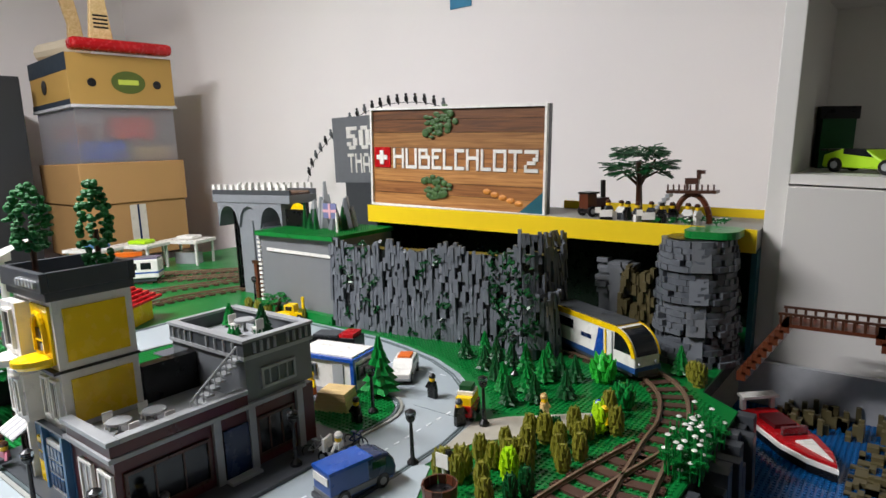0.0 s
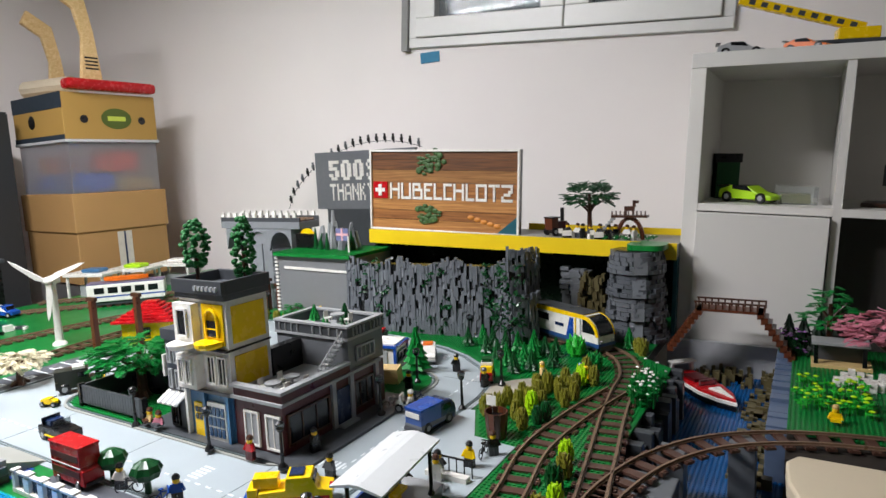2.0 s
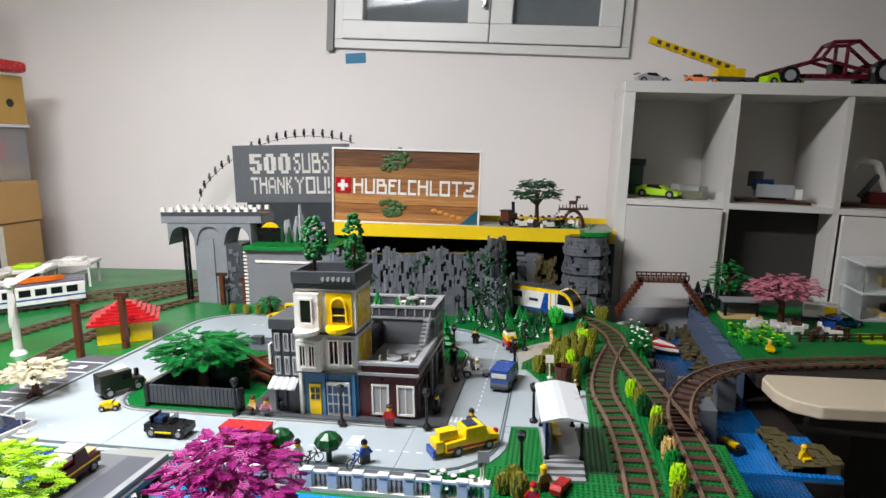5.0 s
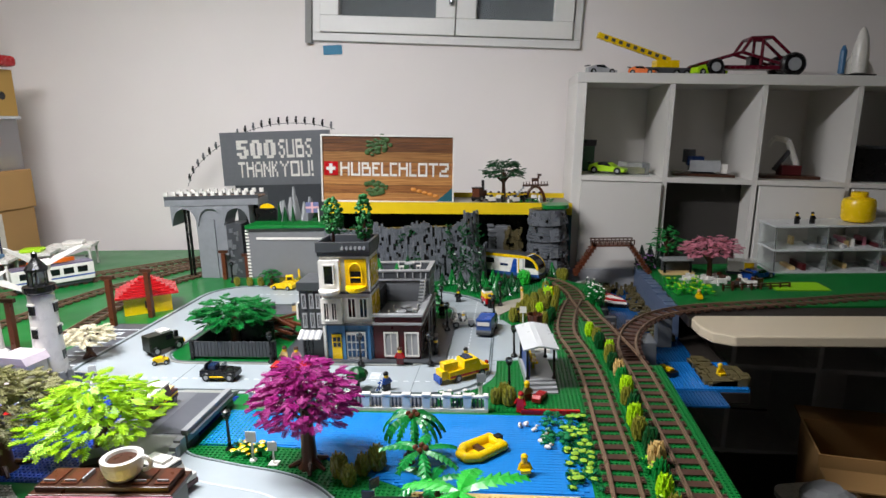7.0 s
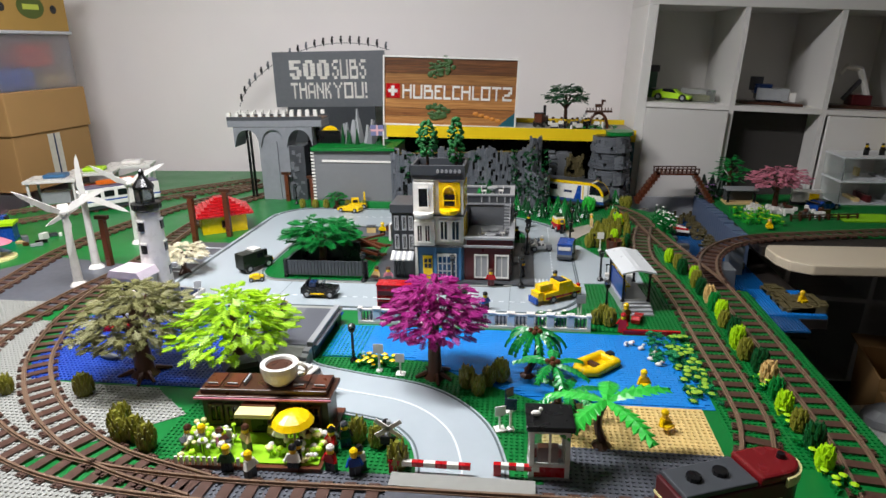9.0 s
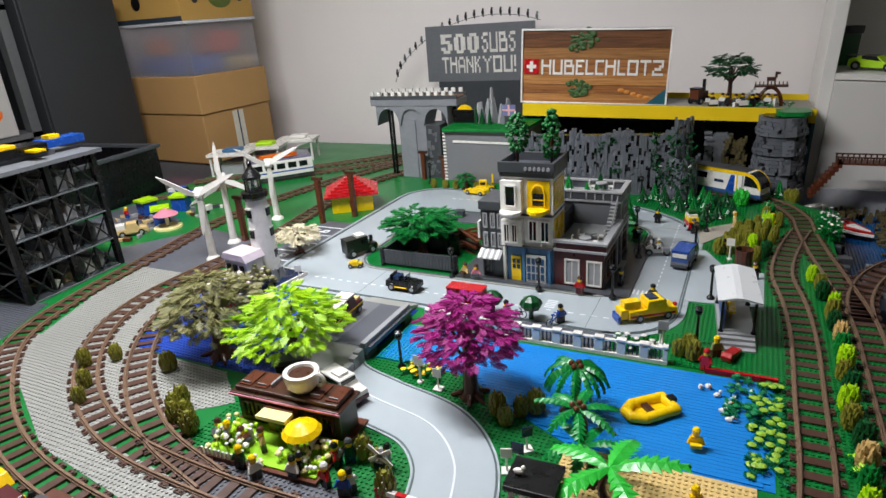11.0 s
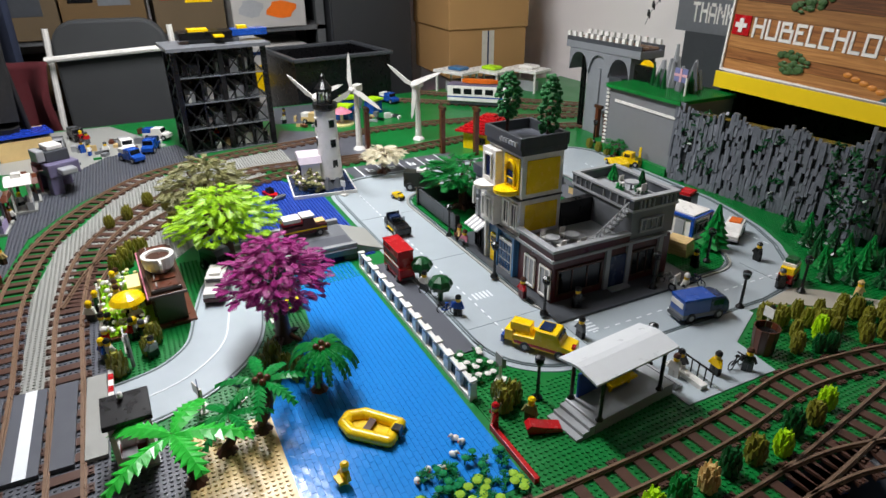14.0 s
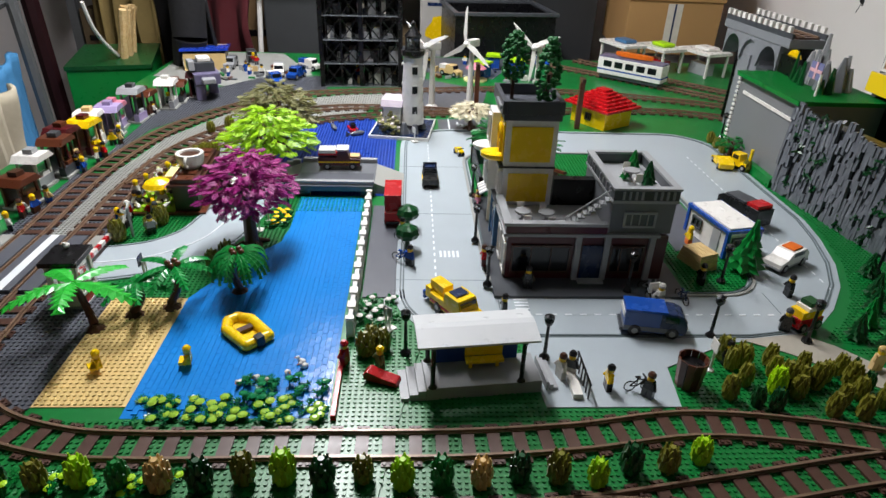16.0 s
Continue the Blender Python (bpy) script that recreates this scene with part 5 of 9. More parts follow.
def bush(x, y, h, leaf, z=0.0, label="upright moulded plastic bush", fat=0.34):
    """An egg-shaped moulded bush with upright ridges of leaf tips."""
    rnd = random.Random(int(x * 8761 + y * 6469 + h * 1000))
    t = thing("plastic_bush", (x, y, z), label, "bush", rnd.uniform(0, 360), "moulded bushes")
    bm = bmesh.new()
    rows = 5
    for i in range(rows):
        u0, u1 = i / rows, (i + 1.55) / rows
        r0 = h * fat * math.sin(math.pi * (0.16 + 0.80 * u0)) ** 0.8
        k = 8 - i // 2
        for j in range(k):
            a = 6.28 * (j + 0.5 * (i % 2)) / k + rnd.uniform(-0.1, 0.1)
            c, s = math.cos(a), math.sin(a)
            b0 = Vector((r0 * 0.72 * c, r0 * 0.72 * s, h * u0 * 0.85))
            tip = Vector((r0 * 0.92 * c, r0 * 0.92 * s, h * min(1.0, u1 * 0.85) * rnd.uniform(0.94, 1.04)))
            tube(bm, b0, tip, h * 0.11, 5, r2=h * 0.022)
    lathe(bm, [(h * 0.12, 0), (h * fat * 0.75, h * 0.15), (h * fat * 0.72, h * 0.5), (h * 0.08, h * 0.93)], n=8)
    part("foliage", bm, leaf, t)
    return t


def serrated(bm, m, L, half, n, droop):
    """A solid frond with toothed edges, bent down along its length."""
    rows, step = [], L / n
    for k in range(n + 1):
        env = math.sin(math.pi * (0.12 + 0.80 * k / n)) * (1 - 0.15 * k / n)
        for cut, dx in ((0.55, 0.0), (1.0, 0.55)) if k < n else ((0.12, 0.0),):
            yy = half * env * cut
            q = m @ Matrix.Translation((dx * step, 0, 0))
            rows.append([bm.verts.new(q @ Vector(v)) for v in ((step * 0.5 * (cut > 0.9), -yy, -0.002), (0, 0, 0.0015), (step * 0.5 * (cut > 0.9), yy, -0.002), (0, 0, -0.002))])
        m = m @ Matrix.Translation((step, 0, 0)) @ Matrix.Rotation(droop / n * 1.6, 4, "Y")
    for p, q in zip(rows, rows[1:]):
        for i in range(4):
            bm.faces.new((p[i], q[i], q[(i + 1) % 4], p[(i + 1) % 4]))
    bm.faces.new(rows[0][::-1])
    bm.faces.new(rows[-1])


def palm(x, y, h, leaf, label, n=9, L=0.07, z=0.0, seed=1, w=0.4, segs=4, droop=0.55, nuts=False):
    rnd = random.Random(seed)
    t = thing("palm_tree", (x, y, z), label, "palm tree", rnd.uniform(0, 360))
    bm = bmesh.new()
    nseg = 7
    prev = Vector((0, 0, 0))
    for i in range(nseg):
        nx = Vector((0.016 * math.sin(i * 0.42), 0.014 * (i / nseg) ** 2, h * (i + 1) / nseg))
        tube(bm, prev, nx, 0.0075 - 0.0004 * i, 8, r2=0.0055 - 0.0003 * i)
        prev = nx
    lathe(bm, [(0.016, 0), (0.012, 0.004), (0.007, 0.008)], n=8)
    part("trunk", bm, BR, t)
    for i in range(n):
        a = 6.28 * i / n + rnd.uniform(-0.15, 0.15)
        bm = bmesh.new()
        m = Matrix.Translation(prev) @ Matrix.Rotation(a, 4, "Z") @ Matrix.Rotation(-0.25 + rnd.uniform(-0.15, 0.2), 4, "Y")
        serrated(bm, m, L, L * w * 0.5, segs + 3, droop)
        part("frond", bm, leaf, t)
    if nuts:
        bm = bmesh.new()
        for i in range(4):
            ball(bm, prev + Vector((0.008 * math.cos(i * 1.6), 0.008 * math.sin(i * 1.6), 0.004)), 0.005)
        part("fruit", bm, RBR, t)
    return t


def lollipop(x, y, z, h):
    t = thing("street_tree", (x, y, z), "small round clipped green street tree", "tree", 0, "street trees")
    part("trunk", cyl(bmesh.new(), 0, 0, 0, h * 0.5, 0.005, 8), DGN, t)
    bm = bmesh.new()
    lathe(bm, [(0.004, h * 0.35), (0.018, h * 0.5), (0.022, h * 0.68), (0.018, h * 0.86), (0.006, h)], n=16, ridge=0.08)
    part("crown", bm, DGN, t)


FULL = [(0.50, 1.0), (0.60, 1.0), (0.70, 0.9), (0.80, 0.75), (0.90, 0.55), (1.0, 0.3)]
FLAT = [(0.62, 0.8), (0.70, 1.0), (0.78, 1.0), (0.86, 0.8), (0.94, 0.5)]
brick_tree(-0.284, -0.205, "magenta-leaved brick tree on the pond bank", None, MAG, BR, 0.175, 0.078, 0.078, [(0.55, 0.8), (0.63, 1.0), (0.71, 1.0), (0.79, 0.95), (0.87, 0.75), (0.95, 0.5), (1.0, 0.3)], 11, 0.013, 100, 0.021)
brick_tree(-0.625, -0.235, "lime-leaved brick tree beside the cafe", None, LM, BR, 0.150, 0.098, 0.098, [(0.55, 0.9), (0.64, 1.0), (0.73, 0.95), (0.82, 0.8), (0.91, 0.6), (1.0, 0.35)], 12, 0.012, 95, 0.026)
brick_tree(-0.80, -0.245, "sand-green old brick tree by the sea", None, SGN, BR, 0.165, 0.094, 0.094, [(0.50, 0.9), (0.60, 1.0), (0.70, 0.95), (0.80, 0.85), (0.90, 0.6), (1.0, 0.3)], 13, 0.017, 120, 0.024)
brick_tree(-0.655, 0.335, "broad green brick tree behind the yard fence", None, GR, BR, 0.125, 0.088, 0.080, FLAT, 14, 0.012, 70, 0.032, 0.003)
brick_tree(-1.005, 0.262, "cream-leaved brick tree beside the parking", None, mat("cream_leaf", "e0d8bc", 0.4), BR, 0.075, 0.048, 0.048, FLAT, 15, 0.008, 40, 0.026)
brick_tree(0.015, 1.30, "dark green flat-topped brick tree on the raised shelf", None, DGN, BR, 0.150, 0.085, 0.06, [(0.68, 0.9), (0.74, 1.0), (0.90, 0.7), (0.96, 0.6)], 16, 0.008, 70, 0.026, shelf_z(0.015))
brick_tree(0.70, 1.00, "pink blossoming brick tree on the farm", None, PK, BR, 0.15, 0.085, 0.07, FLAT, 17, 0.010, 50, 0.028)
brick_tree(0.60, 1.17, "dark green brick tree behind the farm", None, GR, BR, 0.15, 0.05, 0.05, FULL, 18, 0.008, 16, 0.028)
brick_tree(-0.80, 0.945, "small green brick tree at the rear road", None, GR, BR, 0.06, 0.03, 0.03, FLAT, 19, 0.006, 10, 0.02)
for i, (x, y, hh) in enumerate(((-0.362, 0.272, 0.116), (-0.300, 0.322, 0.118))):
    t = thing("roof_tree", (x, y, 0.2682), "green leafy roof garden tree on the tower", "tree", i * 40, "roof trees")
    part("trunk", cyl(bmesh.new(), 0, 0, 0, hh * 0.5, 0.0035, 7), BR, t)
    bm = bmesh.new()
    rnd = random.Random(i)
    for k in range(170):
        u = rnd.random()
        r = (0.021 if i else 0.025) * (math.sin(math.pi * min(1, 0.12 + u * 0.85)) ** 0.6) * rnd.uniform(0.6, 1)
        a = rnd.uniform(0, 6.28)
        z = hh * ((0.10 if i else 0.32) + (0.9 if i else 0.68) * u)
        ball(bm, (r * math.cos(a), r * math.sin(a), z), rnd.uniform(0.0032, 0.0056), 1, 1, rnd.uniform(0.5, 1), 6)
    part("crown", bm, mat("roof_leaf_green", "0c6a2a", 0.6), t)
fir(-0.20, 0.70, 0.105, GR, 0.003)
fir(-0.23, 0.50, 0.045, DGN, 0.1576)
fir(-0.255, 0.47, 0.030, GR, 0.1576)
fir(-0.31, 0.50, 0.036, GR, 0.1576)
for x, y, hh in ((-0.05, 0.925, 0.055), (-0.09, 0.94, 0.05), (0.0, 0.90, 0.06), (-0.13, 0.95, 0.05), (0.02, 0.925, 0.05), (-0.02, 0.955, 0.055), (0.045, 0.93, 0.05), (0.185, 1.055, 0.055), (0.10, 0.71, 0.045), (0.0, 0.785, 0.05), (-0.035, 0.825, 0.055), (-0.075, 0.862, 0.05), (0.03, 0.815, 0.05), (0.0, 0.845, 0.055), (-0.12, 0.895, 0.05), (-0.19, 0.93, 0.05), (0.065, 0.855, 0.05), (-0.16, 0.955, 0.055)):
    fir(x, y, hh, DGN if hh < 0.055 else GR)
for i in range(4):
    fir(0.52 + 0.03 * i, 1.20, 0.085, mat("night_green", "0b2415", 0.4), 0.0, "farm firs", "very dark green fir at the farm edge")
random.seed(21)
MEADOW = [(0.07, 0.53), (0.155, 0.50), (0.165, 0.62), (0.19, 0.76), (0.165, 0.85), (0.11, 0.76), (0.06, 0.66)]
done = []
while len(done) < 28:
    x, y = random.uniform(0.05, 0.2), random.uniform(0.5, 0.86)
    if not inside(x, y, MEADOW) or any(math.hypot(x - a, y - b) < 0.019 for a, b in done):
        continue
    done.append((x, y))
    bush(x, y, random.uniform(0.034, 0.048), random.choice((OL, OL, OL, OL, LM, DGN)), fat=0.25)
for i in range(20):
    y = -0.40 + i * 0.044
    x = 0.268 + random.uniform(-0.006, 0.006) + (0.0 if y < 0.3 else -(y - 0.3) * 0.18)
    bush(x, y, random.uniform(0.040, 0.050), (LM, DGN, OL, LM, GR, LBR, DGN, OL)[i % 8], fat=0.30)
for x, y in ((0.015, 0.035), (0.03, 0.05), (0.04, 0.028), (-0.225, -0.235), (-0.19, -0.225), (-0.205, -0.255), (-0.17, -0.21), (-0.86, -0.32), (-0.72, -0.435), (-0.735, -0.42), (-0.67, -0.45), (-0.37, -0.40), (-0.34, -0.41), (-0.30, -0.455), (-1.0, -0.33), (-0.93, -0.46), (-0.97, -0.42), (-1.04, -0.37), (0.225, 1.02), (0.21, 1.04), (0.05, 0.55), (0.065, 0.57)):
    bush(x, y, random.uniform(0.036, 0.048), OL)
for x, y in ((-0.88, 0.945), (-0.84, 0.946), (-0.76, 0.947), (-0.70, 0.945), (-0.93, 0.95)):
    bush(x, y, 0.035, OL)
bush(0.085, 0.955, 0.055, BG, label="bright green bushy plant by the tunnel", fat=0.45)
bush(0.155, 0.87, 0.045, GR, label="green bushy plant by the curve", fat=0.45)
palm(-0.125, -0.190, 0.080, GR, "dark green palm with drooping fronds on the bank", 20, 0.066, seed=2, w=0.24, segs=5, droop=1.1, nuts=True)
palm(-0.078, -0.284, 0.072, mat("mid_green_leaf", "148a3c", 0.28), "green feathered palm on the beach edge", 7, 0.064, seed=3, w=0.36, segs=5, nuts=True)
palm(-0.057, -0.334, 0.052, mat("mid_green_leaf", "148a3c", 0.28), "green feathered palm on the beach edge", 6, 0.060, seed=4, w=0.36, segs=5)
palm(-0.020, -0.376, 0.082, BG, "light green palm with broad fronds on the beach", 5, 0.094, seed=5, w=0.40, segs=5, droop=0.42)
lollipop(-0.36, 0.085, 0.0012, 0.052)
lollipop(-0.275, 0.085, 0.0012, 0.052)


def flower_patch(name, label, pts, z, n, leaf, blooms, seed, hmin=0.004, hmax=0.016, r=0.0055):
    rnd = random.Random(seed)
    t = thing(name, (0, 0, 0), label, "plants")
    b1, b2 = bmesh.new(), bmesh.new()
    xs, ys = [p[0] for p in pts], [p[1] for p in pts]
    k = 0
    while k < n:
        x, y = rnd.uniform(min(xs), max(xs)), rnd.uniform(min(ys), max(ys))
        if not inside(x, y, pts):
            continue
        k += 1
        hh = rnd.uniform(hmin, hmax)
        tube(b1, (x, y, z), (x + rnd.uniform(-0.003, 0.003), y, z + hh), 0.0012, 5)
        for q in range(3):
            a = rnd.uniform(0, 6.28)
            frond_mesh(b1, pose(x, y, z + hh * 0.6, rnd.uniform(-20, 20), rnd.uniform(-30, 10), math.degrees(a)), 0.010, 0.007, 2)
        if rnd.random() < 0.55:
            lathe(b2, [(r * 0.4, z + hh), (r, z + hh + 0.0015), (r * 0.5, z + hh + 0.003)], x, y, 7)
    part("leaves", b1, leaf, t)
    part("blossom", b2, blooms, t)


flower_patch("water_lilies", "glossy green and yellow water plants along the pond edge", R(0.135, -0.255, 0.175, -0.02), 0.001, 90, mat("glossy_green_leaf", "1b7a4a", 0.12), mat("pale_lime_blossom", "8fb83a", 0.2), 31, 0.002, 0.009, 0.0065)
flower_patch("water_lilies", "glossy green water plants on the pond shore", R(0.10, -0.13, 0.14, -0.02), 0.001, 26, mat("glossy_green_leaf", "1b7a4a", 0.12), mat("glossy_green_leaf", "1b7a4a", 0.12), 32)
flower_patch("flower_bed", "low green flower bed with white blossoms", R(-0.10, 0.012, -0.03, 0.065), 0.002, 26, GR, WH, 33)
flower_patch("river_shrub", "tall green shrub with white blossoms on the bank", R(0.27, 0.70, 0.315, 0.82), 0.0, 90, GR, WH, 34, 0.01, 0.06, 0.004)
flower_patch("track_plants", "low lime plants between the tracks", R(0.255, -0.45, 0.285, -0.15), 0.0, 46, GR, LM, 35)
flower_patch("bank_flowers", "green shrub with yellow flowers by the inlet", R(-0.43, -0.19, -0.36, -0.155), 0.0, 34, GR, YE, 36)
flower_patch("farm_crops", "bright green and yellow crops on the farm", R(0.54, 0.80, 0.66, 0.96), 0.0, 80, BG, LM, 37, 0.01, 0.03)
flower_patch("farm_blossoms", "purple flowering hedge beside the river", R(0.50, 1.14, 0.56, 1.22), 0.0, 40, DGN, mat("lilac_blossom", "a06ab0", 0.3), 38, 0.01, 0.05)

# ---- street furniture ----
def street_lamp(x, y, z=0.0):
    t = thing("street_lamp", (x, y, z), "black old-style street lamp with clear globe", "street lamp", 0, "street lamps")
    part("post", lathe(bmesh.new(), [(0.008, 0), (0.008, 0.004), (0.003, 0.010), (0.0022, 0.058), (0.005, 0.061), (0.007, 0.066)], n=10), BK, t)
    part("globe", lathe(bmesh.new(), [(0.006, 0.066), (0.0075, 0.070), (0.0068, 0.074)], n=10), SMOKE, t)
    part("cap", lathe(bmesh.new(), [(0.0072, 0.074), (0.002, 0.077)], n=10), BK, t)


for x, y, z in ((-0.30, 0.215, 0.0062), (-0.14, 0.222, 0.0062), (-0.125, 0.46, 0.0062), (0.04, 0.085, 0.002), (0.05, 0.285, 0.002), (-0.005, 0.555, 0.0), (0.01, 0.70, 0.002), (-0.20, 0.955, 0.0), (-0.16, 0.64, 0.003), (-0.52, 0.228, 0.003), (-0.06, 0.90, 0.0), (-0.97, 1.0, 0.0), (-0.44, -0.165, 0.0)):
    street_lamp(x, y, z)


def sign_post(x, y, z, face, label):
    t = thing("road_sign", (x, y, z), label, "road sign", 0, "road signs")
    part("post", lathe(bmesh.new(), [(0.007, 0), (0.006, 0.003), (0.002, 0.005), (0.002, 0.042)], n=8), WH, t)
    part("board", bx(-0.009, -0.003, 0.036, 0.009, -0.0015, 0.054), face, t)


sign_post(-0.15, -0.35, 0.0, DB, "small dark blue road sign on a white post")
sign_post(-0.385, -0.195, 0.0, WH, "small white road sign by the road")
sign_post(0.075, 0.52, 0.0, WH, "small white sign by the plaza")
sign_post(-0.015, 0.055, 0.002, LG, "small grey round sign at the road corner")


# ---- figures: plain one-piece toys ----
def figure(x, y, z, rz, body, legs, hair, sit=False, label=""):
    bm = bmesh.new()
    if sit:
        box(bm, -0.0078, -0.012, 0.008, 0.0078, 0.004, 0.013, 1)
        o = -0.006
    else:
        box(bm, -0.0078, -0.004, 0, -0.0004, 0.004, 0.012, 1)
        box(bm, 0.0004, -0.004, 0, 0.0078, 0.004, 0.012, 1)
        box(bm, -0.0078, -0.004, 0.012, 0.0078, 0.004, 0.0145, 1)
        o = 0.0
    zz = 0.0145 + (o if sit else 0)
    vs = [bm.verts.new(q) for q in ((-0.0078, -0.004, zz), (0.0078, -0.004, zz), (0.0078, 0.004, zz), (-0.0078, 0.004, zz), (-0.0056, -0.004, zz + 0.013), (0.0056, -0.004, zz + 0.013), (0.0056, 0.004, zz + 0.013), (-0.0056, 0.004, zz + 0.013))]
    for f in ((3, 2, 1, 0), (4, 5, 6, 7), (0, 1, 5, 4), (1, 2, 6, 5), (2, 3, 7, 6), (3, 0, 4, 7)):
        bm.faces.new([vs[q] for q in f]).material_index = 0
    for s in (-1, 1):
        tube(bm, (s * 0.0062, 0, zz + 0.0115), (s * 0.0105, -0.004, zz + 0.002), 0.0023, 6, 0)
    lathe(bm, [(0.0036, zz + 0.013), (0.0050, zz + 0.0145), (0.0050, zz + 0.0215), (0.0036, zz + 0.023)], n=10, slot=2)
    lathe(bm, [(0.0056, zz + 0.0195), (0.0058, zz + 0.023), (0.0032, zz + 0.0262)], 0, 0.0006, 10, 3)
    ob = link("toy_figure", bm, [body, legs, SKIN, hair])
    ob.matrix_basis = pose(x, y, z, 0, 0, rz)
    tagged(ob, label or "small plastic toy figure standing on the layout", "toy figure", "toy figures")


for x, y, z, rz, b, l, h, s in (
        (0.114, 0.36, 0.002, 0, YE, BK, BK, 0), (0.13, 0.41, 0.002, 40, BK, DG, BR, 0), (0.09, 0.30, 0.002, 20, WH, WH, BR, 0), (0.085, 0.315, 0.002, 60, DG, WH, BK, 0),
        (0.075, 0.05, 0.0022, 30, SGN, BR, YE, 0), (0.062, 0.0, 0.0022, -20, RD, RD, RD, 0), (-0.21, 0.222, 0.0062, 0, RD, DR, BR, 0), (-0.135, 0.29, 0.0062, 80, BK, BK, BK, 0),
        (-0.215, 0.09, 0.0013, 50, BL, BK, BK, 0), (-0.325, 0.075, 0.0013, 20, WH, DG, BK, 0), (0.06, 0.55, 0.0, 100, BK, BK, BK, 0), (0.075, 0.765, 0.002, 90, TAN, TAN, LBR, 0),
        (0.15, 0.79, 0.0, 30, BL, BL, BL, 0), (0.165, 0.775, 0.0, -30, YE, BK, YE, 0), (-0.155, 0.60, 0.003, 0, BK, BK, BK, 0), (-0.02, 0.68, 0.002, 70, BK, BK, DG, 0),
        (0.065, -0.213, 0.001, 10, YE, YE, YE, 1), (0.075, -0.33, 0.001, 40, YE, YE, YE, 1), (-0.46, 0.235, 0.0062, 10, PK, DG, BR, 1), (-0.49, 0.238, 0.0062, -20, TAN, BR, BR, 1),
        (-0.355, -0.475, 0.001, 20, BL, DG, YE, 0), (-0.44, -0.475, 0.001, 0, WH, BK, BK, 0), (-0.53, -0.485, 0.001, 10, DGN, BK, YE, 0), (-0.40, -0.43, 0.001, -40, RD, BK, BK, 0),
        (-0.385, -0.415, 0.001, 30, BK, DB, DG, 0), (-0.56, 0.62, 0.003, 0, YE, BK, YE, 0), (-0.12, 0.74, 0.002, 0, BK, BK, BK, 0), (-0.30, 0.635, 0.003, 0, YE, ORG, YE, 0),
        (0.38, 0.262, -0.0955, 0, YE, YE, YE, 0), (0.52, 0.30, -0.05, 20, YE, YE, SKIN, 1), (0.60, 0.76, 0.0, 0, YE, YE, LBR, 1), (-0.06, 0.24, 0.0, 0, DG, BK, BK, 0)):
    figure(x, y, z, rz, b, l, h, s)


# ---- vehicles ----
def wheel_set(v, L, w, r, xs, dark=BK, rim=LG):
    for x in xs:
        for s in (-1, 1):
            wl = part("wheel", lathe(bmesh.new(), [(r * 0.9, -0.0035), (r, -0.002), (r, 0.002), (r * 0.9, 0.0035)], n=12, m=pose(x, s * w / 2, r, 90)), dark, v)
            part("rim", lathe(bmesh.new(), [(r * 0.55, -0.0041), (r * 0.5, 0.0041)], n=8, m=pose(x, s * w / 2, r, 90)), rim, wl)


def vehicle(kind, x, y, z, rz, label, category, body, prof, w, r, xs, extra=()):
    v = thing(kind, (x, y, z), label, category, rz)
    part("body", prism(bmesh.new(), prof, w), body, v, bevel=0.0012)
    wheel_set(v, 0, w - 0.004, r, xs)
    for name, k, dims in extra:
        part(name, bx(*dims), k, v, bevel=0.0005)
    return v


vehicle("double_decker_bus", -0.40, 0.055, 0.0045, 0, "red double-decker toy bus parked at the kerb", "bus", RD,
        [(-0.042, 0.007), (0.042, 0.007), (0.042, 0.030), (0.036, 0.034), (0.036, 0.064), (-0.042, 0.064)], 0.032, 0.007, (-0.026, 0.026),
        (("window_band", DR, (-0.040, -0.0168, 0.018, 0.034, 0.0168, 0.029)), ("window_band", DR, (-0.040, -0.0168, 0.043, 0.032, 0.0168, 0.053)), ("roof", RD, (-0.043, -0.017, 0.064, 0.037, 0.017, 0.067)), ("stripe", WH, (-0.041, -0.0166, 0.034, 0.036, 0.0166, 0.036)), ("bumper", BK, (0.042, -0.013, 0.008, 0.045, 0.013, 0.013))))
vehicle("tow_truck", -0.055, 0.165, 0.0013, 35, "yellow toy tow truck with red stripe and blue roof", "truck", YE,
                  [(-0.05, 0.009), (0.05, 0.009), (0.05, 0.024), (0.030, 0.028), (0.022, 0.045), (-0.012, 0.045), (-0.014, 0.028), (-0.05, 0.026)], 0.036, 0.009, (-0.028, 0.030),
                  (("stripe", RD, (-0.048, -0.0186, 0.012, 0.046, 0.0186, 0.017)), ("windscreen", DARKP, (0.010, -0.0155, 0.029, 0.027, 0.0155, 0.041)), ("roof_panel", DB, (-0.008, -0.012, 0.045, 0.012, 0.012, 0.0475)), ("crane_arm", YE, (-0.058, -0.010, 0.028, -0.024, 0.010, 0.044)), ("tow_hook", YE, (-0.066, -0.014, 0.010, -0.052, 0.014, 0.030)), ("bucket", BL, (-0.072, -0.015, 0.004, -0.0665, 0.015, 0.018)), ("lamp", RD, (0.046, -0.012, 0.024, 0.052, -0.004, 0.030))))
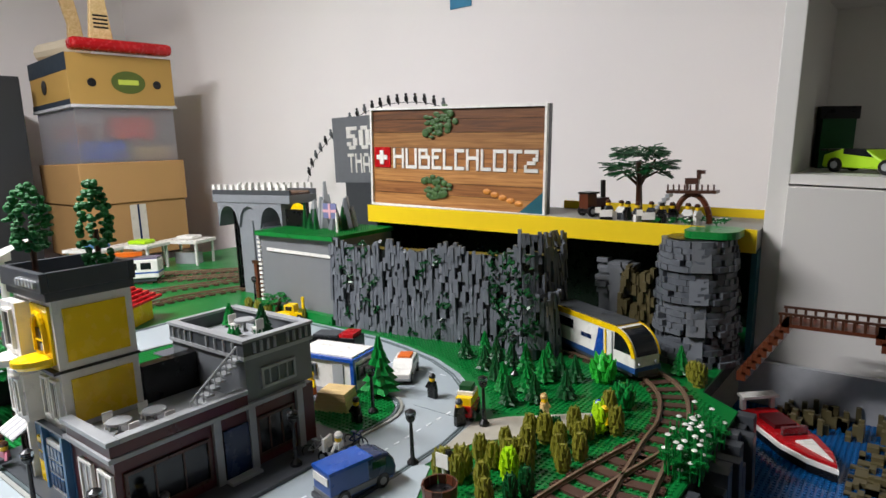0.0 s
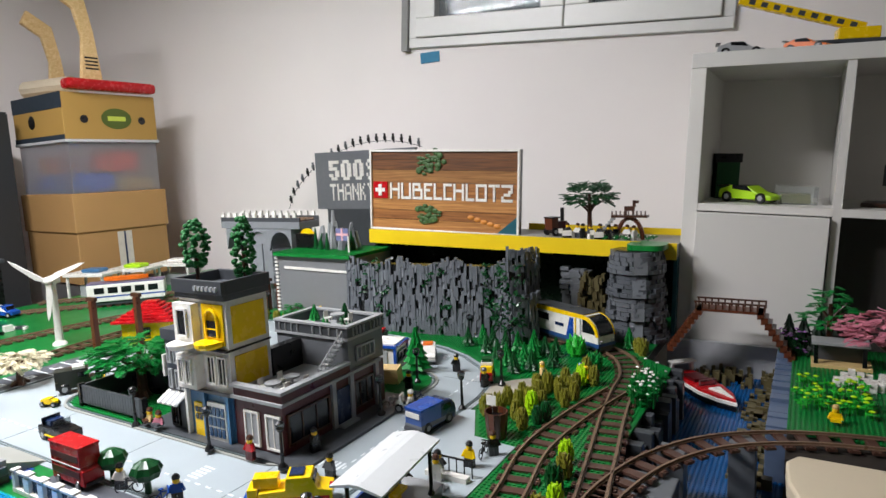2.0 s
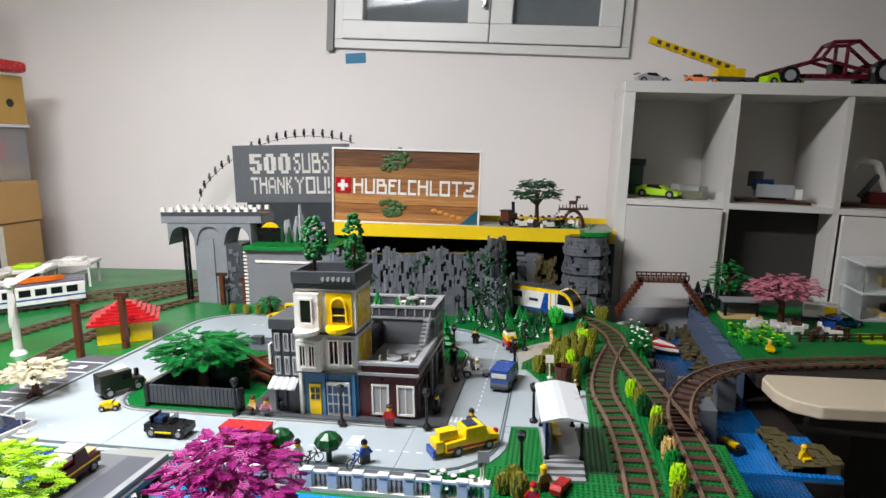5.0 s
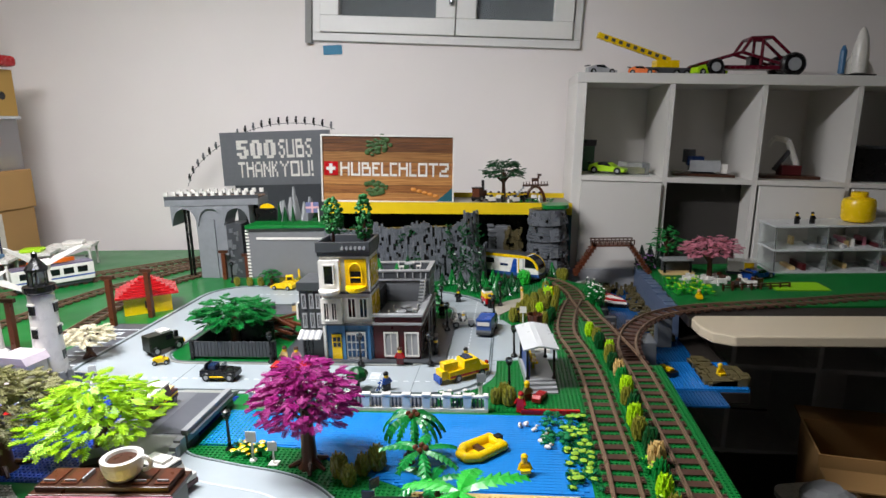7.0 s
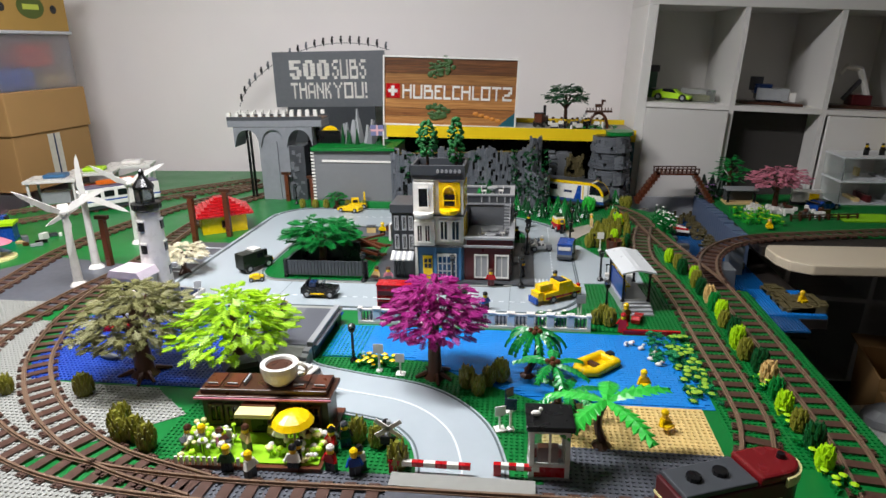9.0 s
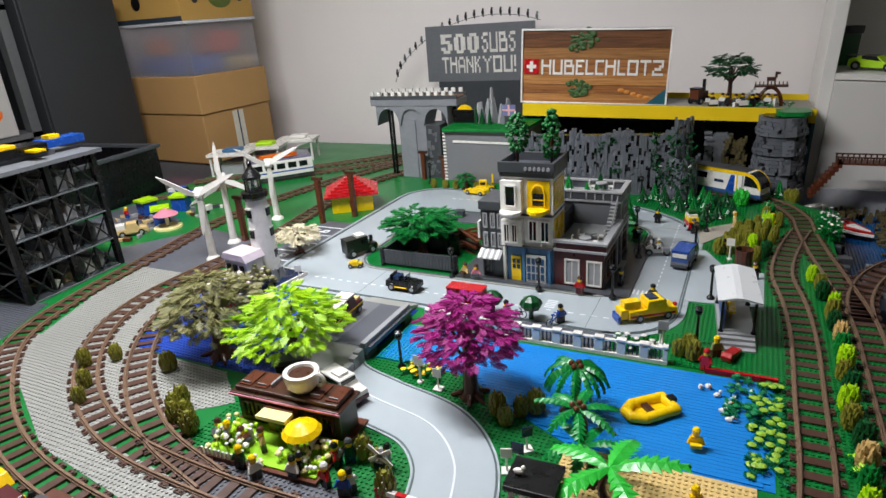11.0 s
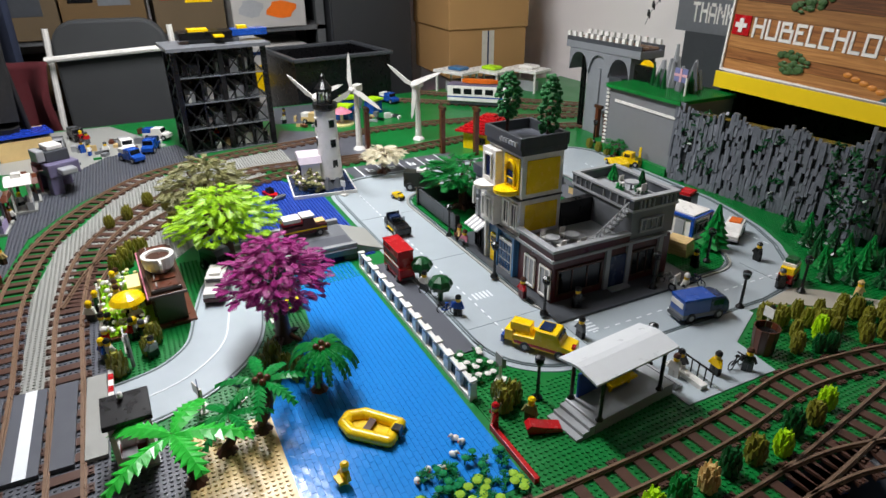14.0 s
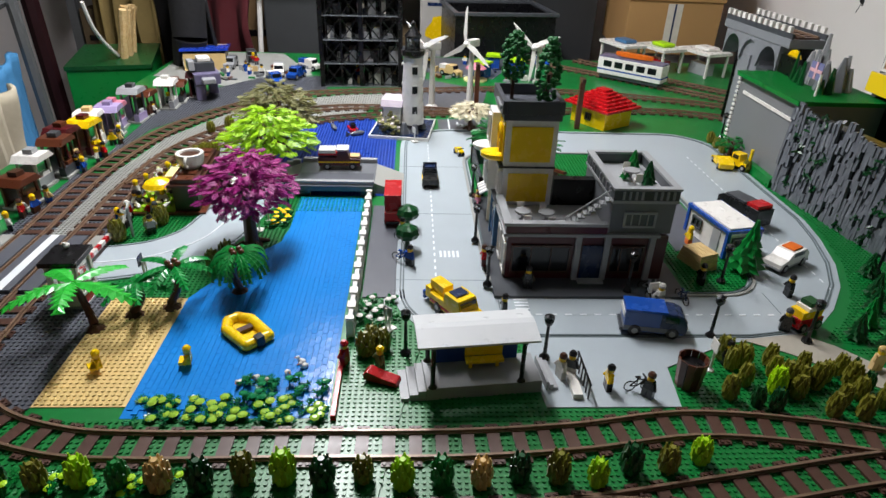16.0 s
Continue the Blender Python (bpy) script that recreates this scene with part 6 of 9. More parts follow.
vehicle("pickup_van", -0.020, 0.465, 0.0013, 80, "blue and grey toy van on the road", "van", mat("steel_blue_brick", "3a5a9c", 0.3),
        [(-0.045, 0.008), (0.045, 0.008), (0.045, 0.024), (0.034, 0.028), (0.028, 0.043), (-0.045, 0.043)], 0.038, 0.010, (-0.028, 0.028),
        (("side_band", MG, (-0.0455, -0.0196, 0.010, 0.030, 0.0196, 0.018)), ("roof", BL, (-0.046, -0.0195, 0.043, 0.016, 0.0195, 0.047)), ("bumper", DG, (-0.050, -0.018, 0.007, -0.045, 0.018, 0.013)), ("light_bar", WH, (-0.047, -0.016, 0.030, -0.0455, 0.016, 0.040))))
van = bpy.data.objects["pickup_van"]
part("cab", prism(bmesh.new(), [(0.006, 0.009), (0.048, 0.009), (0.050, 0.020), (0.047, 0.032), (0.040, 0.040), (0.030, 0.044), (0.006, 0.0445)], 0.0388), DB, van, "dark blue rounded cab", bevel=0.003)
part("windscreen", prism(bmesh.new(), [(0.0478, 0.030), (0.0485, 0.0305), (0.0415, 0.0398), (0.0405, 0.0393)], 0.031), DARKP, van)
for s_ in (-1, 1):
    part("side_window", bx(0.014, s_ * 0.0194 - 0.0004, 0.029, 0.034, s_ * 0.0194 + 0.0004, 0.039), DARKP, van)
    part("headlight", ball(bmesh.new(), (0.0495, s_ * 0.013, 0.018), 0.003), WH, van)
vehicle("open_jeep", -0.60, 0.135, 0.0013, 0, "black open toy jeep with cream wheels", "car", BK,
        [(-0.042, 0.010), (0.042, 0.010), (0.042, 0.023), (0.012, 0.026), (-0.040, 0.026)], 0.034, 0.010, (-0.026, 0.028),
        (("windscreen", SMOKE, (0.008, -0.015, 0.026, 0.010, 0.015, 0.038)), ("seat", DB, (-0.022, -0.012, 0.026, -0.006, 0.012, 0.036)), ("roll_bar", BK, (-0.028, -0.016, 0.026, -0.025, 0.016, 0.040)), ("side_step", YE, (-0.018, -0.019, 0.010, 0.014, 0.019, 0.013))))
vehicle("steam_truck", -0.83, 0.30, 0.0013, 60, "dark green and black old toy truck on the curve", "truck", mat("olive_black_brick", "20241c", 0.3),
        [(-0.045, 0.012), (0.045, 0.012), (0.045, 0.028), (0.020, 0.030), (0.020, 0.052), (-0.045, 0.052)], 0.036, 0.012, (-0.028, 0.030),
        (("window", DARKP, (-0.002, -0.0186, 0.034, 0.016, 0.0186, 0.046)), ("roof", WH, (-0.010, -0.015, 0.052, 0.014, 0.015, 0.058)), ("chimney", BK, (0.032, -0.004, 0.030, 0.040, 0.004, 0.046)), ("lamp", YE, (0.045, -0.014, 0.014, 0.050, 0.014, 0.022))))
vehicle("motor_trike", -0.790, 0.215, 0.0013, 20, "small yellow toy motor trike at the kerb", "motorbike", YE,
        [(-0.016, 0.006), (0.018, 0.006), (0.018, 0.014), (0.0, 0.020), (-0.016, 0.016)], 0.014, 0.006, (-0.012, 0.014), (("handlebar", BK, (0.008, -0.010, 0.018, 0.010, 0.010, 0.020)),))
vehicle("fire_engine", -0.622, -0.075, 0.0262, 92, "old red and white toy fire engine on the bridge", "truck", DR,
        [(-0.048, 0.010), (0.048, 0.010), (0.048, 0.026), (0.024, 0.028), (0.018, 0.046), (-0.004, 0.046), (-0.006, 0.030), (-0.048, 0.030)], 0.034, 0.009, (-0.028, 0.030),
        (("ladder", RD, (-0.048, -0.014, 0.034, 0.0, 0.014, 0.040)), ("hose_bed", WH, (-0.046, -0.016, 0.040, -0.008, 0.016, 0.048)), ("cab_roof", WH, (-0.006, -0.0165, 0.046, 0.022, 0.0165, 0.050)), ("bonnet", TAN, (0.024, -0.012, 0.028, 0.046, 0.012, 0.032)), ("stripe", YE, (-0.048, -0.0176, 0.018, 0.046, 0.0176, 0.021))))
vehicle("white_estate_car", -0.487, -0.280, 0.0033, -18, "white and brown old toy estate car on the road", "car", WH,
        [(-0.045, 0.016), (0.045, 0.016), (0.045, 0.025), (0.022, 0.028), (0.014, 0.042), (-0.042, 0.042), (-0.045, 0.028)], 0.034, 0.008, (-0.028, 0.028),
        (("lower_body", DR, (-0.046, -0.0176, 0.008, 0.046, 0.0176, 0.0162)), ("side_window", DARKP, (-0.038, -0.0176, 0.029, 0.010, 0.0176, 0.039)), ("windscreen", DARKP, (0.015, -0.0145, 0.029, 0.0185, 0.0145, 0.040)), ("roof_sign", WH, (-0.018, -0.010, 0.042, 0.006, 0.010, 0.047))))
vehicle("white_sports_car", -0.225, 0.79, 0.0013, -60, "white toy rescue car with orange panel", "car", WH,
        [(-0.045, 0.008), (0.045, 0.008), (0.045, 0.020), (0.022, 0.024), (0.010, 0.036), (-0.030, 0.036), (-0.045, 0.024)], 0.036, 0.009, (-0.028, 0.028),
        (("roof_panel", ORG, (-0.026, -0.012, 0.036, 0.004, 0.012, 0.039)), ("window", DARKP, (-0.026, -0.0184, 0.026, 0.008, 0.0184, 0.034)), ("lower_body", LG, (-0.046, -0.0184, 0.008, 0.046, 0.0184, 0.012))))
vehicle("black_lorry", -0.42, 0.80, 0.0013, 200, "black toy lorry with a red spoiler on the rear road", "truck", BK,
        [(-0.055, 0.010), (0.055, 0.010), (0.055, 0.040), (0.044, 0.046), (-0.055, 0.046)], 0.044, 0.011, (-0.036, 0.036),
        (("spoiler", RD, (-0.050, -0.020, 0.046, -0.020, 0.020, 0.054)), ("window", DARKP, (0.040, -0.019, 0.028, 0.0556, 0.019, 0.040)), ("roof_rack", DG, (-0.015, -0.018, 0.046, 0.040, 0.018, 0.050))))
vehicle("yellow_car", -0.74, 0.90, 0.0013, 170, "yellow toy sports car on the rear road", "car", YE,
        [(-0.042, 0.006), (0.042, 0.006), (0.042, 0.014), (0.020, 0.018), (0.004, 0.026), (-0.024, 0.026), (-0.042, 0.018)], 0.036, 0.008, (-0.026, 0.026),
        (("windscreen", DARKP, (-0.016, -0.014, 0.020, 0.012, 0.014, 0.0255)),))
vehicle("yellow_digger", -0.72, 0.94, 0.0013, 20, "yellow toy digger on the rear road", "digger", YE,
        [(-0.024, 0.008), (0.026, 0.008), (0.026, 0.022), (0.004, 0.022), (0.002, 0.040), (-0.024, 0.040)], 0.026, 0.009, (-0.016, 0.018), (("boom", YE, (0.020, -0.003, 0.022, 0.026, 0.003, 0.060)), ("window", DARKP, (-0.020, -0.0136, 0.026, -0.002, 0.0136, 0.036))))
mb = vehicle("police_motorbike", -0.085, 0.50, 0.0013, 195, "white toy police motorbike with rider", "motorbike", WH,
             [(-0.024, 0.008), (0.024, 0.008), (0.030, 0.020), (0.018, 0.028), (0.010, 0.020), (-0.024, 0.022)], 0.010, 0.009, (-0.020, 0.022), (("shield", WH, (0.016, -0.010, 0.018, 0.020, 0.010, 0.036)), ("pannier", LG, (-0.026, -0.011, 0.012, -0.010, 0.011, 0.022))))
figure(-0.085, 0.50, 0.012, 285, WH, BK, WH, True, "toy motorbike rider with white helmet")
vehicle("flower_cart", -0.03, 0.715, 0.0013, 110, "red toy fire cart with yellow load and green top", "cart", RD,
        [(-0.026, 0.008), (0.026, 0.008), (0.026, 0.022), (-0.026, 0.026)], 0.026, 0.009, (-0.016, 0.016), (("load", YE, (-0.024, -0.012, 0.024, 0.020, 0.012, 0.038)), ("load", WH, (-0.014, -0.0125, 0.038, 0.014, 0.0125, 0.044)), ("top", DGN, (-0.010, -0.010, 0.044, 0.010, 0.010, 0.052))))


def bicycle(x, y, rz, k, label):
    t = thing("bicycle", (x, y, 0.0022), label, "bicycle", rz)
    for dx in (-0.012, 0.012):
        bm = bmesh.new()
        for i in range(12):
            a, b = 6.28 * i / 12, 6.28 * (i + 1) / 12
            tube(bm, (dx + 0.008 * math.cos(a), 0, 0.0085 + 0.008 * math.sin(a)), (dx + 0.008 * math.cos(b), 0, 0.0085 + 0.008 * math.sin(b)), 0.0009, 5)
        part("wheel", bm, BK, t)
    bm = bmesh.new()
    for a, b in (((-0.012, 0, 0.0085), (-0.002, 0, 0.019)), ((-0.002, 0, 0.019), (0.009, 0, 0.018)), ((-0.002, 0, 0.008), (0.009, 0, 0.018)), ((0.012, 0, 0.0085), (0.008, 0, 0.023)), ((-0.012, 0, 0.0085), (-0.002, 0, 0.008)), ((-0.002, 0, 0.008), (-0.003, 0, 0.022))):
        tube(bm, a, b, 0.001, 5)
    box(bm, 0.006, -0.006, 0.0225, 0.008, 0.006, 0.024)
    box(bm, -0.006, -0.002, 0.022, 0.001, 0.002, 0.0235)
    part("frame", bm, k, t)


bicycle(0.118, 0.40, 95, BK, "black toy bicycle on the plaza")
bicycle(-0.30, 0.072, 40, DG, "dark toy bicycle on the roadside")
bicycle(-0.225, 0.075, 60, BL, "blue toy bicycle at the kerb")
bicycle(-0.10, 0.545, 10, DB, "dark blue toy bicycle by the shop")
bicycle(-0.13, 0.50, 60, LG, "grey toy bicycle by the shop")

hand = thing("handrail", (0.105, 0.322, 0.002), "black handrail on a green ramp beside the platform", "rail")
part("ramp", bx(-0.04, -0.014, 0, 0.03, -0.001, 0.008), WH, hand)
bm = bmesh.new()
for i in range(6):
    tube(bm, (-0.035 + i * 0.013, 0.006, 0), (-0.035 + i * 0.013, 0.006, 0.026), 0.0012, 6)
tube(bm, (-0.038, 0.006, 0.026), (0.033, 0.006, 0.026), 0.0016, 6)
part("railing", bm, BK, hand)
kb = thing("brown_bin", (0.105, 0.475, 0.001), "open reddish brown barrel-shaped slatted bin", "bin")
part("base", lathe(bmesh.new(), [(0.0145, 0), (0.0145, 0.003)], n=12), RBR, kb)
for k in range(12):
    bm = bmesh.new()
    vs = [bm.verts.new(q) for q in ((0.0145, -0.0036, 0.0), (0.0165, -0.0040, 0.0), (0.0165, 0.0040, 0.0), (0.0145, 0.0036, 0.0), (0.0180, -0.0044, 0.046), (0.0200, -0.0049, 0.046), (0.0200, 0.0049, 0.046), (0.0180, 0.0044, 0.046))]
    for f in ((3, 2, 1, 0), (4, 5, 6, 7), (0, 1, 5, 4), (1, 2, 6, 5), (2, 3, 7, 6), (3, 0, 4, 7)):
        bm.faces.new([vs[i] for i in f])
    part("slat", bm, RBR if k % 2 else BR, kb).rotation_euler.z = 6.2832 * k / 12
part("content", lathe(bmesh.new(), [(0.014, 0.003), (0.017, 0.036)], n=12), BK, kb)
solid("red_go_kart", prism(bmesh.new(), [(-0.024, 0.003), (0.024, 0.003), (0.022, 0.010), (0.0, 0.013), (-0.02, 0.018), (-0.026, 0.012)], 0.018), RD, "red toy sledge on the green corner", "sledge", at=(0.10, 0.055, 0.0022), rz=70, bevel=0.001)

# ---- things on the pond ----
ra = thing("rubber_raft", (-0.006, -0.152, 0.001), "bright yellow toy dinghy on the pond", "boat", 223)
bm = bmesh.new()
ring = [(-0.034, -0.018), (0.020, -0.020), (0.038, -0.008), (0.038, 0.008), (0.020, 0.020), (-0.034, 0.018)]
for a, b in zip(ring, ring[1:] + ring[:1]):
    tube(bm, (*a, 0.009), (*b, 0.009), 0.0085, 10)
    ball(bm, (*b, 0.009), 0.0085, n=10)
part("hull", bm, YE, ra, smooth=True)
part("floor", poly(bmesh.new(), ring, 0.002, 0.006), YE, ra)
bm = bx(-0.002, -0.016, 0.006, 0.008, 0.016, 0.012)
part("seat", bm, BR, ra)
part("motor", bx(-0.044, -0.006, 0.004, -0.032, 0.006, 0.020), BK, ra)
random.seed(2)
for x, y in ((0.105, -0.135), (0.095, -0.115), (0.10, -0.10), (0.085, -0.075), (0.07, -0.055), (0.06, -0.06)):
    d = thing("white_duck", (x, y, 0.0015), "tiny white duck on the pond", "duck", random.uniform(0, 360), "white ducks")
    bm = ball(bmesh.new(), (0, 0, 0.004), 0.005, 1.3, 0.9, 0.8)
    ball(bm, (0.005, 0, 0.0095), 0.003)
    part("body", bm, WH, d, smooth=True)
    part("beak", cyl(bmesh.new(), 0, 0, 0, 0.003, 0.0012, 6, m=pose(0.007, 0, 0.0095, 0, 90), r2=0.0004), ORG, d)
for x, y, rz in ((-0.98, -0.13, 20), (-0.90, -0.20, -10), (-0.93, -0.06, 120)):
    bm = ball(bmesh.new(), (0, 0, 0.006), 0.010, 2.4, 0.7, 0.7)
    bm = poly(bm, [(-0.004, 0.0), (0.006, 0.0), (-0.004, 0.012)], -0.001, 0.001, m=pose(0, 0, 0.010, 90))
    poly(bm, [(-0.034, -0.008), (-0.020, 0.0), (-0.034, 0.010)], -0.001, 0.001, m=pose(0, 0, 0.006, 90))
    solid("grey_dolphin", bm, MG, "grey toy dolphin on the sea plate", "dolphin", at=(x, y, 0.0015), rz=rz, smooth=True, group="sea animals")
rbo = thing("red_rowing_boat", (-0.965, -0.075, 0.001), "small dark red boat on the sea plate", "boat", 20)
part("hull", poly(bmesh.new(), [(-0.028, -0.010), (0.014, -0.012), (0.030, 0), (0.014, 0.012), (-0.028, 0.010)], 0, 0.010), RD, rbo)
part("cargo", bx(-0.014, -0.007, 0.010, 0.006, 0.007, 0.022), BK, rbo)

# speedboat on the river
sb = thing("speedboat", (0.355, 1.07, -0.0945), "red, white and black toy speedboat on the river", "boat", -48, scale=1.15)
hull = [(-0.085, -0.026), (0.02, -0.028), (0.065, -0.018), (0.098, 0), (0.065, 0.018), (0.02, 0.028), (-0.085, 0.026)]
part("hull", poly(bmesh.new(), hull, 0, 0.012), BK, sb, bevel=0.002)
part("side_band", poly(bmesh.new(), [(x * 1.02, y * 1.06) for x, y in hull], 0.012, 0.019), WH, sb, "white band", bevel=0.001)
part("deck", poly(bmesh.new(), [(x * 0.98, y * 0.98) for x, y in hull], 0.019, 0.0245), RD, sb, bevel=0.001)
part("foredeck", poly(bmesh.new(), [(0.03, -0.012), (0.088, 0), (0.03, 0.012)], 0.0245, 0.027), WH, sb)
part("windscreen", bx(0.006, -0.018, 0.0245, 0.012, 0.018, 0.036), SMOKE, sb)
part("seat", bx(-0.05, -0.016, 0.0245, -0.01, 0.016, 0.031), DR, sb)
bm = bx(-0.086, -0.026, 0.0245, -0.078, -0.020, 0.044)
box(bm, -0.086, 0.020, 0.0245, -0.078, 0.026, 0.044)
box(bm, -0.090, -0.028, 0.044, -0.070, 0.028, 0.048)
part("arch", bm, WH, sb)
# pale brown footbridge over the river
fb = thing("timber_bridge", (0, 0, 0), "reddish brown timber truss bridge over the river head", "bridge")
bm = bmesh.new()
box(bm, 0.33, 1.10, 0.098, 0.47, 1.15, 0.104)
part("deck", bm, RBR, fb)
bm = bmesh.new()
for y in (1.10, 1.148):
    box(bm, 0.325, y, 0.118, 0.475, y + 0.004, 0.122)
    for i in range(11):
        box(bm, 0.327 + i * 0.0144, y, 0.104, 0.331 + i * 0.0144, y + 0.004, 0.118)
part("railing", bm, BR, fb)
for s, x0, x1 in ((1, 0.335, 0.272), (-1, 0.465, 0.528)):
    for i in range(9):
        u = i / 8
        x = x0 + (x1 - x0) * u
        part("leg_step", bx(x - 0.007, 1.10, 0.088 - 0.095 * u, x + 0.007, 1.152, 0.104 - 0.095 * u), RBR, fb)
mbk = thing("jet_ski", (0.43, 0.42, -0.0945), "black and yellow toy jet ski on the water", "boat", 120)
part("hull", poly(bmesh.new(), [(-0.03, -0.012), (0.015, -0.012), (0.036, 0), (0.015, 0.012), (-0.03, 0.012)], 0, 0.016), BK, mbk)
part("stripe", bx(-0.02, -0.006, 0.016, 0.018, 0.006, 0.022), YE, mbk)
for x, y in ((0.375, 0.555), (0.47, 0.635)):
    solid("track_pier", bx(x - 0.02, y - 0.02, -0.0955, x + 0.02, y + 0.02, -0.0005), BANK, "grey pier under the branch track", "pier", bevel=0.001, group="track piers")

# ---- lighthouse, turbines, shed, cabin ----
lt = thing("lighthouse", (-0.985, 0.065, 0), "white brick lighthouse with black lantern on a blue plate", "lighthouse", -8)
part("sea_plate", bx(-0.09, -0.078, 0, 0.085, 0.082, 0.008), DB, lt, "dark blue base plate")
bm = bmesh.new()
for q in ((-0.094, -0.082, 0.089, -0.078), (-0.094, 0.082, 0.089, 0.086), (-0.094, -0.078, -0.09, 0.082), (0.085, -0.078, 0.089, 0.082)):
    box(bm, q[0], q[1], 0, q[2], q[3], 0.010)
part("edging", bm, WH, lt)
random.seed(41)
bm = bmesh.new()
for i in range(36):
    a, r = random.uniform(0, 6.28), random.uniform(0.01, 0.062)
    cyl(bm, r * math.cos(a), r * math.sin(a), 0.008, 0.012 + random.uniform(0.01, 0.03), random.uniform(0.008, 0.016), 5, r2=0.006)
part("rock", bm, MG, lt)
bm, bm_b = bmesh.new(), bmesh.new()
for i in range(130):
    a, r = random.uniform(2.6, 6.2), random.uniform(0.045, 0.078)
    q = (r * math.cos(a), r * math.sin(a) + 0.005, random.uniform(0.010, 0.115 - r))
    ball(bm if i % 4 else bm_b, q, random.uniform(0.004, 0.008), 1, 1, 0.7, 6)
part("shrub", bm, SGN, lt, "sand green shrubs on the rocks")
part("blossom", bm_b, mat("pale_pink_blossom", "e6d6d8", 0.45), lt)
part("house", bx(-0.045, -0.050, 0.03, 0.035, 0.0, 0.078), WH, lt, "white keeper's house", bevel=0.001)
part("house_roof", prism(bmesh.new(), [(-0.05, 0.078), (0.04, 0.078), (0.03, 0.094), (-0.04, 0.094)], 0.06), mat("pale_lilac_tile", "cbbfc8", 0.35), lt).location.y = -0.025
for x in (-0.036, -0.012, 0.012):
    window_part(lt, x, 0.044, x + 0.013, 0.066, -0.050, BK, DARKP, 0)
part("tower", lathe(bmesh.new(), [(0.033, 0.03), (0.030, 0.10), (0.0275, 0.165), (0.0255, 0.212)], 0.012, 0.03, 16), WH, lt, smooth=True)
for z in (0.11, 0.16, 0.205):
    part("band", lathe(bmesh.new(), [(0.0335 - 0.035 * z, z), (0.0335 - 0.035 * z, z + 0.004)], 0.012, 0.03, 16), WH, lt)
for z in (0.062, 0.118, 0.170):
    for a in (-90, 20):
        tw = part("tower_window", bx(0.0245, -0.007, z, 0.0325 - 0.02 * z, 0.007, z + 0.020), BK, lt)
        tw.matrix_basis = pose(0.012, 0.03, 0, 0, 0, a)
        part("window_hood", bx(0.0235, -0.009, z + 0.020, 0.0300, 0.009, z + 0.024), WH, tw)
q = random.Random(19)
for z in range(9):
    for a in range(0, 360, 30):
        if q.random() < 0.22:
            part("proud_brick", bx(0.024, -0.0045, 0.04 + z * 0.0185, 0.0286 - z * 0.0003, 0.0045, 0.048 + z * 0.0185), WH, lt).matrix_basis = pose(0.012, 0.03, 0, 0, 0, a + 15 * (z % 2))
part("gallery", lathe(bmesh.new(), [(0.026, 0.212), (0.032, 0.218), (0.032, 0.230), (0.028, 0.230)], 0.012, 0.03, 14), BK, lt)
part("lantern", lathe(bmesh.new(), [(0.019, 0.230), (0.019, 0.262)], 0.012, 0.03, 10), SMOKE, lt)
bm = lathe(bmesh.new(), [(0.022, 0.262), (0.023, 0.268), (0.010, 0.284), (0.006, 0.290), (0.006, 0.300), (0.001, 0.305)], 0.012, 0.03, 12)
for i in range(5):
    a = 6.28 * i / 5
    cyl(bm, 0.012 + 0.0195 * math.cos(a), 0.03 + 0.0195 * math.sin(a), 0.230, 0.262, 0.0016, 5)
part("lantern_roof", bm, BK, lt)


def turbine(x, y, h, rz, spin, label):
    t = thing("wind_turbine", (x, y, 0), label, "wind turbine", rz, "wind turbines")
    part("mast", lathe(bmesh.new(), [(0.020, 0), (0.018, 0.006), (0.011, 0.012), (0.0085, h * 0.6), (0.0075, h)], n=12), WH, t, smooth=True)
    part("nacelle", bx(-0.012, -0.024, h - 0.004, 0.012, 0.024, h + 0.018), WH, t, bevel=0.002)
    hub = part("hub", lathe(bmesh.new(), [(0.010, 0), (0.010, 0.008), (0.004, 0.014)], n=10, m=pose(0, -0.024, h + 0.007, 90)), WH, t)
    for i in range(3):
        bm = bmesh.new()
        m = pose(0, -0.031, h + 0.007) @ Matrix.Rotation(radians(spin + 120 * i), 4, "Y")
        poly(bm, [(0.0, 0.004), (0.030, 0.013), (0.095, 0.007), (0.112, 0.001), (0.095, -0.002), (0.0, -0.004)], -0.0014, 0.0014, m=m @ pose(0, 0, 0, 78))
        part("blade", bm, WH, hub)


turbine(-1.225, 0.155, 0.185, 40, 95, "white toy wind turbine with three blades")
turbine(-1.266, 0.280, 0.190, 45, 30, "white toy wind turbine behind the lighthouse")
turbine(-1.284, 0.50, 0.180, 40, 95, "white toy wind turbine beside the track")

sd = thing("yellow_shed", (-1.098, 0.672, 0), "yellow brick shed with red pyramid roof", "shed", 33, "", 0.9)
part("wall", bx(-0.075, -0.065, 0, 0.075, 0.065, 0.062), YE, sd, bevel=0.001)
window_part(sd, -0.01, 0.02, 0.015, 0.045, -0.065, BR, DARKP, 1)
bm = bmesh.new()
for i in range(7):
    u = i / 7
    box(bm, -0.088 * (1 - u) - 0.01, -0.078 * (1 - u) - 0.006, 0.062 + i * 0.0080, 0.088 * (1 - u) + 0.01, 0.078 * (1 - u) + 0.006, 0.0699 + i * 0.0080)
part("roof", bm, RD, sd, "stepped red roof", bevel=0.001)
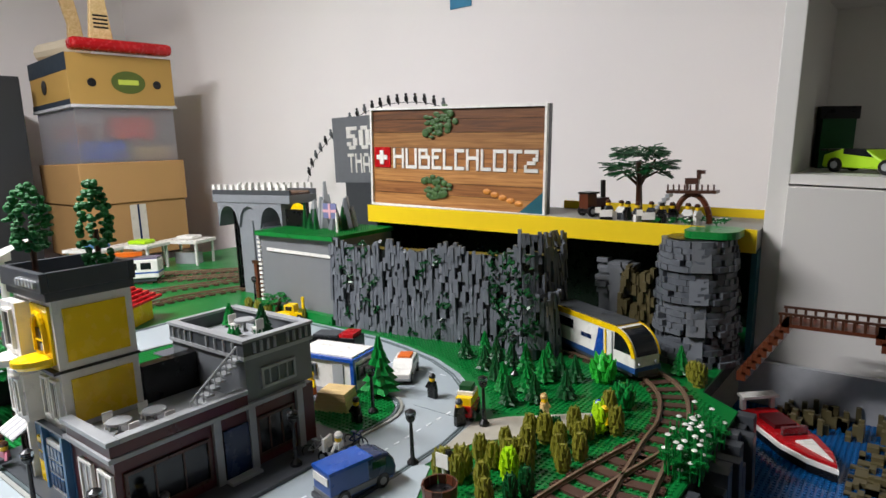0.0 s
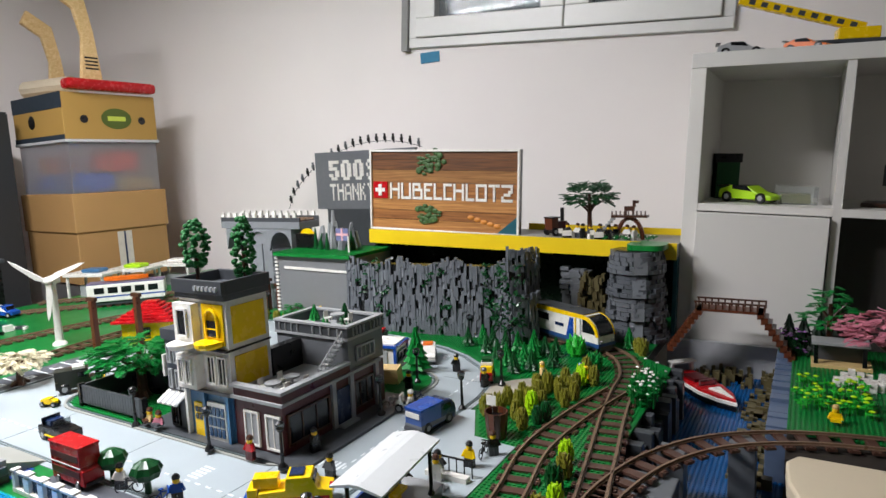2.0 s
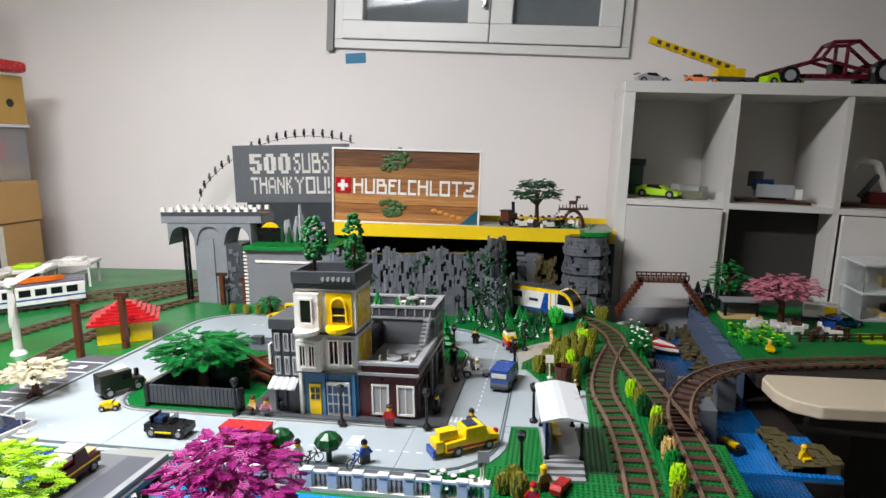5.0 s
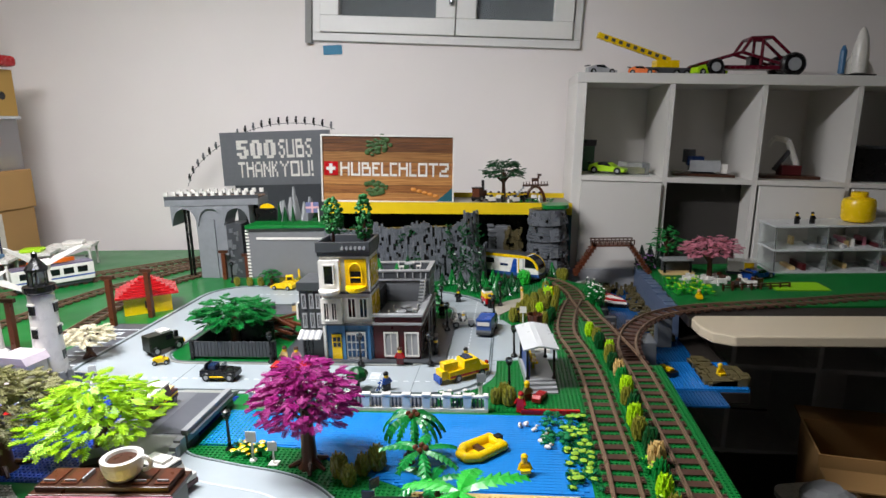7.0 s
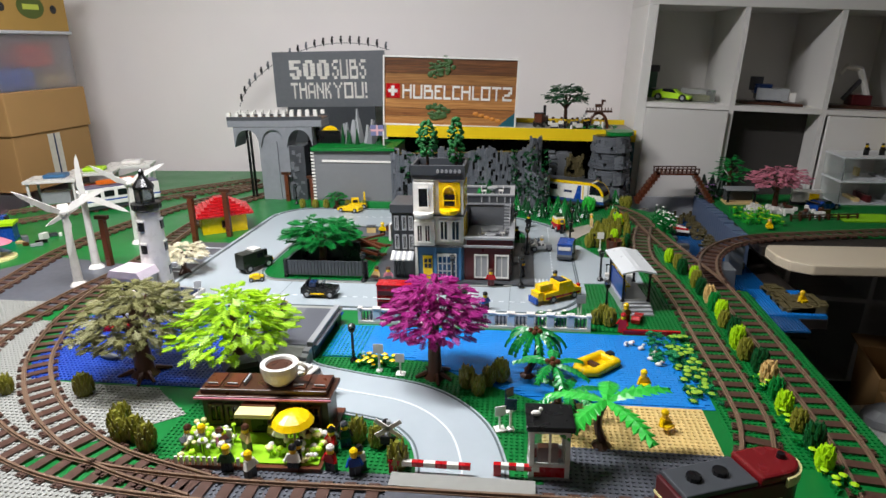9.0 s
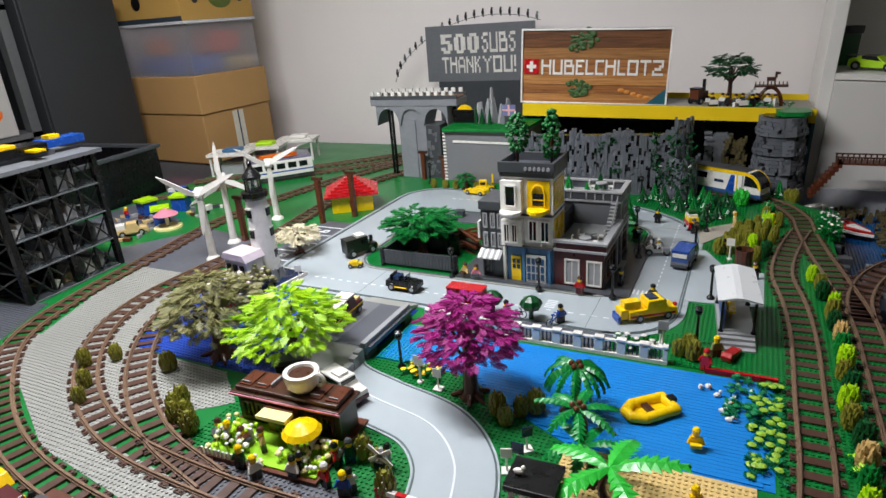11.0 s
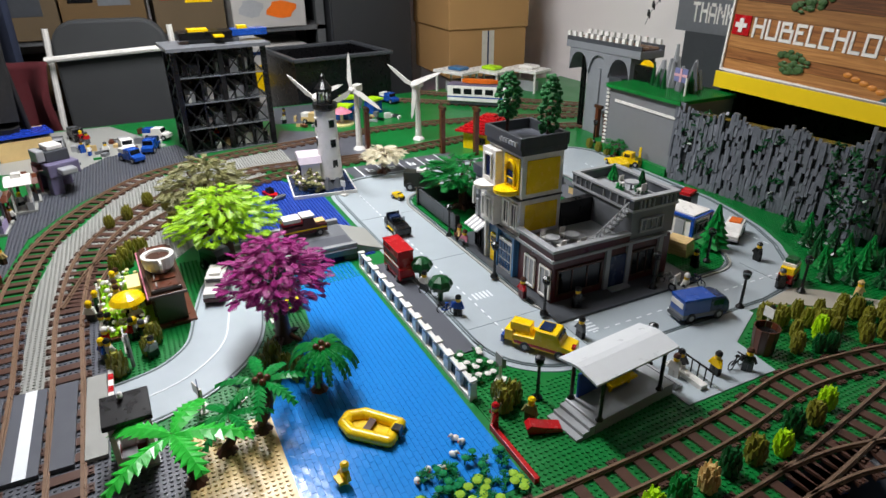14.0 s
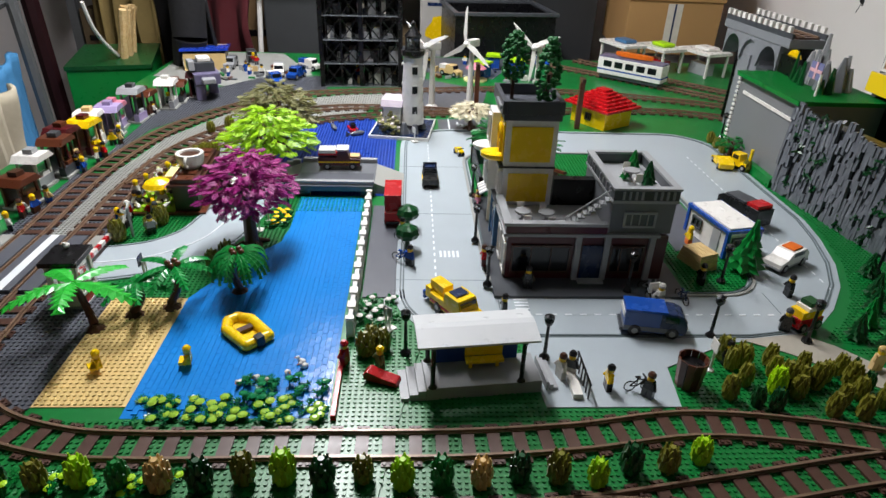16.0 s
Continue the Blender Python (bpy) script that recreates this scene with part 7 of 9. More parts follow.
for x, y, hh in ((-1.10, 0.50, 0.14), (-1.035, 0.585, 0.14), (-1.24, 0.30, 0.13), (-0.90, 0.985, 0.10), (-1.02, 1.05, 0.10)):
    t = thing("brown_pole", (x, y, 0), "tall dark brown telegraph pole", "pole", 0, "telegraph poles")
    part("shaft", bx(-0.007, -0.007, 0, 0.007, 0.007, hh), RBR, t)
    part("crosspiece", bx(-0.018, -0.005, hh, 0.018, 0.005, hh + 0.010), BR, t)

cbn = thing("site_cabin", (-0.309, 0.700, 0.0055), "white and blue toy container cabin", "cabin", 11)
part("wall", bx(-0.062, -0.034, 0, 0.062, 0.034, 0.052), WH, cbn)
bm = bmesh.new()
for q in ((-0.065, -0.037, -0.058, -0.030), (0.058, -0.037, 0.065, -0.030), (-0.065, 0.030, -0.058, 0.037), (0.058, 0.030, 0.065, 0.037)):
    box(bm, q[0], q[1], 0, q[2], q[3], 0.052)
box(bm, -0.066, -0.038, 0.052, 0.066, 0.038, 0.058)
part("frame", bm, BL, cbn, "blue corner frame")
part("roof", bx(-0.060, -0.032, 0.058, 0.060, 0.032, 0.061), WH, cbn)
window_part(cbn, -0.045, 0.020, -0.015, 0.042, -0.034, DG, DARKP, 1)
part("door", bx(0.020, -0.036, 0.002, 0.042, -0.034, 0.046), LG, cbn, "grey door")
window_part(cbn, -0.024, 0.018, 0.020, 0.042, 0.062, DG, DARKP, 1, "x")
ts = thing("timber_stack", (-0.225, 0.622, 0.003), "stack of tan planks on the grass", "planks", 20)
for i in range(5):
    for k in range(4):
        part("plank", bx(-0.03 + 0.002 * i, -0.02 + k * 0.0101, i * 0.0064, 0.03 - 0.001 * i, -0.0104 + k * 0.0101, i * 0.0064 + 0.006), TAN, ts)

# yard fence and shed by the left of the block
yf = thing("yard_fence", (0, 0, 0.003), "dark grey ribbed yard fence", "fence")
for i in range(24):
    part("panel", bx(-0.725 + i * 0.0086, 0.243, 0.008, -0.7175 + i * 0.0086, 0.249 if i % 2 else 0.2475, 0.045), DG, yf)
for x in (-0.727, -0.522):
    part("post", bx(x, 0.240, 0, x + 0.008, 0.252, 0.048), BK, yf)
part("side", bx(-0.725, 0.25, 0.0, -0.719, 0.36, 0.045), DG, yf)
part("rear", bx(-0.719, 0.354, 0.0, -0.56, 0.36, 0.060), BK, yf)
tp = thing("timber_pile", (-0.555, 0.40, 0.004), "pile of reddish brown timber in the yard", "timber")
random.seed(9)
for i in range(14):
    part("plank", box(bmesh.new(), -0.05, -0.004, 0, 0.05, 0.004, 0.006, m=pose(random.uniform(-0.02, 0.02), random.uniform(-0.02, 0.02), 0.004 * i, random.uniform(-8, 8), random.uniform(-14, 14), random.uniform(-30, 30))), RBR, tp)

# ---- cafe on the brown plate ----
cf = thing("cafe", (-0.512, -0.378, 0.001), "brown brick cafe with big cup sign and flower garden", "cafe", 3)
part("base", bx(-0.105, -0.105, 0, 0.105, 0.046, 0.006), RBR, cf)
part("wall", bx(-0.095, 0.030, 0.006, 0.095, 0.078, 0.058), mat("dark_olive_brick", "33361d", 0.35), cf)
part("shopfront", bx(-0.03, 0.016, 0.006, 0.02, 0.030, 0.054), RBR, cf, "brown doorway")
part("doorway", bx(-0.018, 0.0155, 0.006, 0.008, 0.0165, 0.042), BK, cf)
for x in (-0.086, -0.060, 0.034, 0.062):
    window_part(cf, x, 0.016, x + 0.022, 0.048, 0.030, BR, DARKP, 1)
bm = bx(-0.102, 0.022, 0.058, 0.102, 0.084, 0.064)
box(bm, -0.095, 0.028, 0.064, 0.095, 0.078, 0.072)
part("roof", bm, BR, cf, bevel=0.001)
part("roof_trim", bx(-0.103, 0.0195, 0.059, 0.103, 0.0218, 0.062), PK, cf)
for x in (-0.09, -0.06, 0.04, 0.072):
    part("roof_panel", bx(x, 0.034, 0.072, x + 0.022, 0.072, 0.074), RBR, cf)
    part("roof_rail", bx(x + 0.003, 0.038, 0.074, x + 0.019, 0.040, 0.077), LG, cf)
part("skylight", bx(-0.033, 0.040, 0.072, -0.030, 0.066, 0.078), LG, cf)
cup = part("cup_sign", lathe(bmesh.new(), [(0.016, 0.072), (0.025, 0.082), (0.028, 0.096), (0.028, 0.104), (0.021, 0.104), (0.019, 0.098)], 0.02, 0.053, 18), WH, cf, "big white cup on the roof")
bm = bmesh.new()
for i in range(8):
    a, b = math.pi * i / 8 - 1.57, math.pi * (i + 1) / 8 - 1.57
    tube(bm, (0.049 + 0.012 * math.cos(a), 0.053, 0.094 + 0.010 * math.sin(a)), (0.049 + 0.012 * math.cos(b), 0.053, 0.094 + 0.010 * math.sin(b)), 0.003, 6)
part("handle", bm, WH, cup)
part("coffee", lathe(bmesh.new(), [(0.0195, 0.0985), (0.0195, 0.1)], 0.02, 0.053, 18), BR, cup)
part("awning", bx(-0.032, -0.006, 0.046, 0.022, 0.016, 0.052), mat("cream_brick", "e6dc9a", 0.3), cf, "cream awning")
part("lawn", bx(-0.100, -0.098, 0.006, 0.100, -0.016, 0.0085), mat("lime_plate", "8cc21c", 0.32), cf)
random.seed(14)
bm, bm2, bm3 = bmesh.new(), bmesh.new(), bmesh.new()
for i in range(150):
    x, y = random.uniform(-0.098, 0.098), random.uniform(-0.098, -0.03)
    if -0.03 < x < 0.02 and y > -0.09:
        continue
    hh = random.uniform(0.004, 0.028) if x < -0.03 else random.uniform(0.002, 0.014)
    g = random.choice((bm, bm2, bm3, bm3))
    ball(g, (x, y, 0.0085 + hh), random.uniform(0.003, 0.006), 1, 1, 0.7, 6)
    tube(bm, (x, y, 0.0085), (x, y, 0.0085 + hh), 0.0012, 4)
part("shrub", bm, LM, cf)
part("blossom", bm2, mat("cream_brick", "e6dc9a", 0.3), cf)
part("blossom", bm3, WH, cf)
par = part("parasol", lathe(bmesh.new(), [(0.030, 0.046), (0.024, 0.054), (0.010, 0.061), (0.002, 0.063)], 0.055, -0.055, 14), YE, cf, "yellow parasol")
part("pole", cyl(bmesh.new(), 0.055, -0.055, 0.0085, 0.048, 0.0018, 6), WH, par)
bm = bmesh.new()
for i in range(12):
    box(bm, -0.1 + i * 0.008, -0.104, 0.006, -0.096 + i * 0.008, -0.101, 0.018)
part("picket_fence", bm, WH, cf)

for ob in cf.children:
    if ob.name.split(".")[0] in ("wall", "shopfront", "doorway", "window", "roof", "roof_trim", "roof_panel", "roof_rail", "skylight", "cup_sign", "awning"):
        ob.location.y -= 0.045
for i in range(7):
    figure(-0.60 + i * 0.026 + random.uniform(-0.008, 0.008), -0.435 + random.uniform(-0.02, 0.02), 0.0095, random.uniform(0, 360), random.choice((WH, PK, TAN, LG)), random.choice((BK, DG, BR)), random.choice((BK, BR, YE)), i % 2 == 0)
part("menu_board", bx(-0.048, -0.062, 0.0085, -0.034, -0.059, 0.034), WH, cf, "white menu board")

# level crossing and signal hut
hut = thing("signal_hut", (-0.098, -0.437, 0.001), "white glazed signal hut with red base and black roof", "hut", 2)
part("floor", bx(-0.027, -0.024, 0, 0.027, 0.024, 0.004), LG, hut)
for x in (-0.026, 0.020):
    for y in (-0.023, 0.017):
        part("post", bx(x, y, 0.004, x + 0.006, y + 0.006, 0.076), WH, hut)
for y in (-0.0220, 0.0190):
    part("wall", bx(-0.020, y, 0.004, 0.020, y + 0.003, 0.020), RD, hut, "red brick base")
    part("sill", bx(-0.020, y - 0.001, 0.020, 0.020, y + 0.004, 0.024), WH, hut)
    part("pane", bx(-0.020, y + 0.001, 0.024, 0.020, y + 0.002, 0.070), GLASSM, hut)
    part("lintel", bx(-0.020, y, 0.070, 0.020, y + 0.003, 0.076), WH, hut)
for x in (-0.0250, 0.0220):
    part("wall", bx(x, -0.017, 0.004, x + 0.003, 0.017, 0.024), WH, hut)
    part("lintel", bx(x, -0.017, 0.070, x + 0.003, 0.017, 0.076), WH, hut)
part("mullion", bx(-0.0015, -0.0227, 0.024, 0.0015, -0.0197, 0.070), WH, hut)
part("desk", bx(-0.014, 0.002, 0.004, 0.014, 0.013, 0.032), RBR, hut)
part("roof", bx(-0.031, -0.028, 0.076, 0.031, 0.028, 0.084), BK, hut, "smooth black roof", bevel=0.001)
part("roof_bird", ball(ball(bmesh.new(), (-0.018, -0.004, 0.089), 0.005, 1.4, 0.8, 0.8), (-0.012, -0.004, 0.095), 0.003), WH, hut, "small white bird on the roof")
lc = thing("level_crossing", (0, 0, 0), "grey level crossing plates with red and white barrier", "level crossing")
for y0, y1, kk in ((-0.668, -0.646, LGP), (-0.634, -0.606, DGP), (-0.594, -0.551, DGP), (-0.539, -0.511, DGP), (-0.499, -0.472, LGP)):
    part("crossing_plate", bx(-0.305, y0, 0.0, -0.115, y1, 0.0075), kk, lc)
part("white_line", bx(-0.305, -0.579, 0.0075, -0.115, -0.564, 0.008), ROADLINE, lc)
for x0, x1, y in ((-0.31, -0.20, -0.468), (-0.17, -0.10, -0.462)):
    bar = part("barrier", bx(x0, y, 0.0, x0 + 0.010, y + 0.008, 0.014), RD, lc, "red and white striped barrier")
    for i in range(7):
        part("stripe", bx(x0 + (x1 - x0) * i / 7, y, 0.014, x0 + (x1 - x0) * (i + 1) / 7, y + 0.007, 0.021), (RD, WH)[i % 2], bar)
xs_ = thing("crossbuck_sign", (-0.315, -0.435, 0.001), "white crossbuck with black lamp board", "road sign")
part("post", cyl(bmesh.new(), 0, 0, 0, 0.06, 0.003, 8), LG, xs_)
bm = bmesh.new()
for a in (35, -35):
    box(bm, -0.022, -0.005, -0.003, 0.022, -0.003, 0.003, m=pose(0, 0, 0.05, 0, a))
part("cross", bm, WH, xs_)
part("lamp_board", bx(-0.012, -0.004, 0.024, 0.012, 0.0, 0.036), BK, xs_)

# red carriage at the beach curve
rc = thing("red_locomotive", (0.112, -0.505, 0.0092), "dark red toy locomotive with grey roof", "locomotive", 22, "", 0.88)
LOCO = [(-0.095, -0.030), (0.060, -0.030)] + [(0.060 + 0.040 * math.cos(radians(a)), 0.030 * math.sin(radians(a))) for a in range(-80, 81, 10)] + [(0.060, 0.030), (-0.095, 0.030)]
part("body", poly(bmesh.new(), LOCO, 0.012, 0.058), DR, rc, bevel=0.002)
MARO = mat("maroon_engine", "6e1519", 0.25)
part("cab", poly(bmesh.new(), [(0.020, -0.031), (0.058, -0.031)] + [(0.058 + 0.038 * math.cos(radians(a)), 0.031 * math.sin(radians(a))) for a in range(-80, 81, 10)] + [(0.058, 0.031), (0.020, 0.031)], 0.058, 0.072), MARO, rc, bevel=0.004)
nose_line = [Vector((0.058 + 0.041 * math.cos(radians(a)), 0.033 * math.sin(radians(a)), 0)) for a in range(-90, 91, 10)]
part("nose_band", ribbon(bmesh.new(), nose_line, 0, 0.0035, 0.052, 0.066), mat("cream_brick", "e6dc9a", 0.3), rc, "cream band round the nose")
part("headlamp", lathe(bmesh.new(), [(0.006, 0.072), (0.005, 0.079)], 0.075, 0, 10), BK, rc)
part("roof", bx(-0.09, -0.028, 0.058, 0.018, 0.028, 0.066), DG, rc, bevel=0.002)
bm = bmesh.new()
for x in (-0.06, -0.02):
    lathe(bm, [(0.010, 0.066), (0.010, 0.072)], x, 0, 10)
part("fan", bm, BK, rc)
part("stripe", bx(-0.096, -0.0305, 0.030, 0.058, 0.0305, 0.034), mat("cream_brick", "e6dc9a", 0.3), rc)
for x in (-0.06, -0.03, 0.03, 0.06):
    for s in (-0.02, 0.02):
        part("wheel", lathe(bmesh.new(), [(0.010, -0.002), (0.010, 0.002)], n=12, m=pose(x, s, 0.010, 90)), BK, rc)

# express train at the tunnel
et = thing("express_train", (0.048, 1.048, 0.0092), "white and blue express train with yellow roof line", "train", -28)


def nose(r, a0, a1, k=9):
    """Points of an arc over the front of the train."""
    return [(0.062 + r * math.sin(radians(a0 + (a1 - a0) * i / k)), 0.029 + r * math.cos(radians(a0 + (a1 - a0) * i / k))) for i in range(k + 1)]


part("body", prism(bmesh.new(), [(-0.13, 0.010), (0.112, 0.010)] + nose(0.050, 90, 0) + [(-0.13, 0.079)], 0.056), WH, et, bevel=0.003)
part("lower_body", prism(bmesh.new(), [(-0.1305, 0.009), (0.1135, 0.009), (0.1135, 0.019), (-0.1305, 0.019)], 0.0566), mat("brick_train_blue", "2a4f86"), et)
part("roof_band", prism(bmesh.new(), [(-0.131, 0.071), (0.062, 0.071), (0.062, 0.0805), (-0.131, 0.0805)], 0.0572), YE, et, "yellow roof band")
part("roof", bx(-0.131, -0.0245, 0.0805, 0.062, 0.0245, 0.083), DG, et)
part("windscreen", prism(bmesh.new(), nose(0.0512, 12, 80) + nose(0.036, 80, 12), 0.046), DARKP, et, "black wrapped windscreen")
part("window_band", bx(-0.125, -0.0284, 0.046, -0.060, 0.0284, 0.064), DARKP, et)
for s in (-1, 1):
    part("yellow_arch", prism(bmesh.new(), nose(0.0508, 0, 82) + nose(0.0425, 82, 0), 0.003), YE, et).location.y = s * 0.0272
    part("side_window", prism(bmesh.new(), [(0.060, 0.040)] + nose(0.0425, 0, 75), 0.0012), DARKP, et).location.y = s * 0.0282
    part("blue_panel", prism(bmesh.new(), [(0.004, 0.019), (0.030, 0.019), (0.030, 0.068), (0.018, 0.068)], 0.001), BL, et).location.y = s * 0.0288
    part("grab_rail", bx(0.036, s * 0.0295 - 0.0008, 0.022, 0.039, s * 0.0295 + 0.0008, 0.070), YE, et)
    part("grab_rail", bx(0.054, s * 0.0295 - 0.0008, 0.022, 0.057, s * 0.0295 + 0.0008, 0.070), LG, et)
    part("name_bar", bx(-0.035, s * 0.0288 - 0.0005, 0.040, -0.005, s * 0.0288 + 0.0005, 0.048), DB, et)
    part("headlight", ball(bmesh.new(), (0.1125, s * 0.018, 0.024), 0.0035), LG, et)
pan = part("pantograph", tube(bmesh.new(), (-0.01, 0, 0.084), (0.03, 0, 0.096), 0.0015, 6), DG, et)
part("skirt", bx(-0.128, -0.026, 0.002, 0.104, 0.026, 0.010), DG, et)
part("front_skirt", bx(0.098, -0.022, 0.003, 0.115, 0.022, 0.012), DG, et)
for x in (-0.09, -0.06, 0.04, 0.07):
    for s in (-0.0205, 0.0205):
        part("wheel", lathe(bmesh.new(), [(0.0085, -0.002), (0.0085, 0.002)], n=12, m=pose(x, s, 0.0085, 90)), BK, et)


# ---- things on the raised shelf and the display shelves ----
def pieces(name, at, label, category, rows, rz=0.0, group="", scale=1.0):
    """A small model from named coloured blocks: (part, material, box)."""
    t = thing(name, at, label, category, rz, group, scale)
    for nm, k, d in rows:
        part(nm, bx(*d), k, t, bevel=0.0006)
    return t


tr = pieces("steam_tractor", (-0.075, 1.275, shelf_z(-0.075)), "dark brown toy steam tractor on the raised shelf", "tractor", (("chassis", BK, (-0.03, -0.014, 0.008, 0.03, 0.014, 0.018)), ("boiler", DR, (-0.004, -0.012, 0.018, 0.030, 0.012, 0.040)), ("cab", RBR, (-0.03, -0.016, 0.018, -0.006, 0.016, 0.050)), ("roof", BK, (-0.032, -0.018, 0.050, 0.0, 0.018, 0.054)), ("chimney", BK, (0.018, -0.004, 0.040, 0.026, 0.004, 0.078))), 60)
wheel_set(tr, 0, 0.036, 0.012, (-0.02, 0.02))
am = thing("timber_arch", (0.135, 1.27, shelf_z(0.135)), "brown timber arch with steps and a toy horse", "bridge")
bm = bmesh.new()
for i in range(10):
    a0, a1 = math.pi * i / 10, math.pi * (i + 1) / 10
    tube(bm, (0.034 * math.cos(a0), 0, 0.058 * math.sin(a0)), (0.034 * math.cos(a1), 0, 0.058 * math.sin(a1)), 0.006, 6)
part("arch", bm, RBR, am)
part("deck", bx(-0.048, -0.014, 0.060, 0.048, 0.014, 0.066), BR, am)
bm = bmesh.new()
for i in range(7):
    box(bm, -0.05 - i * 0.007, -0.012, 0.052 - i * 0.008, -0.042 - i * 0.007, 0.012, 0.058 - i * 0.008)
part("step", bm, LG, am)
bm = bmesh.new()
for i in range(9):
    box(bm, -0.046 + i * 0.011, -0.014, 0.066, -0.043 + i * 0.011, -0.012, 0.078)
part("railing", bm, BR, am)
bm = bx(-0.014, -0.005, 0.078, 0.012, 0.005, 0.090)
for x in (-0.012, 0.007):
    box(bm, x, -0.004, 0.066, x + 0.004, 0.004, 0.078)
box(bm, 0.008, -0.004, 0.088, 0.015, 0.004, 0.106)
box(bm, 0.012, -0.004, 0.098, 0.023, 0.004, 0.105)
solid("toy_horse", bm, BR, "dark brown toy horse on the timber arch", "horse", at=(0.135, 1.27, shelf_z(0.135)))
random.seed(51)
for i in range(9):
    figure(-0.03 + i * 0.022 + random.uniform(-0.006, 0.006), 1.245 + random.uniform(-0.01, 0.02), shelf_z(-0.03 + i * 0.022), random.uniform(0, 360), random.choice((BK, DG, WH, BR)), random.choice((BK, WH, DG)), random.choice((BK, BR)))
for x in (-0.03, 0.06):
    pieces("panda_toy", (x, 1.23, shelf_z(x)), "black and white toy animal on the raised shelf", "toy animal", (("body", WH, (-0.014, -0.008, 0.006, 0.012, 0.008, 0.020)), ("head", WH, (0.010, -0.006, 0.014, 0.022, 0.006, 0.026)), ("legs", BK, (-0.014, -0.008, 0, 0.012, 0.008, 0.007))), 200)
flower_patch("shelf_grass", "low green tufts on the raised shelf", R(0.02, 1.225, 0.20, 1.29), shelf_z(0.11), 40, GR, WH, 55, 0.004, 0.012, 0.003)


def model_car(at, rz, k, label, L=0.12, sc=1.0):
    v = thing("model_car", at, label, "model car", rz, "shelf models", sc)
    prof = [(-0.06, 0.008), (0.062, 0.008), (0.064, 0.018), (0.03, 0.024), (0.008, 0.038), (-0.03, 0.038), (-0.058, 0.028)]
    part("body", prism(bmesh.new(), prof, 0.052), k, v, bevel=0.003)
    part("canopy", prism(bmesh.new(), [(-0.026, 0.030), (0.020, 0.026), (0.006, 0.0385), (-0.026, 0.0385)], 0.0526), DARKP, v)
    part("spoiler", bx(-0.064, -0.026, 0.034, -0.052, 0.026, 0.037), BK, v)
    wheel_set(v, 0, 0.05, 0.012, (-0.038, 0.040))
    return v


TZ = TOPZ
model_car((0.39, 1.37, TZ), 10, LG, "grey toy racing car on top of the shelf", sc=0.9)
model_car((0.54, 1.36, TZ), -20, ORG, "orange toy racing car on top of the shelf", sc=0.8)
model_car((0.78, 1.36, TZ), 15, LM, "lime green toy racing car on top of the shelf")
cr = thing("crane_truck", (0.60, 1.45, TZ), "yellow toy crane truck with long boom", "crane", 8)
part("chassis", bx(-0.06, -0.03, 0.014, 0.14, 0.03, 0.034), DG, cr, bevel=0.002)
part("turntable", bx(0.0, -0.028, 0.034, 0.09, 0.028, 0.062), YE, cr, bevel=0.003)
bm = bmesh.new()
box(bm, 0, -0.012, -0.011, 0.30, 0.012, 0.011, m=pose(0.06, 0, 0.062, 0, 0, 180) @ pose(0, 0, 0, 0, -17, 0))
part("boom", bm, YE, cr, bevel=0.002)
bm = bmesh.new()
for i in range(9):
    box(bm, 0.02 + i * 0.03, -0.0126, -0.006, 0.035 + i * 0.03, 0.0126, 0.006, m=pose(0.06, 0, 0.062, 0, 0, 180) @ pose(0, 0, 0, 0, -17, 0))
part("lattice", bm, DG, cr)
wheel_set(cr, 0, 0.056, 0.014, (-0.04, 0.0, 0.08, 0.12))
bg = thing("dune_buggy", (0.93, 1.40, TZ), "dark red toy dune buggy with open roll cage", "model car", 0)
CRM = mat("crimson_brick", "5c0f22", 0.25)
part("floor_pan", bx(-0.18, -0.035, 0.026, 0.15, 0.035, 0.040), CRM, bg, bevel=0.002)
bm = bmesh.new()
for y in (-0.045, 0.045):
    for a, b in (((-0.20, 0.036), (-0.04, 0.085)), ((-0.04, 0.085), (-0.01, 0.135)), ((-0.01, 0.135), (0.06, 0.138)), ((0.06, 0.138), (0.15, 0.06)), ((0.15, 0.06), (0.17, 0.04)), ((-0.04, 0.085), (0.12, 0.040)), ((0.03, 0.137), (0.03, 0.04))):
        tube(bm, (a[0], y, a[1]), (b[0], y, b[1]), 0.006, 8)
for x, z in ((-0.01, 0.135), (0.06, 0.138), (-0.20, 0.036), (0.15, 0.06)):
    tube(bm, (x, -0.045, z), (x, 0.045, z), 0.006, 8)
part("roll_cage", bm, CRM, bg)
part("seat", bx(0.0, -0.025, 0.04, 0.045, 0.025, 0.075), BK, bg, bevel=0.003)
for x, r in ((0.135, 0.042), (-0.135, 0.030)):
    for s in (-1, 1):
        wl = part("wheel", lathe(bmesh.new(), [(r * 0.85, -0.016), (r, -0.010), (r, 0.010), (r * 0.85, 0.016)], n=18, m=pose(x, s * 0.062, r, 90)), BK, bg)
        part("rim", lathe(bmesh.new(), [(r * 0.55, -0.0165), (r * 0.55, 0.0165)], n=14, m=pose(x, s * 0.062, r, 90)), LG, wl)
sp = thing("space_shuttle", (1.33, 1.42, TZ), "white toy space shuttle standing on its stand", "model rocket")
part("body", lathe(bmesh.new(), [(0.026, 0.02), (0.028, 0.09), (0.022, 0.14), (0.010, 0.175), (0.002, 0.185)], n=14), WH, sp, smooth=True)
part("wing", poly(bmesh.new(), [(-0.07, 0.015), (0.07, 0.015), (0.026, 0.085), (-0.026, 0.085)], -0.004, 0.004, m=pose(0, 0.012, 0.0, 90)), WH, sp)
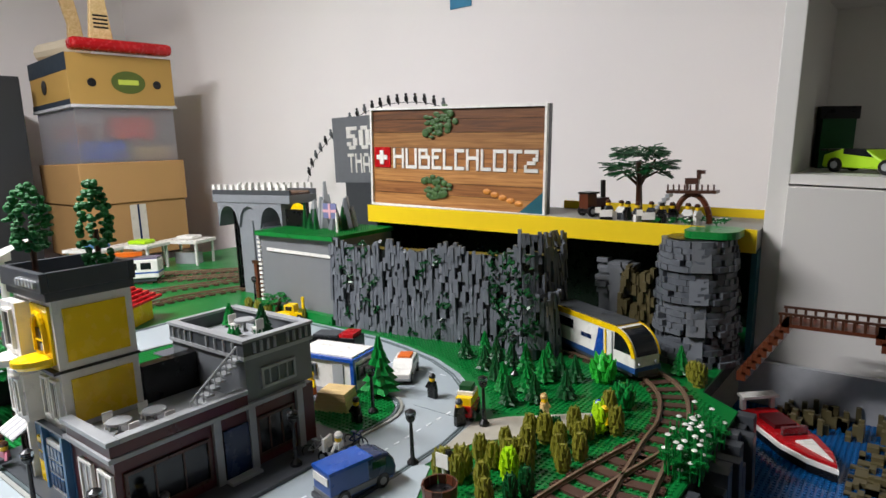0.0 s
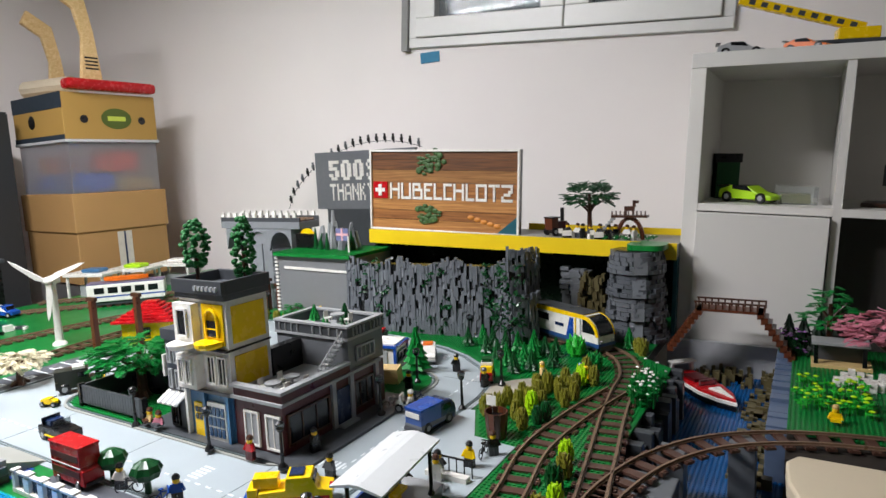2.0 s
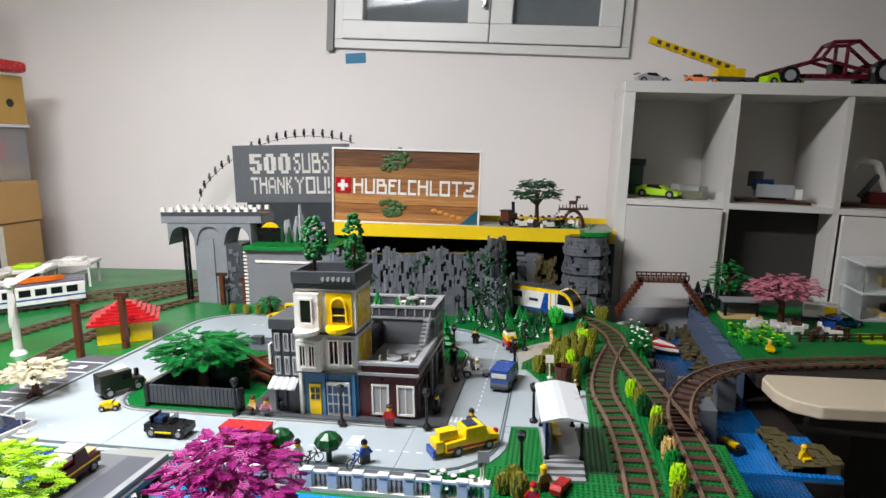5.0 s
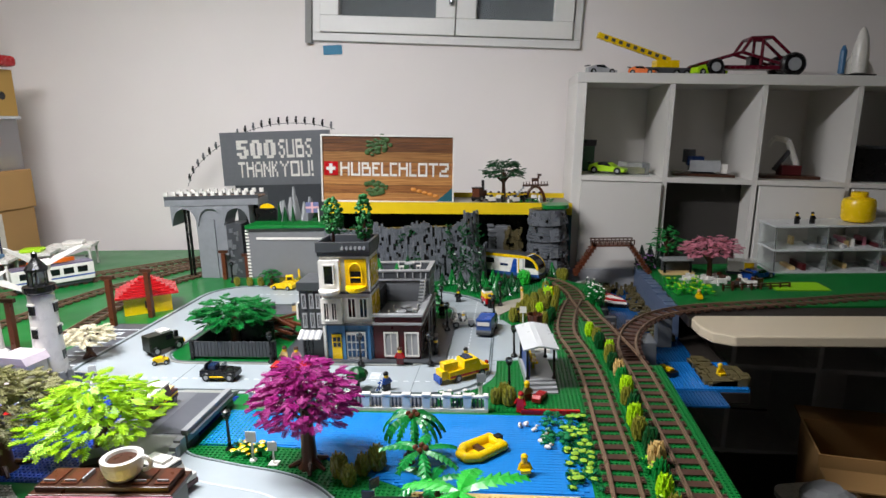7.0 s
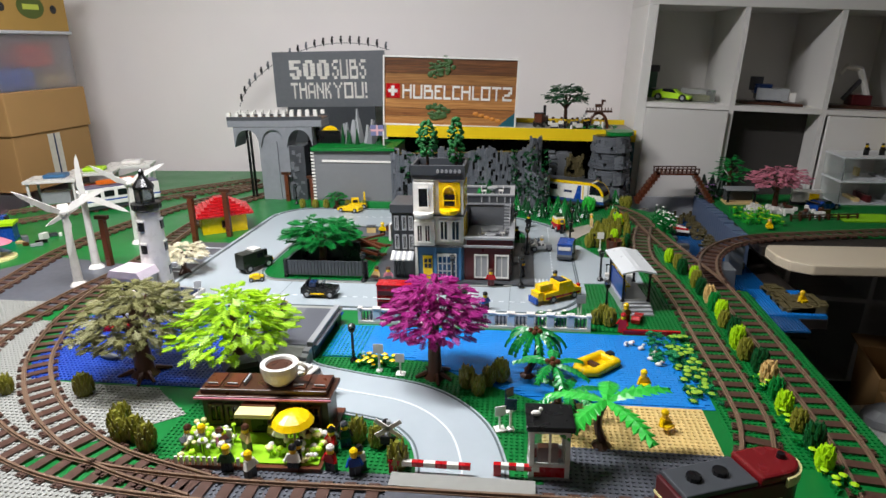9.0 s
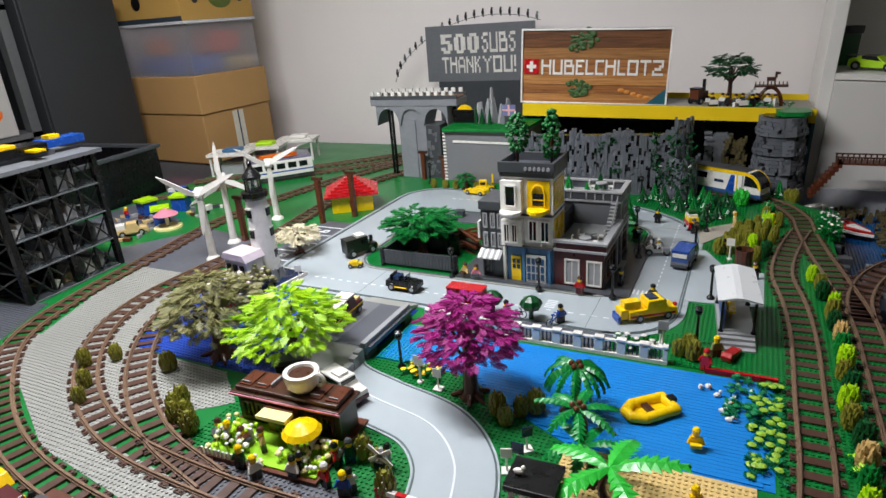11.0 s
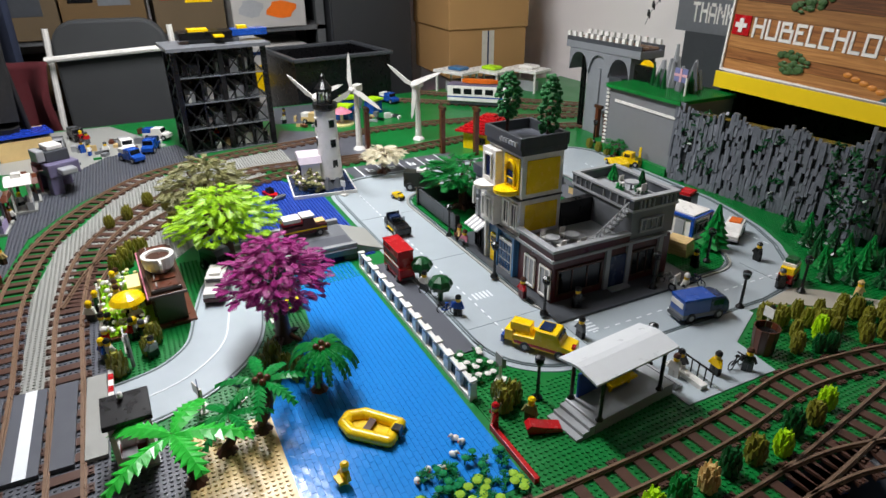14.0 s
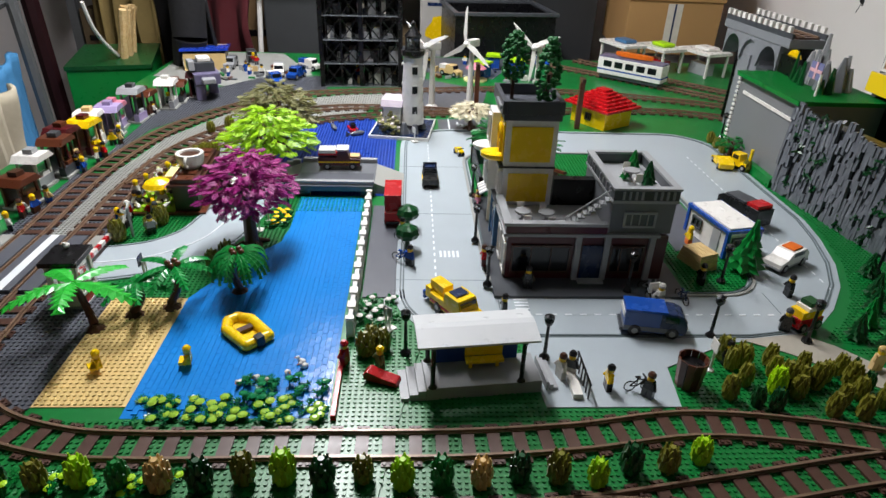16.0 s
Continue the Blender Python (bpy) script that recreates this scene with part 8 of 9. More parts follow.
part("stand", bx(-0.05, -0.03, 0, 0.05, 0.03, 0.015), BK, sp)
part("booster", lathe(bmesh.new(), [(0.012, 0.018), (0.012, 0.10), (0.004, 0.12)], -0.055, 0.01, 10), SB, sp)
ROW1 = ROWZ[0] + FZ + 0.0095
model_car((0.44, 1.36, ROW1), -25, LM, "lime green toy sports car in a shelf compartment", sc=1.15)
pieces("dark_gift_bag", (0.36, 1.50, ROW1), "dark green soft toy bag at the back of a compartment", "bag", (("bag", DGN, (-0.025, -0.03, 0, 0.035, 0.03, 0.11)), ("flap", BK, (-0.03, -0.032, 0.10, 0.04, 0.0, 0.125))), 20)
pieces("clear_tray", (0.545, 1.40, ROW1), "clear plastic tray with small parts", "tray", (("tray", GLASSM, (-0.045, -0.06, 0, 0.045, 0.06, 0.045)), ("parts", SGN, (-0.035, -0.05, 0.002, 0.03, 0.03, 0.025))), 5)
pieces("hover_ship", (0.80, 1.38, ROW1), "grey and white toy spaceship on a dark base", "model ship", (("base", BR, (-0.11, -0.05, 0, 0.11, 0.05, 0.010)), ("hull", LG, (-0.05, -0.035, 0.018, 0.06, 0.035, 0.06)), ("canopy", DB, (-0.06, -0.03, 0.04, 0.0, 0.03, 0.075)), ("nose", WH, (0.04, -0.03, 0.014, 0.085, 0.03, 0.048)), ("leg", DG, (-0.04, -0.02, 0.010, 0.05, 0.02, 0.018)), ("fin", DG, (-0.075, -0.005, 0.05, -0.03, 0.005, 0.10))), -10)
ca = thing("robot_arm", (1.10, 1.38, ROW1), "white toy robot arm on a dark red base", "model crane")
part("base", bx(-0.10, -0.05, 0, 0.11, 0.05, 0.012), BR, ca)
part("turret", bx(-0.02, -0.03, 0.012, 0.05, 0.03, 0.05), DR, ca, bevel=0.003)
bm = tube(bmesh.new(), (0.04, 0, 0.05), (0.0, 0, 0.14), 0.012, 8)
tube(bm, (0.0, 0, 0.14), (-0.05, 0, 0.15), 0.010, 8)
tube(bm, (-0.05, 0, 0.15), (-0.07, 0, 0.12), 0.008, 8)
part("arm", bm, WH, ca)
part("piston", tube(bmesh.new(), (-0.04, 0.0, 0.03), (0.015, 0, 0.11), 0.009, 8), DG, ca)
pieces("dark_console", (1.40, 1.38, ROW1), "black toy display box in a shelf compartment", "box", (("case", BK, (-0.08, -0.06, 0, 0.10, 0.06, 0.12)), ("lid", DG, (-0.085, -0.062, 0.12, 0.105, 0.062, 0.128))))
cs = thing("acrylic_case", (0.935, 1.085, 0.0004), "clear two-tier display case full of small parts", "display case")
for z in (0.0, 0.078, 0.160):
    part("shelf", bx(0, 0, z, 0.52, 0.148, z + 0.006), mat("frosted_white", "cfd1d2", 0.3), cs)
for x in (0.002, 0.17, 0.34, 0.514):
    part("upright", bx(x, 0.002, 0.006, x + 0.004, 0.146, 0.16), GLASSM, cs)
random.seed(61)
for i in range(26):
    x, z = random.uniform(0.01, 0.49), random.choice((0.006, 0.084, 0.084))
    w = random.uniform(0.008, 0.02)
    part("small_brick", bx(x, random.uniform(0.01, 0.1), z, x + w, 0.12, z + random.uniform(0.006, 0.03)), random.choice((WH, LG, PK, DR, TAN)), cs)
yh = thing("yellow_head_box", (1.225, 1.15, 0.1664), "big plain yellow round-headed storage box", "storage box")
part("head", lathe(bmesh.new(), [(0.030, 0), (0.046, 0.006), (0.052, 0.018), (0.052, 0.068), (0.046, 0.080), (0.030, 0.086)], n=20), YE, yh, smooth=True)
part("lid", lathe(bmesh.new(), [(0.026, 0.086), (0.026, 0.102), (0.022, 0.104)], n=16), YE, yh)
for x in (1.02, 1.07):
    figure(x, 1.13, 0.1664, 20, BK, BK, BK, False, "dark toy figure on the display case")
# the shelf unit leans a little, with all that stands in and on it
LEAN_M = pose(0.275, 1.27, 0.34, 0, 3.0, 0.0) @ Matrix.Translation((-0.30, -1.255, -0.329))
for ob in [sh] + [o for o in bpy.data.objects if o.parent is None and o.location.x > 0.3 and 1.3 < o.location.y < 1.6 and o.location.z > ROW1 - 0.01]:
    ob.matrix_basis = LEAN_M @ ob.matrix_basis
# farm
random.seed(71)
bm = bmesh.new()
for i in range(60):
    x, y = random.uniform(0.60, 0.72), random.uniform(0.93, 1.02)
    box(bm, x, y, 0.0002, x + 0.012, y + 0.012, random.uniform(0.006, 0.022))
solid("white_rubble", bm, WH, "low pile of white bricks on the farm", "brick pile")
for i, (x, y) in enumerate(((0.72, 0.93), (0.75, 0.90), (0.78, 0.94), (0.74, 0.98), (0.80, 0.90), (0.83, 0.93))):
    k = BR if i % 2 else WH
    pieces("toy_cow", (x, y, 0.0002), "small brown or white toy farm animal", "toy animal", (("body", k, (-0.016, -0.006, 0.010, 0.014, 0.006, 0.024)), ("head", RBR if i % 2 else WH, (0.012, -0.005, 0.018, 0.024, 0.005, 0.030)), ("fore_legs", k, (0.008, -0.006, 0, 0.013, 0.006, 0.010)), ("hind_legs", k, (-0.015, -0.006, 0, -0.010, 0.006, 0.010))), 40 * i, "farm animals")
pf = thing("paddock_fence", (0.70, 0.86, 0.0002), "brown toy paddock fence", "fence", 8)
for i in range(8):
    part("post", bx(i * 0.03, 0, 0, i * 0.03 + 0.005, 0.005, 0.022), BR, pf)
for z in (0.008, 0.016):
    part("rail", bx(0, 0.0051, z, 0.215, 0.008, z + 0.004), BR, pf)
model_car((0.86, 1.02, 0.0002), 30, BL, "blue toy car on the farm", sc=0.9)
pieces("white_trailer", (0.84, 1.09, 0.0002), "white toy trailer with yellow panel", "trailer", (("box", WH, (-0.05, -0.024, 0.012, 0.04, 0.024, 0.05)), ("panel", YE, (0.0, -0.026, 0.02, 0.03, -0.0242, 0.045)), ("chassis", DG, (-0.055, -0.02, 0.0, 0.05, 0.02, 0.012))), -15)
plate("lime_field", R(0.86, 0.86, 1.02, 0.95), 0.0044, mat("lime_plate", "8cc21c", 0.32), "lime green studded field plate", True)
pieces("stone_well", (0.615, 1.10, 0.0002), "grey toy stone ruin with dark posts", "ruin", (("base", TAN, (-0.05, -0.03, 0, 0.06, 0.03, 0.008)), ("wall", DG, (-0.045, 0.01, 0.008, 0.05, 0.022, 0.05)), ("post", BK, (-0.045, -0.025, 0.008, -0.037, -0.017, 0.05)), ("post", BK, (0.042, -0.025, 0.008, 0.05, -0.017, 0.05)), ("lintel", LG, (-0.05, -0.028, 0.05, 0.055, 0.024, 0.056))), 0)

# under the farm table
cbx = thing("cardboard_box", (1.02, 0.60, FZ), "open brown cardboard box standing on the floor", "box", -12)
for q in ((-0.14, -0.11, 0.14, -0.105), (-0.14, 0.105, 0.14, 0.11), (-0.14, -0.105, -0.135, 0.105), (0.135, -0.105, 0.14, 0.105)):
    part("side", bx(q[0], q[1], 0, q[2], q[3], 0.42), CARD, cbx)
part("base", bx(-0.135, -0.105, 0, 0.135, 0.105, 0.005), CARD, cbx)
part("flap", bx(-0.14, -0.20, 0.395, 0.14, -0.111, 0.40), CARD, cbx).rotation_euler.x = 0.05
part("flap", bx(-0.14, 0.111, 0.416, 0.14, 0.20, 0.421), CARD, cbx)
tub = thing("white_plastic_tub", (0.84, 0.42, FZ), "white plastic tub standing on the floor", "tub", 10)
part("body", poly(bmesh.new(), rounded(-0.09, -0.08, 0.09, 0.08, 0.03), 0, 0.33), WH, tub)
part("rim", poly(bmesh.new(), rounded(-0.10, -0.09, 0.10, 0.09, 0.035), 0.33, 0.345), WH, tub)
part("bag", ball(bmesh.new(), (0, 0, 0.36), 0.07, 1, 0.8, 0.5, 12), LG, tub, "crumpled grey bag")

# ---- boxes and cupboard behind the layout ----
BX, BY, BRZ = -2.335, 1.265, -4
dr = thing("drawer_tower", (BX, BY, FZ), "translucent plastic drawer tower under the boxes", "drawers", BRZ)
part("frame", bx(-0.20, -0.19, 0, 0.20, 0.19, 0.60), WH, dr)
part("drawer", bx(-0.19, -0.195, 0.61, 0.205, 0.185, 0.79), glass("frosted_plastic", (0.82, 0.82, 0.84), 0.35), dr, bevel=0.006)
part("content", bx(-0.15, -0.15, 0.615, 0.16, 0.15, 0.70), PK, dr)
cb1 = thing("cardboard_box", (BX, BY, 0.015), "brown cardboard box closed with paper tape", "box", BRZ)
part("carton", bx(-0.235, -0.205, 0, 0.235, 0.205, 0.225), CARD, cb1, bevel=0.004)
part("lid", bx(-0.242, -0.212, 0.225, 0.242, 0.212, 0.392), CARD, cb1, bevel=0.004)
part("tape", bx(0.2352, -0.035, 0.02, 0.2362, 0.03, 0.215), mat("pale_tape", "cfc9bb", 0.3), cb1, "white paper tape with a plain bar")
part("tape_bar", bx(0.2364, -0.006, 0.02, 0.2368, 0.002, 0.215), DB, cb1)
ct = thing("clear_crate", (BX, BY, 0.408), "translucent storage crate with orange and blue toys", "storage box", BRZ)
FROST = glass("frosted_crate", (0.85, 0.85, 0.88), 0.4)
for q in ((-0.225, -0.195, 0.225, -0.190), (-0.225, 0.190, 0.225, 0.195), (-0.225, -0.19, -0.220, 0.19), (0.220, -0.19, 0.225, 0.19)):
    part("side", bx(q[0], q[1], 0, q[2], q[3], 0.215), FROST, ct)
part("rim", bx(-0.238, -0.208, 0.215, 0.238, 0.208, 0.228), mat("milky_plastic", "bfbfc2", 0.35), ct, bevel=0.003)
for k, d in ((BL, (-0.2, -0.17, 0.002, 0.21, 0.0, 0.085)), (ORG, (-0.10, -0.18, 0.086, 0.02, -0.05, 0.16)), (mat("coral_toy", "d0503a", 0.4), (0.06, -0.05, 0.086, 0.212, 0.12, 0.18)), (TAN, (0.0, 0.02, 0.002, 0.212, 0.18, 0.06))):
    part("toy", bx(*d), k, ct, bevel=0.02)
bn = thing("fruit_carton", (BX, BY, 0.636), "printed fruit carton with hand holes", "box", BRZ)
part("carton", bx(-0.23, -0.205, 0, 0.23, 0.205, 0.195), mat("yellow_card", "b08a45", 0.7, var=0.06, scale=8), bn, bevel=0.003)
NAVY = mat("print_navy", "23303c", 0.7)
part("print_band", bx(-0.231, -0.2065, 0.13, 0.231, -0.2052, 0.195), NAVY, bn)
part("print_band", bx(-0.231, -0.2065, 0.0, 0.231, -0.2052, 0.02), NAVY, bn)
bm = bmesh.new()
for y in (-0.12, 0.135):
    lathe(bm, [(0.017, 0.2302), (0.017, 0.2312)], 0, 0, 14, 0, pose(0, y, 0.085) @ Matrix.Rotation(radians(90), 4, "Y"))
lathe(bm, [(0.03, 0.0), (0.03, 0.001)], 0, 0, 14, 0, pose(-0.05, -0.2066, 0.085, 90))
part("hand_hole", bm, BK, bn)
part("logo", lathe(bmesh.new(), [(0.045, 0.2302), (0.045, 0.2314)], 0, 0, 20, 0, pose(0, 0.02, 0.09) @ Matrix.Diagonal((1, 1.5, 1, 1)) @ Matrix.Rotation(radians(90), 4, "Y")), mat("olive_print", "4d5a1e", 0.6), bn, "dark oval mark")
part("logo_bar", bx(0.2316, -0.02, 0.08, 0.2322, 0.06, 0.10), mat("lime_print", "b7c24a", 0.6), bn)
wt = thing("wooden_toy_frame", (BX, BY, 0.8315), "pale wooden children's toy frame with red bar", "wooden toy", BRZ)
part("red_bar", bx(0.20, -0.19, 0.01, 0.27, 0.20, 0.055), RD, wt, bevel=0.015)
bm = bmesh.new()
for y in (-0.06,):
    poly(bm, [(-0.045, 0.0), (0.045, 0.0), (0.025, 0.20), (0.0, 0.34), (-0.10, 0.40), (-0.13, 0.34), (-0.05, 0.29), (-0.025, 0.18)], -0.012, 0.012, m=pose(0.21, y, 0.055) @ Matrix(((0, 0, 1, 0), (1, 0, 0, 0), (0, 1, 0, 0), (0, 0, 0, 1))))
part("upright", bm, PALEWOOD, wt, bevel=0.004)
bm = bmesh.new()
for i in range(4):
    box(bm, 0.2222, -0.085, 0.10 + i * 0.015, 0.2228, -0.03, 0.107 + i * 0.015)
part("painted_stripe", bm, BK, wt)
part("roll", tube(bmesh.new(), (-0.16, -0.16, 0.042), (0.12, -0.10, 0.042), 0.040, 12), CREAM, wt)
bm = bmesh.new()
poly(bm, [(-0.045, 0.0), (0.045, 0.0), (0.025, 0.20), (0.0, 0.34), (-0.10, 0.40), (-0.13, 0.34), (-0.05, 0.29), (-0.025, 0.18)], -0.012, 0.012, m=pose(-0.18, -0.02, 0.0) @ Matrix(((0, 0, 1, 0), (1, 0, 0, 0), (0, 1, 0, 0), (0, 0, 0, 1))))
part("upright", bm, PALEWOOD, wt, bevel=0.004)
DCAB = mat("anthracite_laminate", "2f3133", 0.5, var=0.04, scale=10)
dc = thing("dark_cupboard", (-2.75, 0.80, FZ), "tall anthracite cupboard behind the layout", "cupboard")
part("carcass", bx(-0.2, -0.22, 0, 0.28, 0.20, 1.55), DCAB, dc, bevel=0.003)
part("door", bx(0.281, -0.215, 0.02, 0.297, 0.195, 1.54), DCAB, dc, bevel=0.002)

# shelf with cartons along the west side
ws = thing("storage_rack", (-2.72, 0.0, FZ), "grey metal storage rack loaded with cartons", "rack")
MET = mat("grey_steel", "77797a", 0.4, metal=0.6)
for x in (-0.2, 0.2):
    for y in (-1.55, -0.8, -0.05, 0.54):
        part("post", bx(x - 0.02, y - 0.02, 0, x + 0.02, y + 0.02, 1.9), MET, ws)
for z in (0.55, 1.02, 1.50):
    part("shelf", bx(-0.22, -1.57, z, 0.22, 0.56, z + 0.02), MET, ws)
random.seed(81)
# carton browns darkened: the shade on the rack is put into their colour
PRINT = [mat("shaded_carton_umber", "4a3a26", 0.75), mat("shaded_carton_tan", "5e4828", 0.75), mat("shaded_carton_brown", "6c5233", 0.75), mat("shaded_carton_sand", "584932", 0.75)]
# white card toned down to grey to carry the dim light there
PAPER = mat("shaded_white_card", "a9a6a1", 0.45, var=0.05, scale=12)
for z, hmx in ((0.57, 0.40), (1.04, 0.40), (1.52, 0.30)):
    y = -1.52
    while y < 0.42:
        w = random.uniform(0.18, 0.36)
        w = min(w, 0.52 - y)
        hh = random.uniform(0.2, hmx)
        k = random.choice(PRINT)
        if z < 1.5 and y + w / 2 > 0.06:
            hh = hmx - 0.01
            t = thing("printed_package", (-2.70, y + w / 2, FZ + z), "white toy package printed with yellow and blue shapes", "box", random.uniform(-3, 3), "packages on the rack")
            part("carton", bx(-0.19, -w / 2 + 0.004, 0, 0.21, w / 2 - 0.004, hh), PAPER, t, bevel=0.004)
            m = pose(0.2102, 0, 0) @ Matrix(((0, 0, 1, 0), (1, 0, 0, 0), (0, 1, 0, 0), (0, 0, 0, 1)))
            for kk, cy, cz, ry, rz in ((YE, -0.14, 0.62, 0.26, 0.17), (BL, 0.26, 0.76, 0.15, 0.12), (ORG, 0.16, 0.20, 0.20, 0.10), (LG, -0.24, 0.22, 0.16, 0.10)):
                pts = [(w * (cy + ry * math.cos(a * 0.5236) * (1 + 0.25 * math.sin(a * 2.1))), hh * (cz + rz * math.sin(a * 0.5236))) for a in range(12)]
                part("print_patch", poly(bmesh.new(), pts, 0.0, 0.0008, m=m), kk, t)
            part("print_bar", bx(0.2112, -w * 0.38, hh * 0.90, 0.2118, w * 0.1, hh * 0.94), DB, t)
            y += w + 0.006
            continue
        t = thing("storage_carton", (-2.70, y + w / 2, FZ + z), "storage carton with printed panels on the rack", "box", random.uniform(-4, 4), "cartons on the rack")
        part("carton", bx(-0.19, -w / 2 + 0.006, 0, 0.21, w / 2 - 0.006, hh), k, t, bevel=0.004)
        part("label", bx(0.2103, -w * 0.05, hh * 0.45, 0.2112, w * 0.32, hh * 0.78), random.choice((YE, DG, MG, BR, DB)), t)
        part("label_bar", bx(0.2116, -w * 0.38, hh * 0.5, 0.2122, -w * 0.1, hh * 0.58), random.choice((BK, RD, DB)), t)
        y += w + 0.01
tubb = thing("black_tub", (-2.22, 0.47, -0.25), "open black plastic tub with odd parts", "tub", 6)
for q in ((-0.2, -0.22, 0.2, -0.21), (-0.2, 0.21, 0.2, 0.22), (-0.2, -0.21, -0.19, 0.21), (0.19, -0.21, 0.2, 0.21)):
    part("side", bx(q[0], q[1], 0, q[2], q[3], 0.42), BK, tubb)
for q in ((0.19, -0.23, 0.215, 0.23), (-0.215, -0.23, -0.19, 0.23), (-0.19, -0.23, 0.19, -0.207), (-0.19, 0.207, 0.19, 0.23)):
    part("rim", bx(q[0], q[1], 0.42, q[2], q[3], 0.435), DG, tubb, bevel=0.003)
part("content", bx(-0.188, -0.208, 0.0, 0.188, 0.208, 0.30), DG, tubb)
tubb2 = pieces("side_trolley", (-2.22, 0.47, FZ), "low dark trolley under the tub", "trolley", (("top", DG, (-0.22, -0.24, 0.50, 0.22, 0.24, 0.529)), ("leg", DG, (-0.2, -0.2, 0, -0.17, -0.17, 0.5)), ("leg", DG, (0.17, 0.17, 0, 0.2, 0.2, 0.5)), ("leg", DG, (-0.2, 0.17, 0, -0.17, 0.2, 0.5)), ("leg", DG, (0.17, -0.2, 0, 0.2, -0.17, 0.5))))
# office chair back in grey
oc = thing("office_chair", (-2.20, -0.40, FZ), "grey office chair with white frame", "chair", 80)
part("backrest", poly(bmesh.new(), rounded(-0.21, 0.55, 0.21, 1.13, 0.10), -0.03, 0.03, m=pose(0, 0.1, 0, 90)), mat("grey_mesh", "3a3c3d", 0.8, bump=0.3), oc, bevel=0.012)
part("frame_bar", tube(bmesh.new(), (-0.24, 0.05, 0.99), (0.24, 0.05, 1.02), 0.012, 8), WH, oc)
part("seat", bx(-0.22, -0.35, 0.42, 0.22, 0.06, 0.50), BLACKC, oc, bevel=0.02)
part("column", cyl(bmesh.new(), 0, -0.12, 0.06, 0.42, 0.03, 10), BK, oc)
part("foot", bx(-0.28, -0.15, 0, 0.28, -0.09, 0.06), BK, oc)
for x in (-0.25, 0.25):
    part("side_frame", tube(bmesh.new(), (x, 0.06, 0.5), (x * 0.9, 0.1, 1.1), 0.012, 8), WH, oc)


def drape(name, at, w, h, d, k, label, category, rz=0.0, seed=0):
    """A hanging or heaped cloth with folds."""
    bm = bmesh.new()
    nx, nz = 22, 14
    g = [[None] * (nz + 1) for _ in range(nx + 1)]
    for i in range(nx + 1):
        for j in range(nz + 1):
            u, v = i / nx, j / nz
            q = noise.noise(Vector((u * 5 + seed, v * 1.6, seed * 1.7)))
            g[i][j] = bm.verts.new(((u - 0.5) * w * (1 + 0.06 * q), d * (q + 0.5 * math.sin(u * 22 + seed)) * (1.1 - 0.6 * v), h * (v - (1 - v) * 0.04 * math.sin(u * 9 + seed)) + 0.02 * q))
    for i in range(nx):
        for j in range(nz):
            bm.faces.new((g[i][j], g[i + 1][j], g[i + 1][j + 1], g[i][j + 1]))
    ob = link(name, bm, k, True)
    sm = ob.modifiers.new("thick", "SOLIDIFY")
    sm.thickness = 0.012
    ob.matrix_basis = pose(*at, 0, 0, rz)
    return tagged(ob, label, category)


coat = drape("black_coat", (-2.10, -0.88, -0.35), 0.75, 0.95, 0.07, BLACKC, "black coat with hood and sleeve hanging behind the table", "coat", 35, 1)
part("hood", ball(bmesh.new(), (0.05, 0.02, 0.90), 0.16, 1.2, 0.6, 0.7, 14), BLACKC, coat, smooth=True)
part("sleeve", tube(tube(bmesh.new(), (0.30, -0.06, 0.80), (0.36, -0.10, 0.45), 0.075, 10, r2=0.065), (0.36, -0.10, 0.45), (0.30, -0.13, 0.16), 0.065, 10, r2=0.05), BLACKC, coat, smooth=True)
part("label", bx(-0.10, -0.085, 0.70, -0.02, -0.083, 0.718), LG, coat, "pale woven bar on the chest")
drape("dark_red_jumper", (-2.25, -0.85, -0.20), 0.5, 0.42, 0.06, mat("maroon_cloth", "4a0f16", 0.9), "dark red jumper hung over the rack", "clothes", 70, 2)
drape("navy_cloth", (-2.45, -0.95, 0.10), 0.5, 0.9, 0.05, mat("navy_cloth", "20283c", 0.9), "dark navy cloth hanging on the rack", "clothes", 80, 3)
drape("blue_bag", (-1.32, -1.20, -0.33), 0.36, 0.42, 0.05, mat("blue_fabric", "3f7fae", 0.8), "blue fabric bag hanging beside the table", "bag", 20, 4)
drape("cream_sack", (-0.92, -1.02, -0.33), 0.34, 0.40, 0.06, mat("cream_fabric", "b8ae98", 0.85), "cream fabric sack beside the table", "bag", 15, 5)
drape("yellow_curtain", (-2.35, -1.25, -0.1), 0.4, 1.2, 0.04, mat("mustard_cloth", "9a8450", 0.85), "mustard cloth hanging in the corner", "cloth", 60, 6)
mr_ = thing("metal_stand", (-1.55, -1.17, FZ), "black and steel clothes stand beside the table", "stand", 10)
part("upright", tube(bmesh.new(), (0, 0, 0), (-0.12, -0.10, 1.9), 0.030, 8), mat("maroon_metal", "2a1216", 0.4, metal=0.5), mr_)
part("upright", tube(bmesh.new(), (0.08, -0.02, 0), (-0.05, -0.14, 1.9), 0.020, 8), MET, mr_)
part("bar", tube(bmesh.new(), (-0.6, -0.12, 1.05), (0.9, -0.12, 0.98), 0.022, 8), MET, mr_)
gb = pieces("green_crate", (-1.78, -1.06, -0.35), "green plastic crate with rolled paper", "crate", (("body", GR, (-0.2, -0.14, 0, 0.2, 0.14, 0.36)), ("rim", DGN, (-0.205, -0.145, 0.36, 0.205, 0.145, 0.375))), 15)
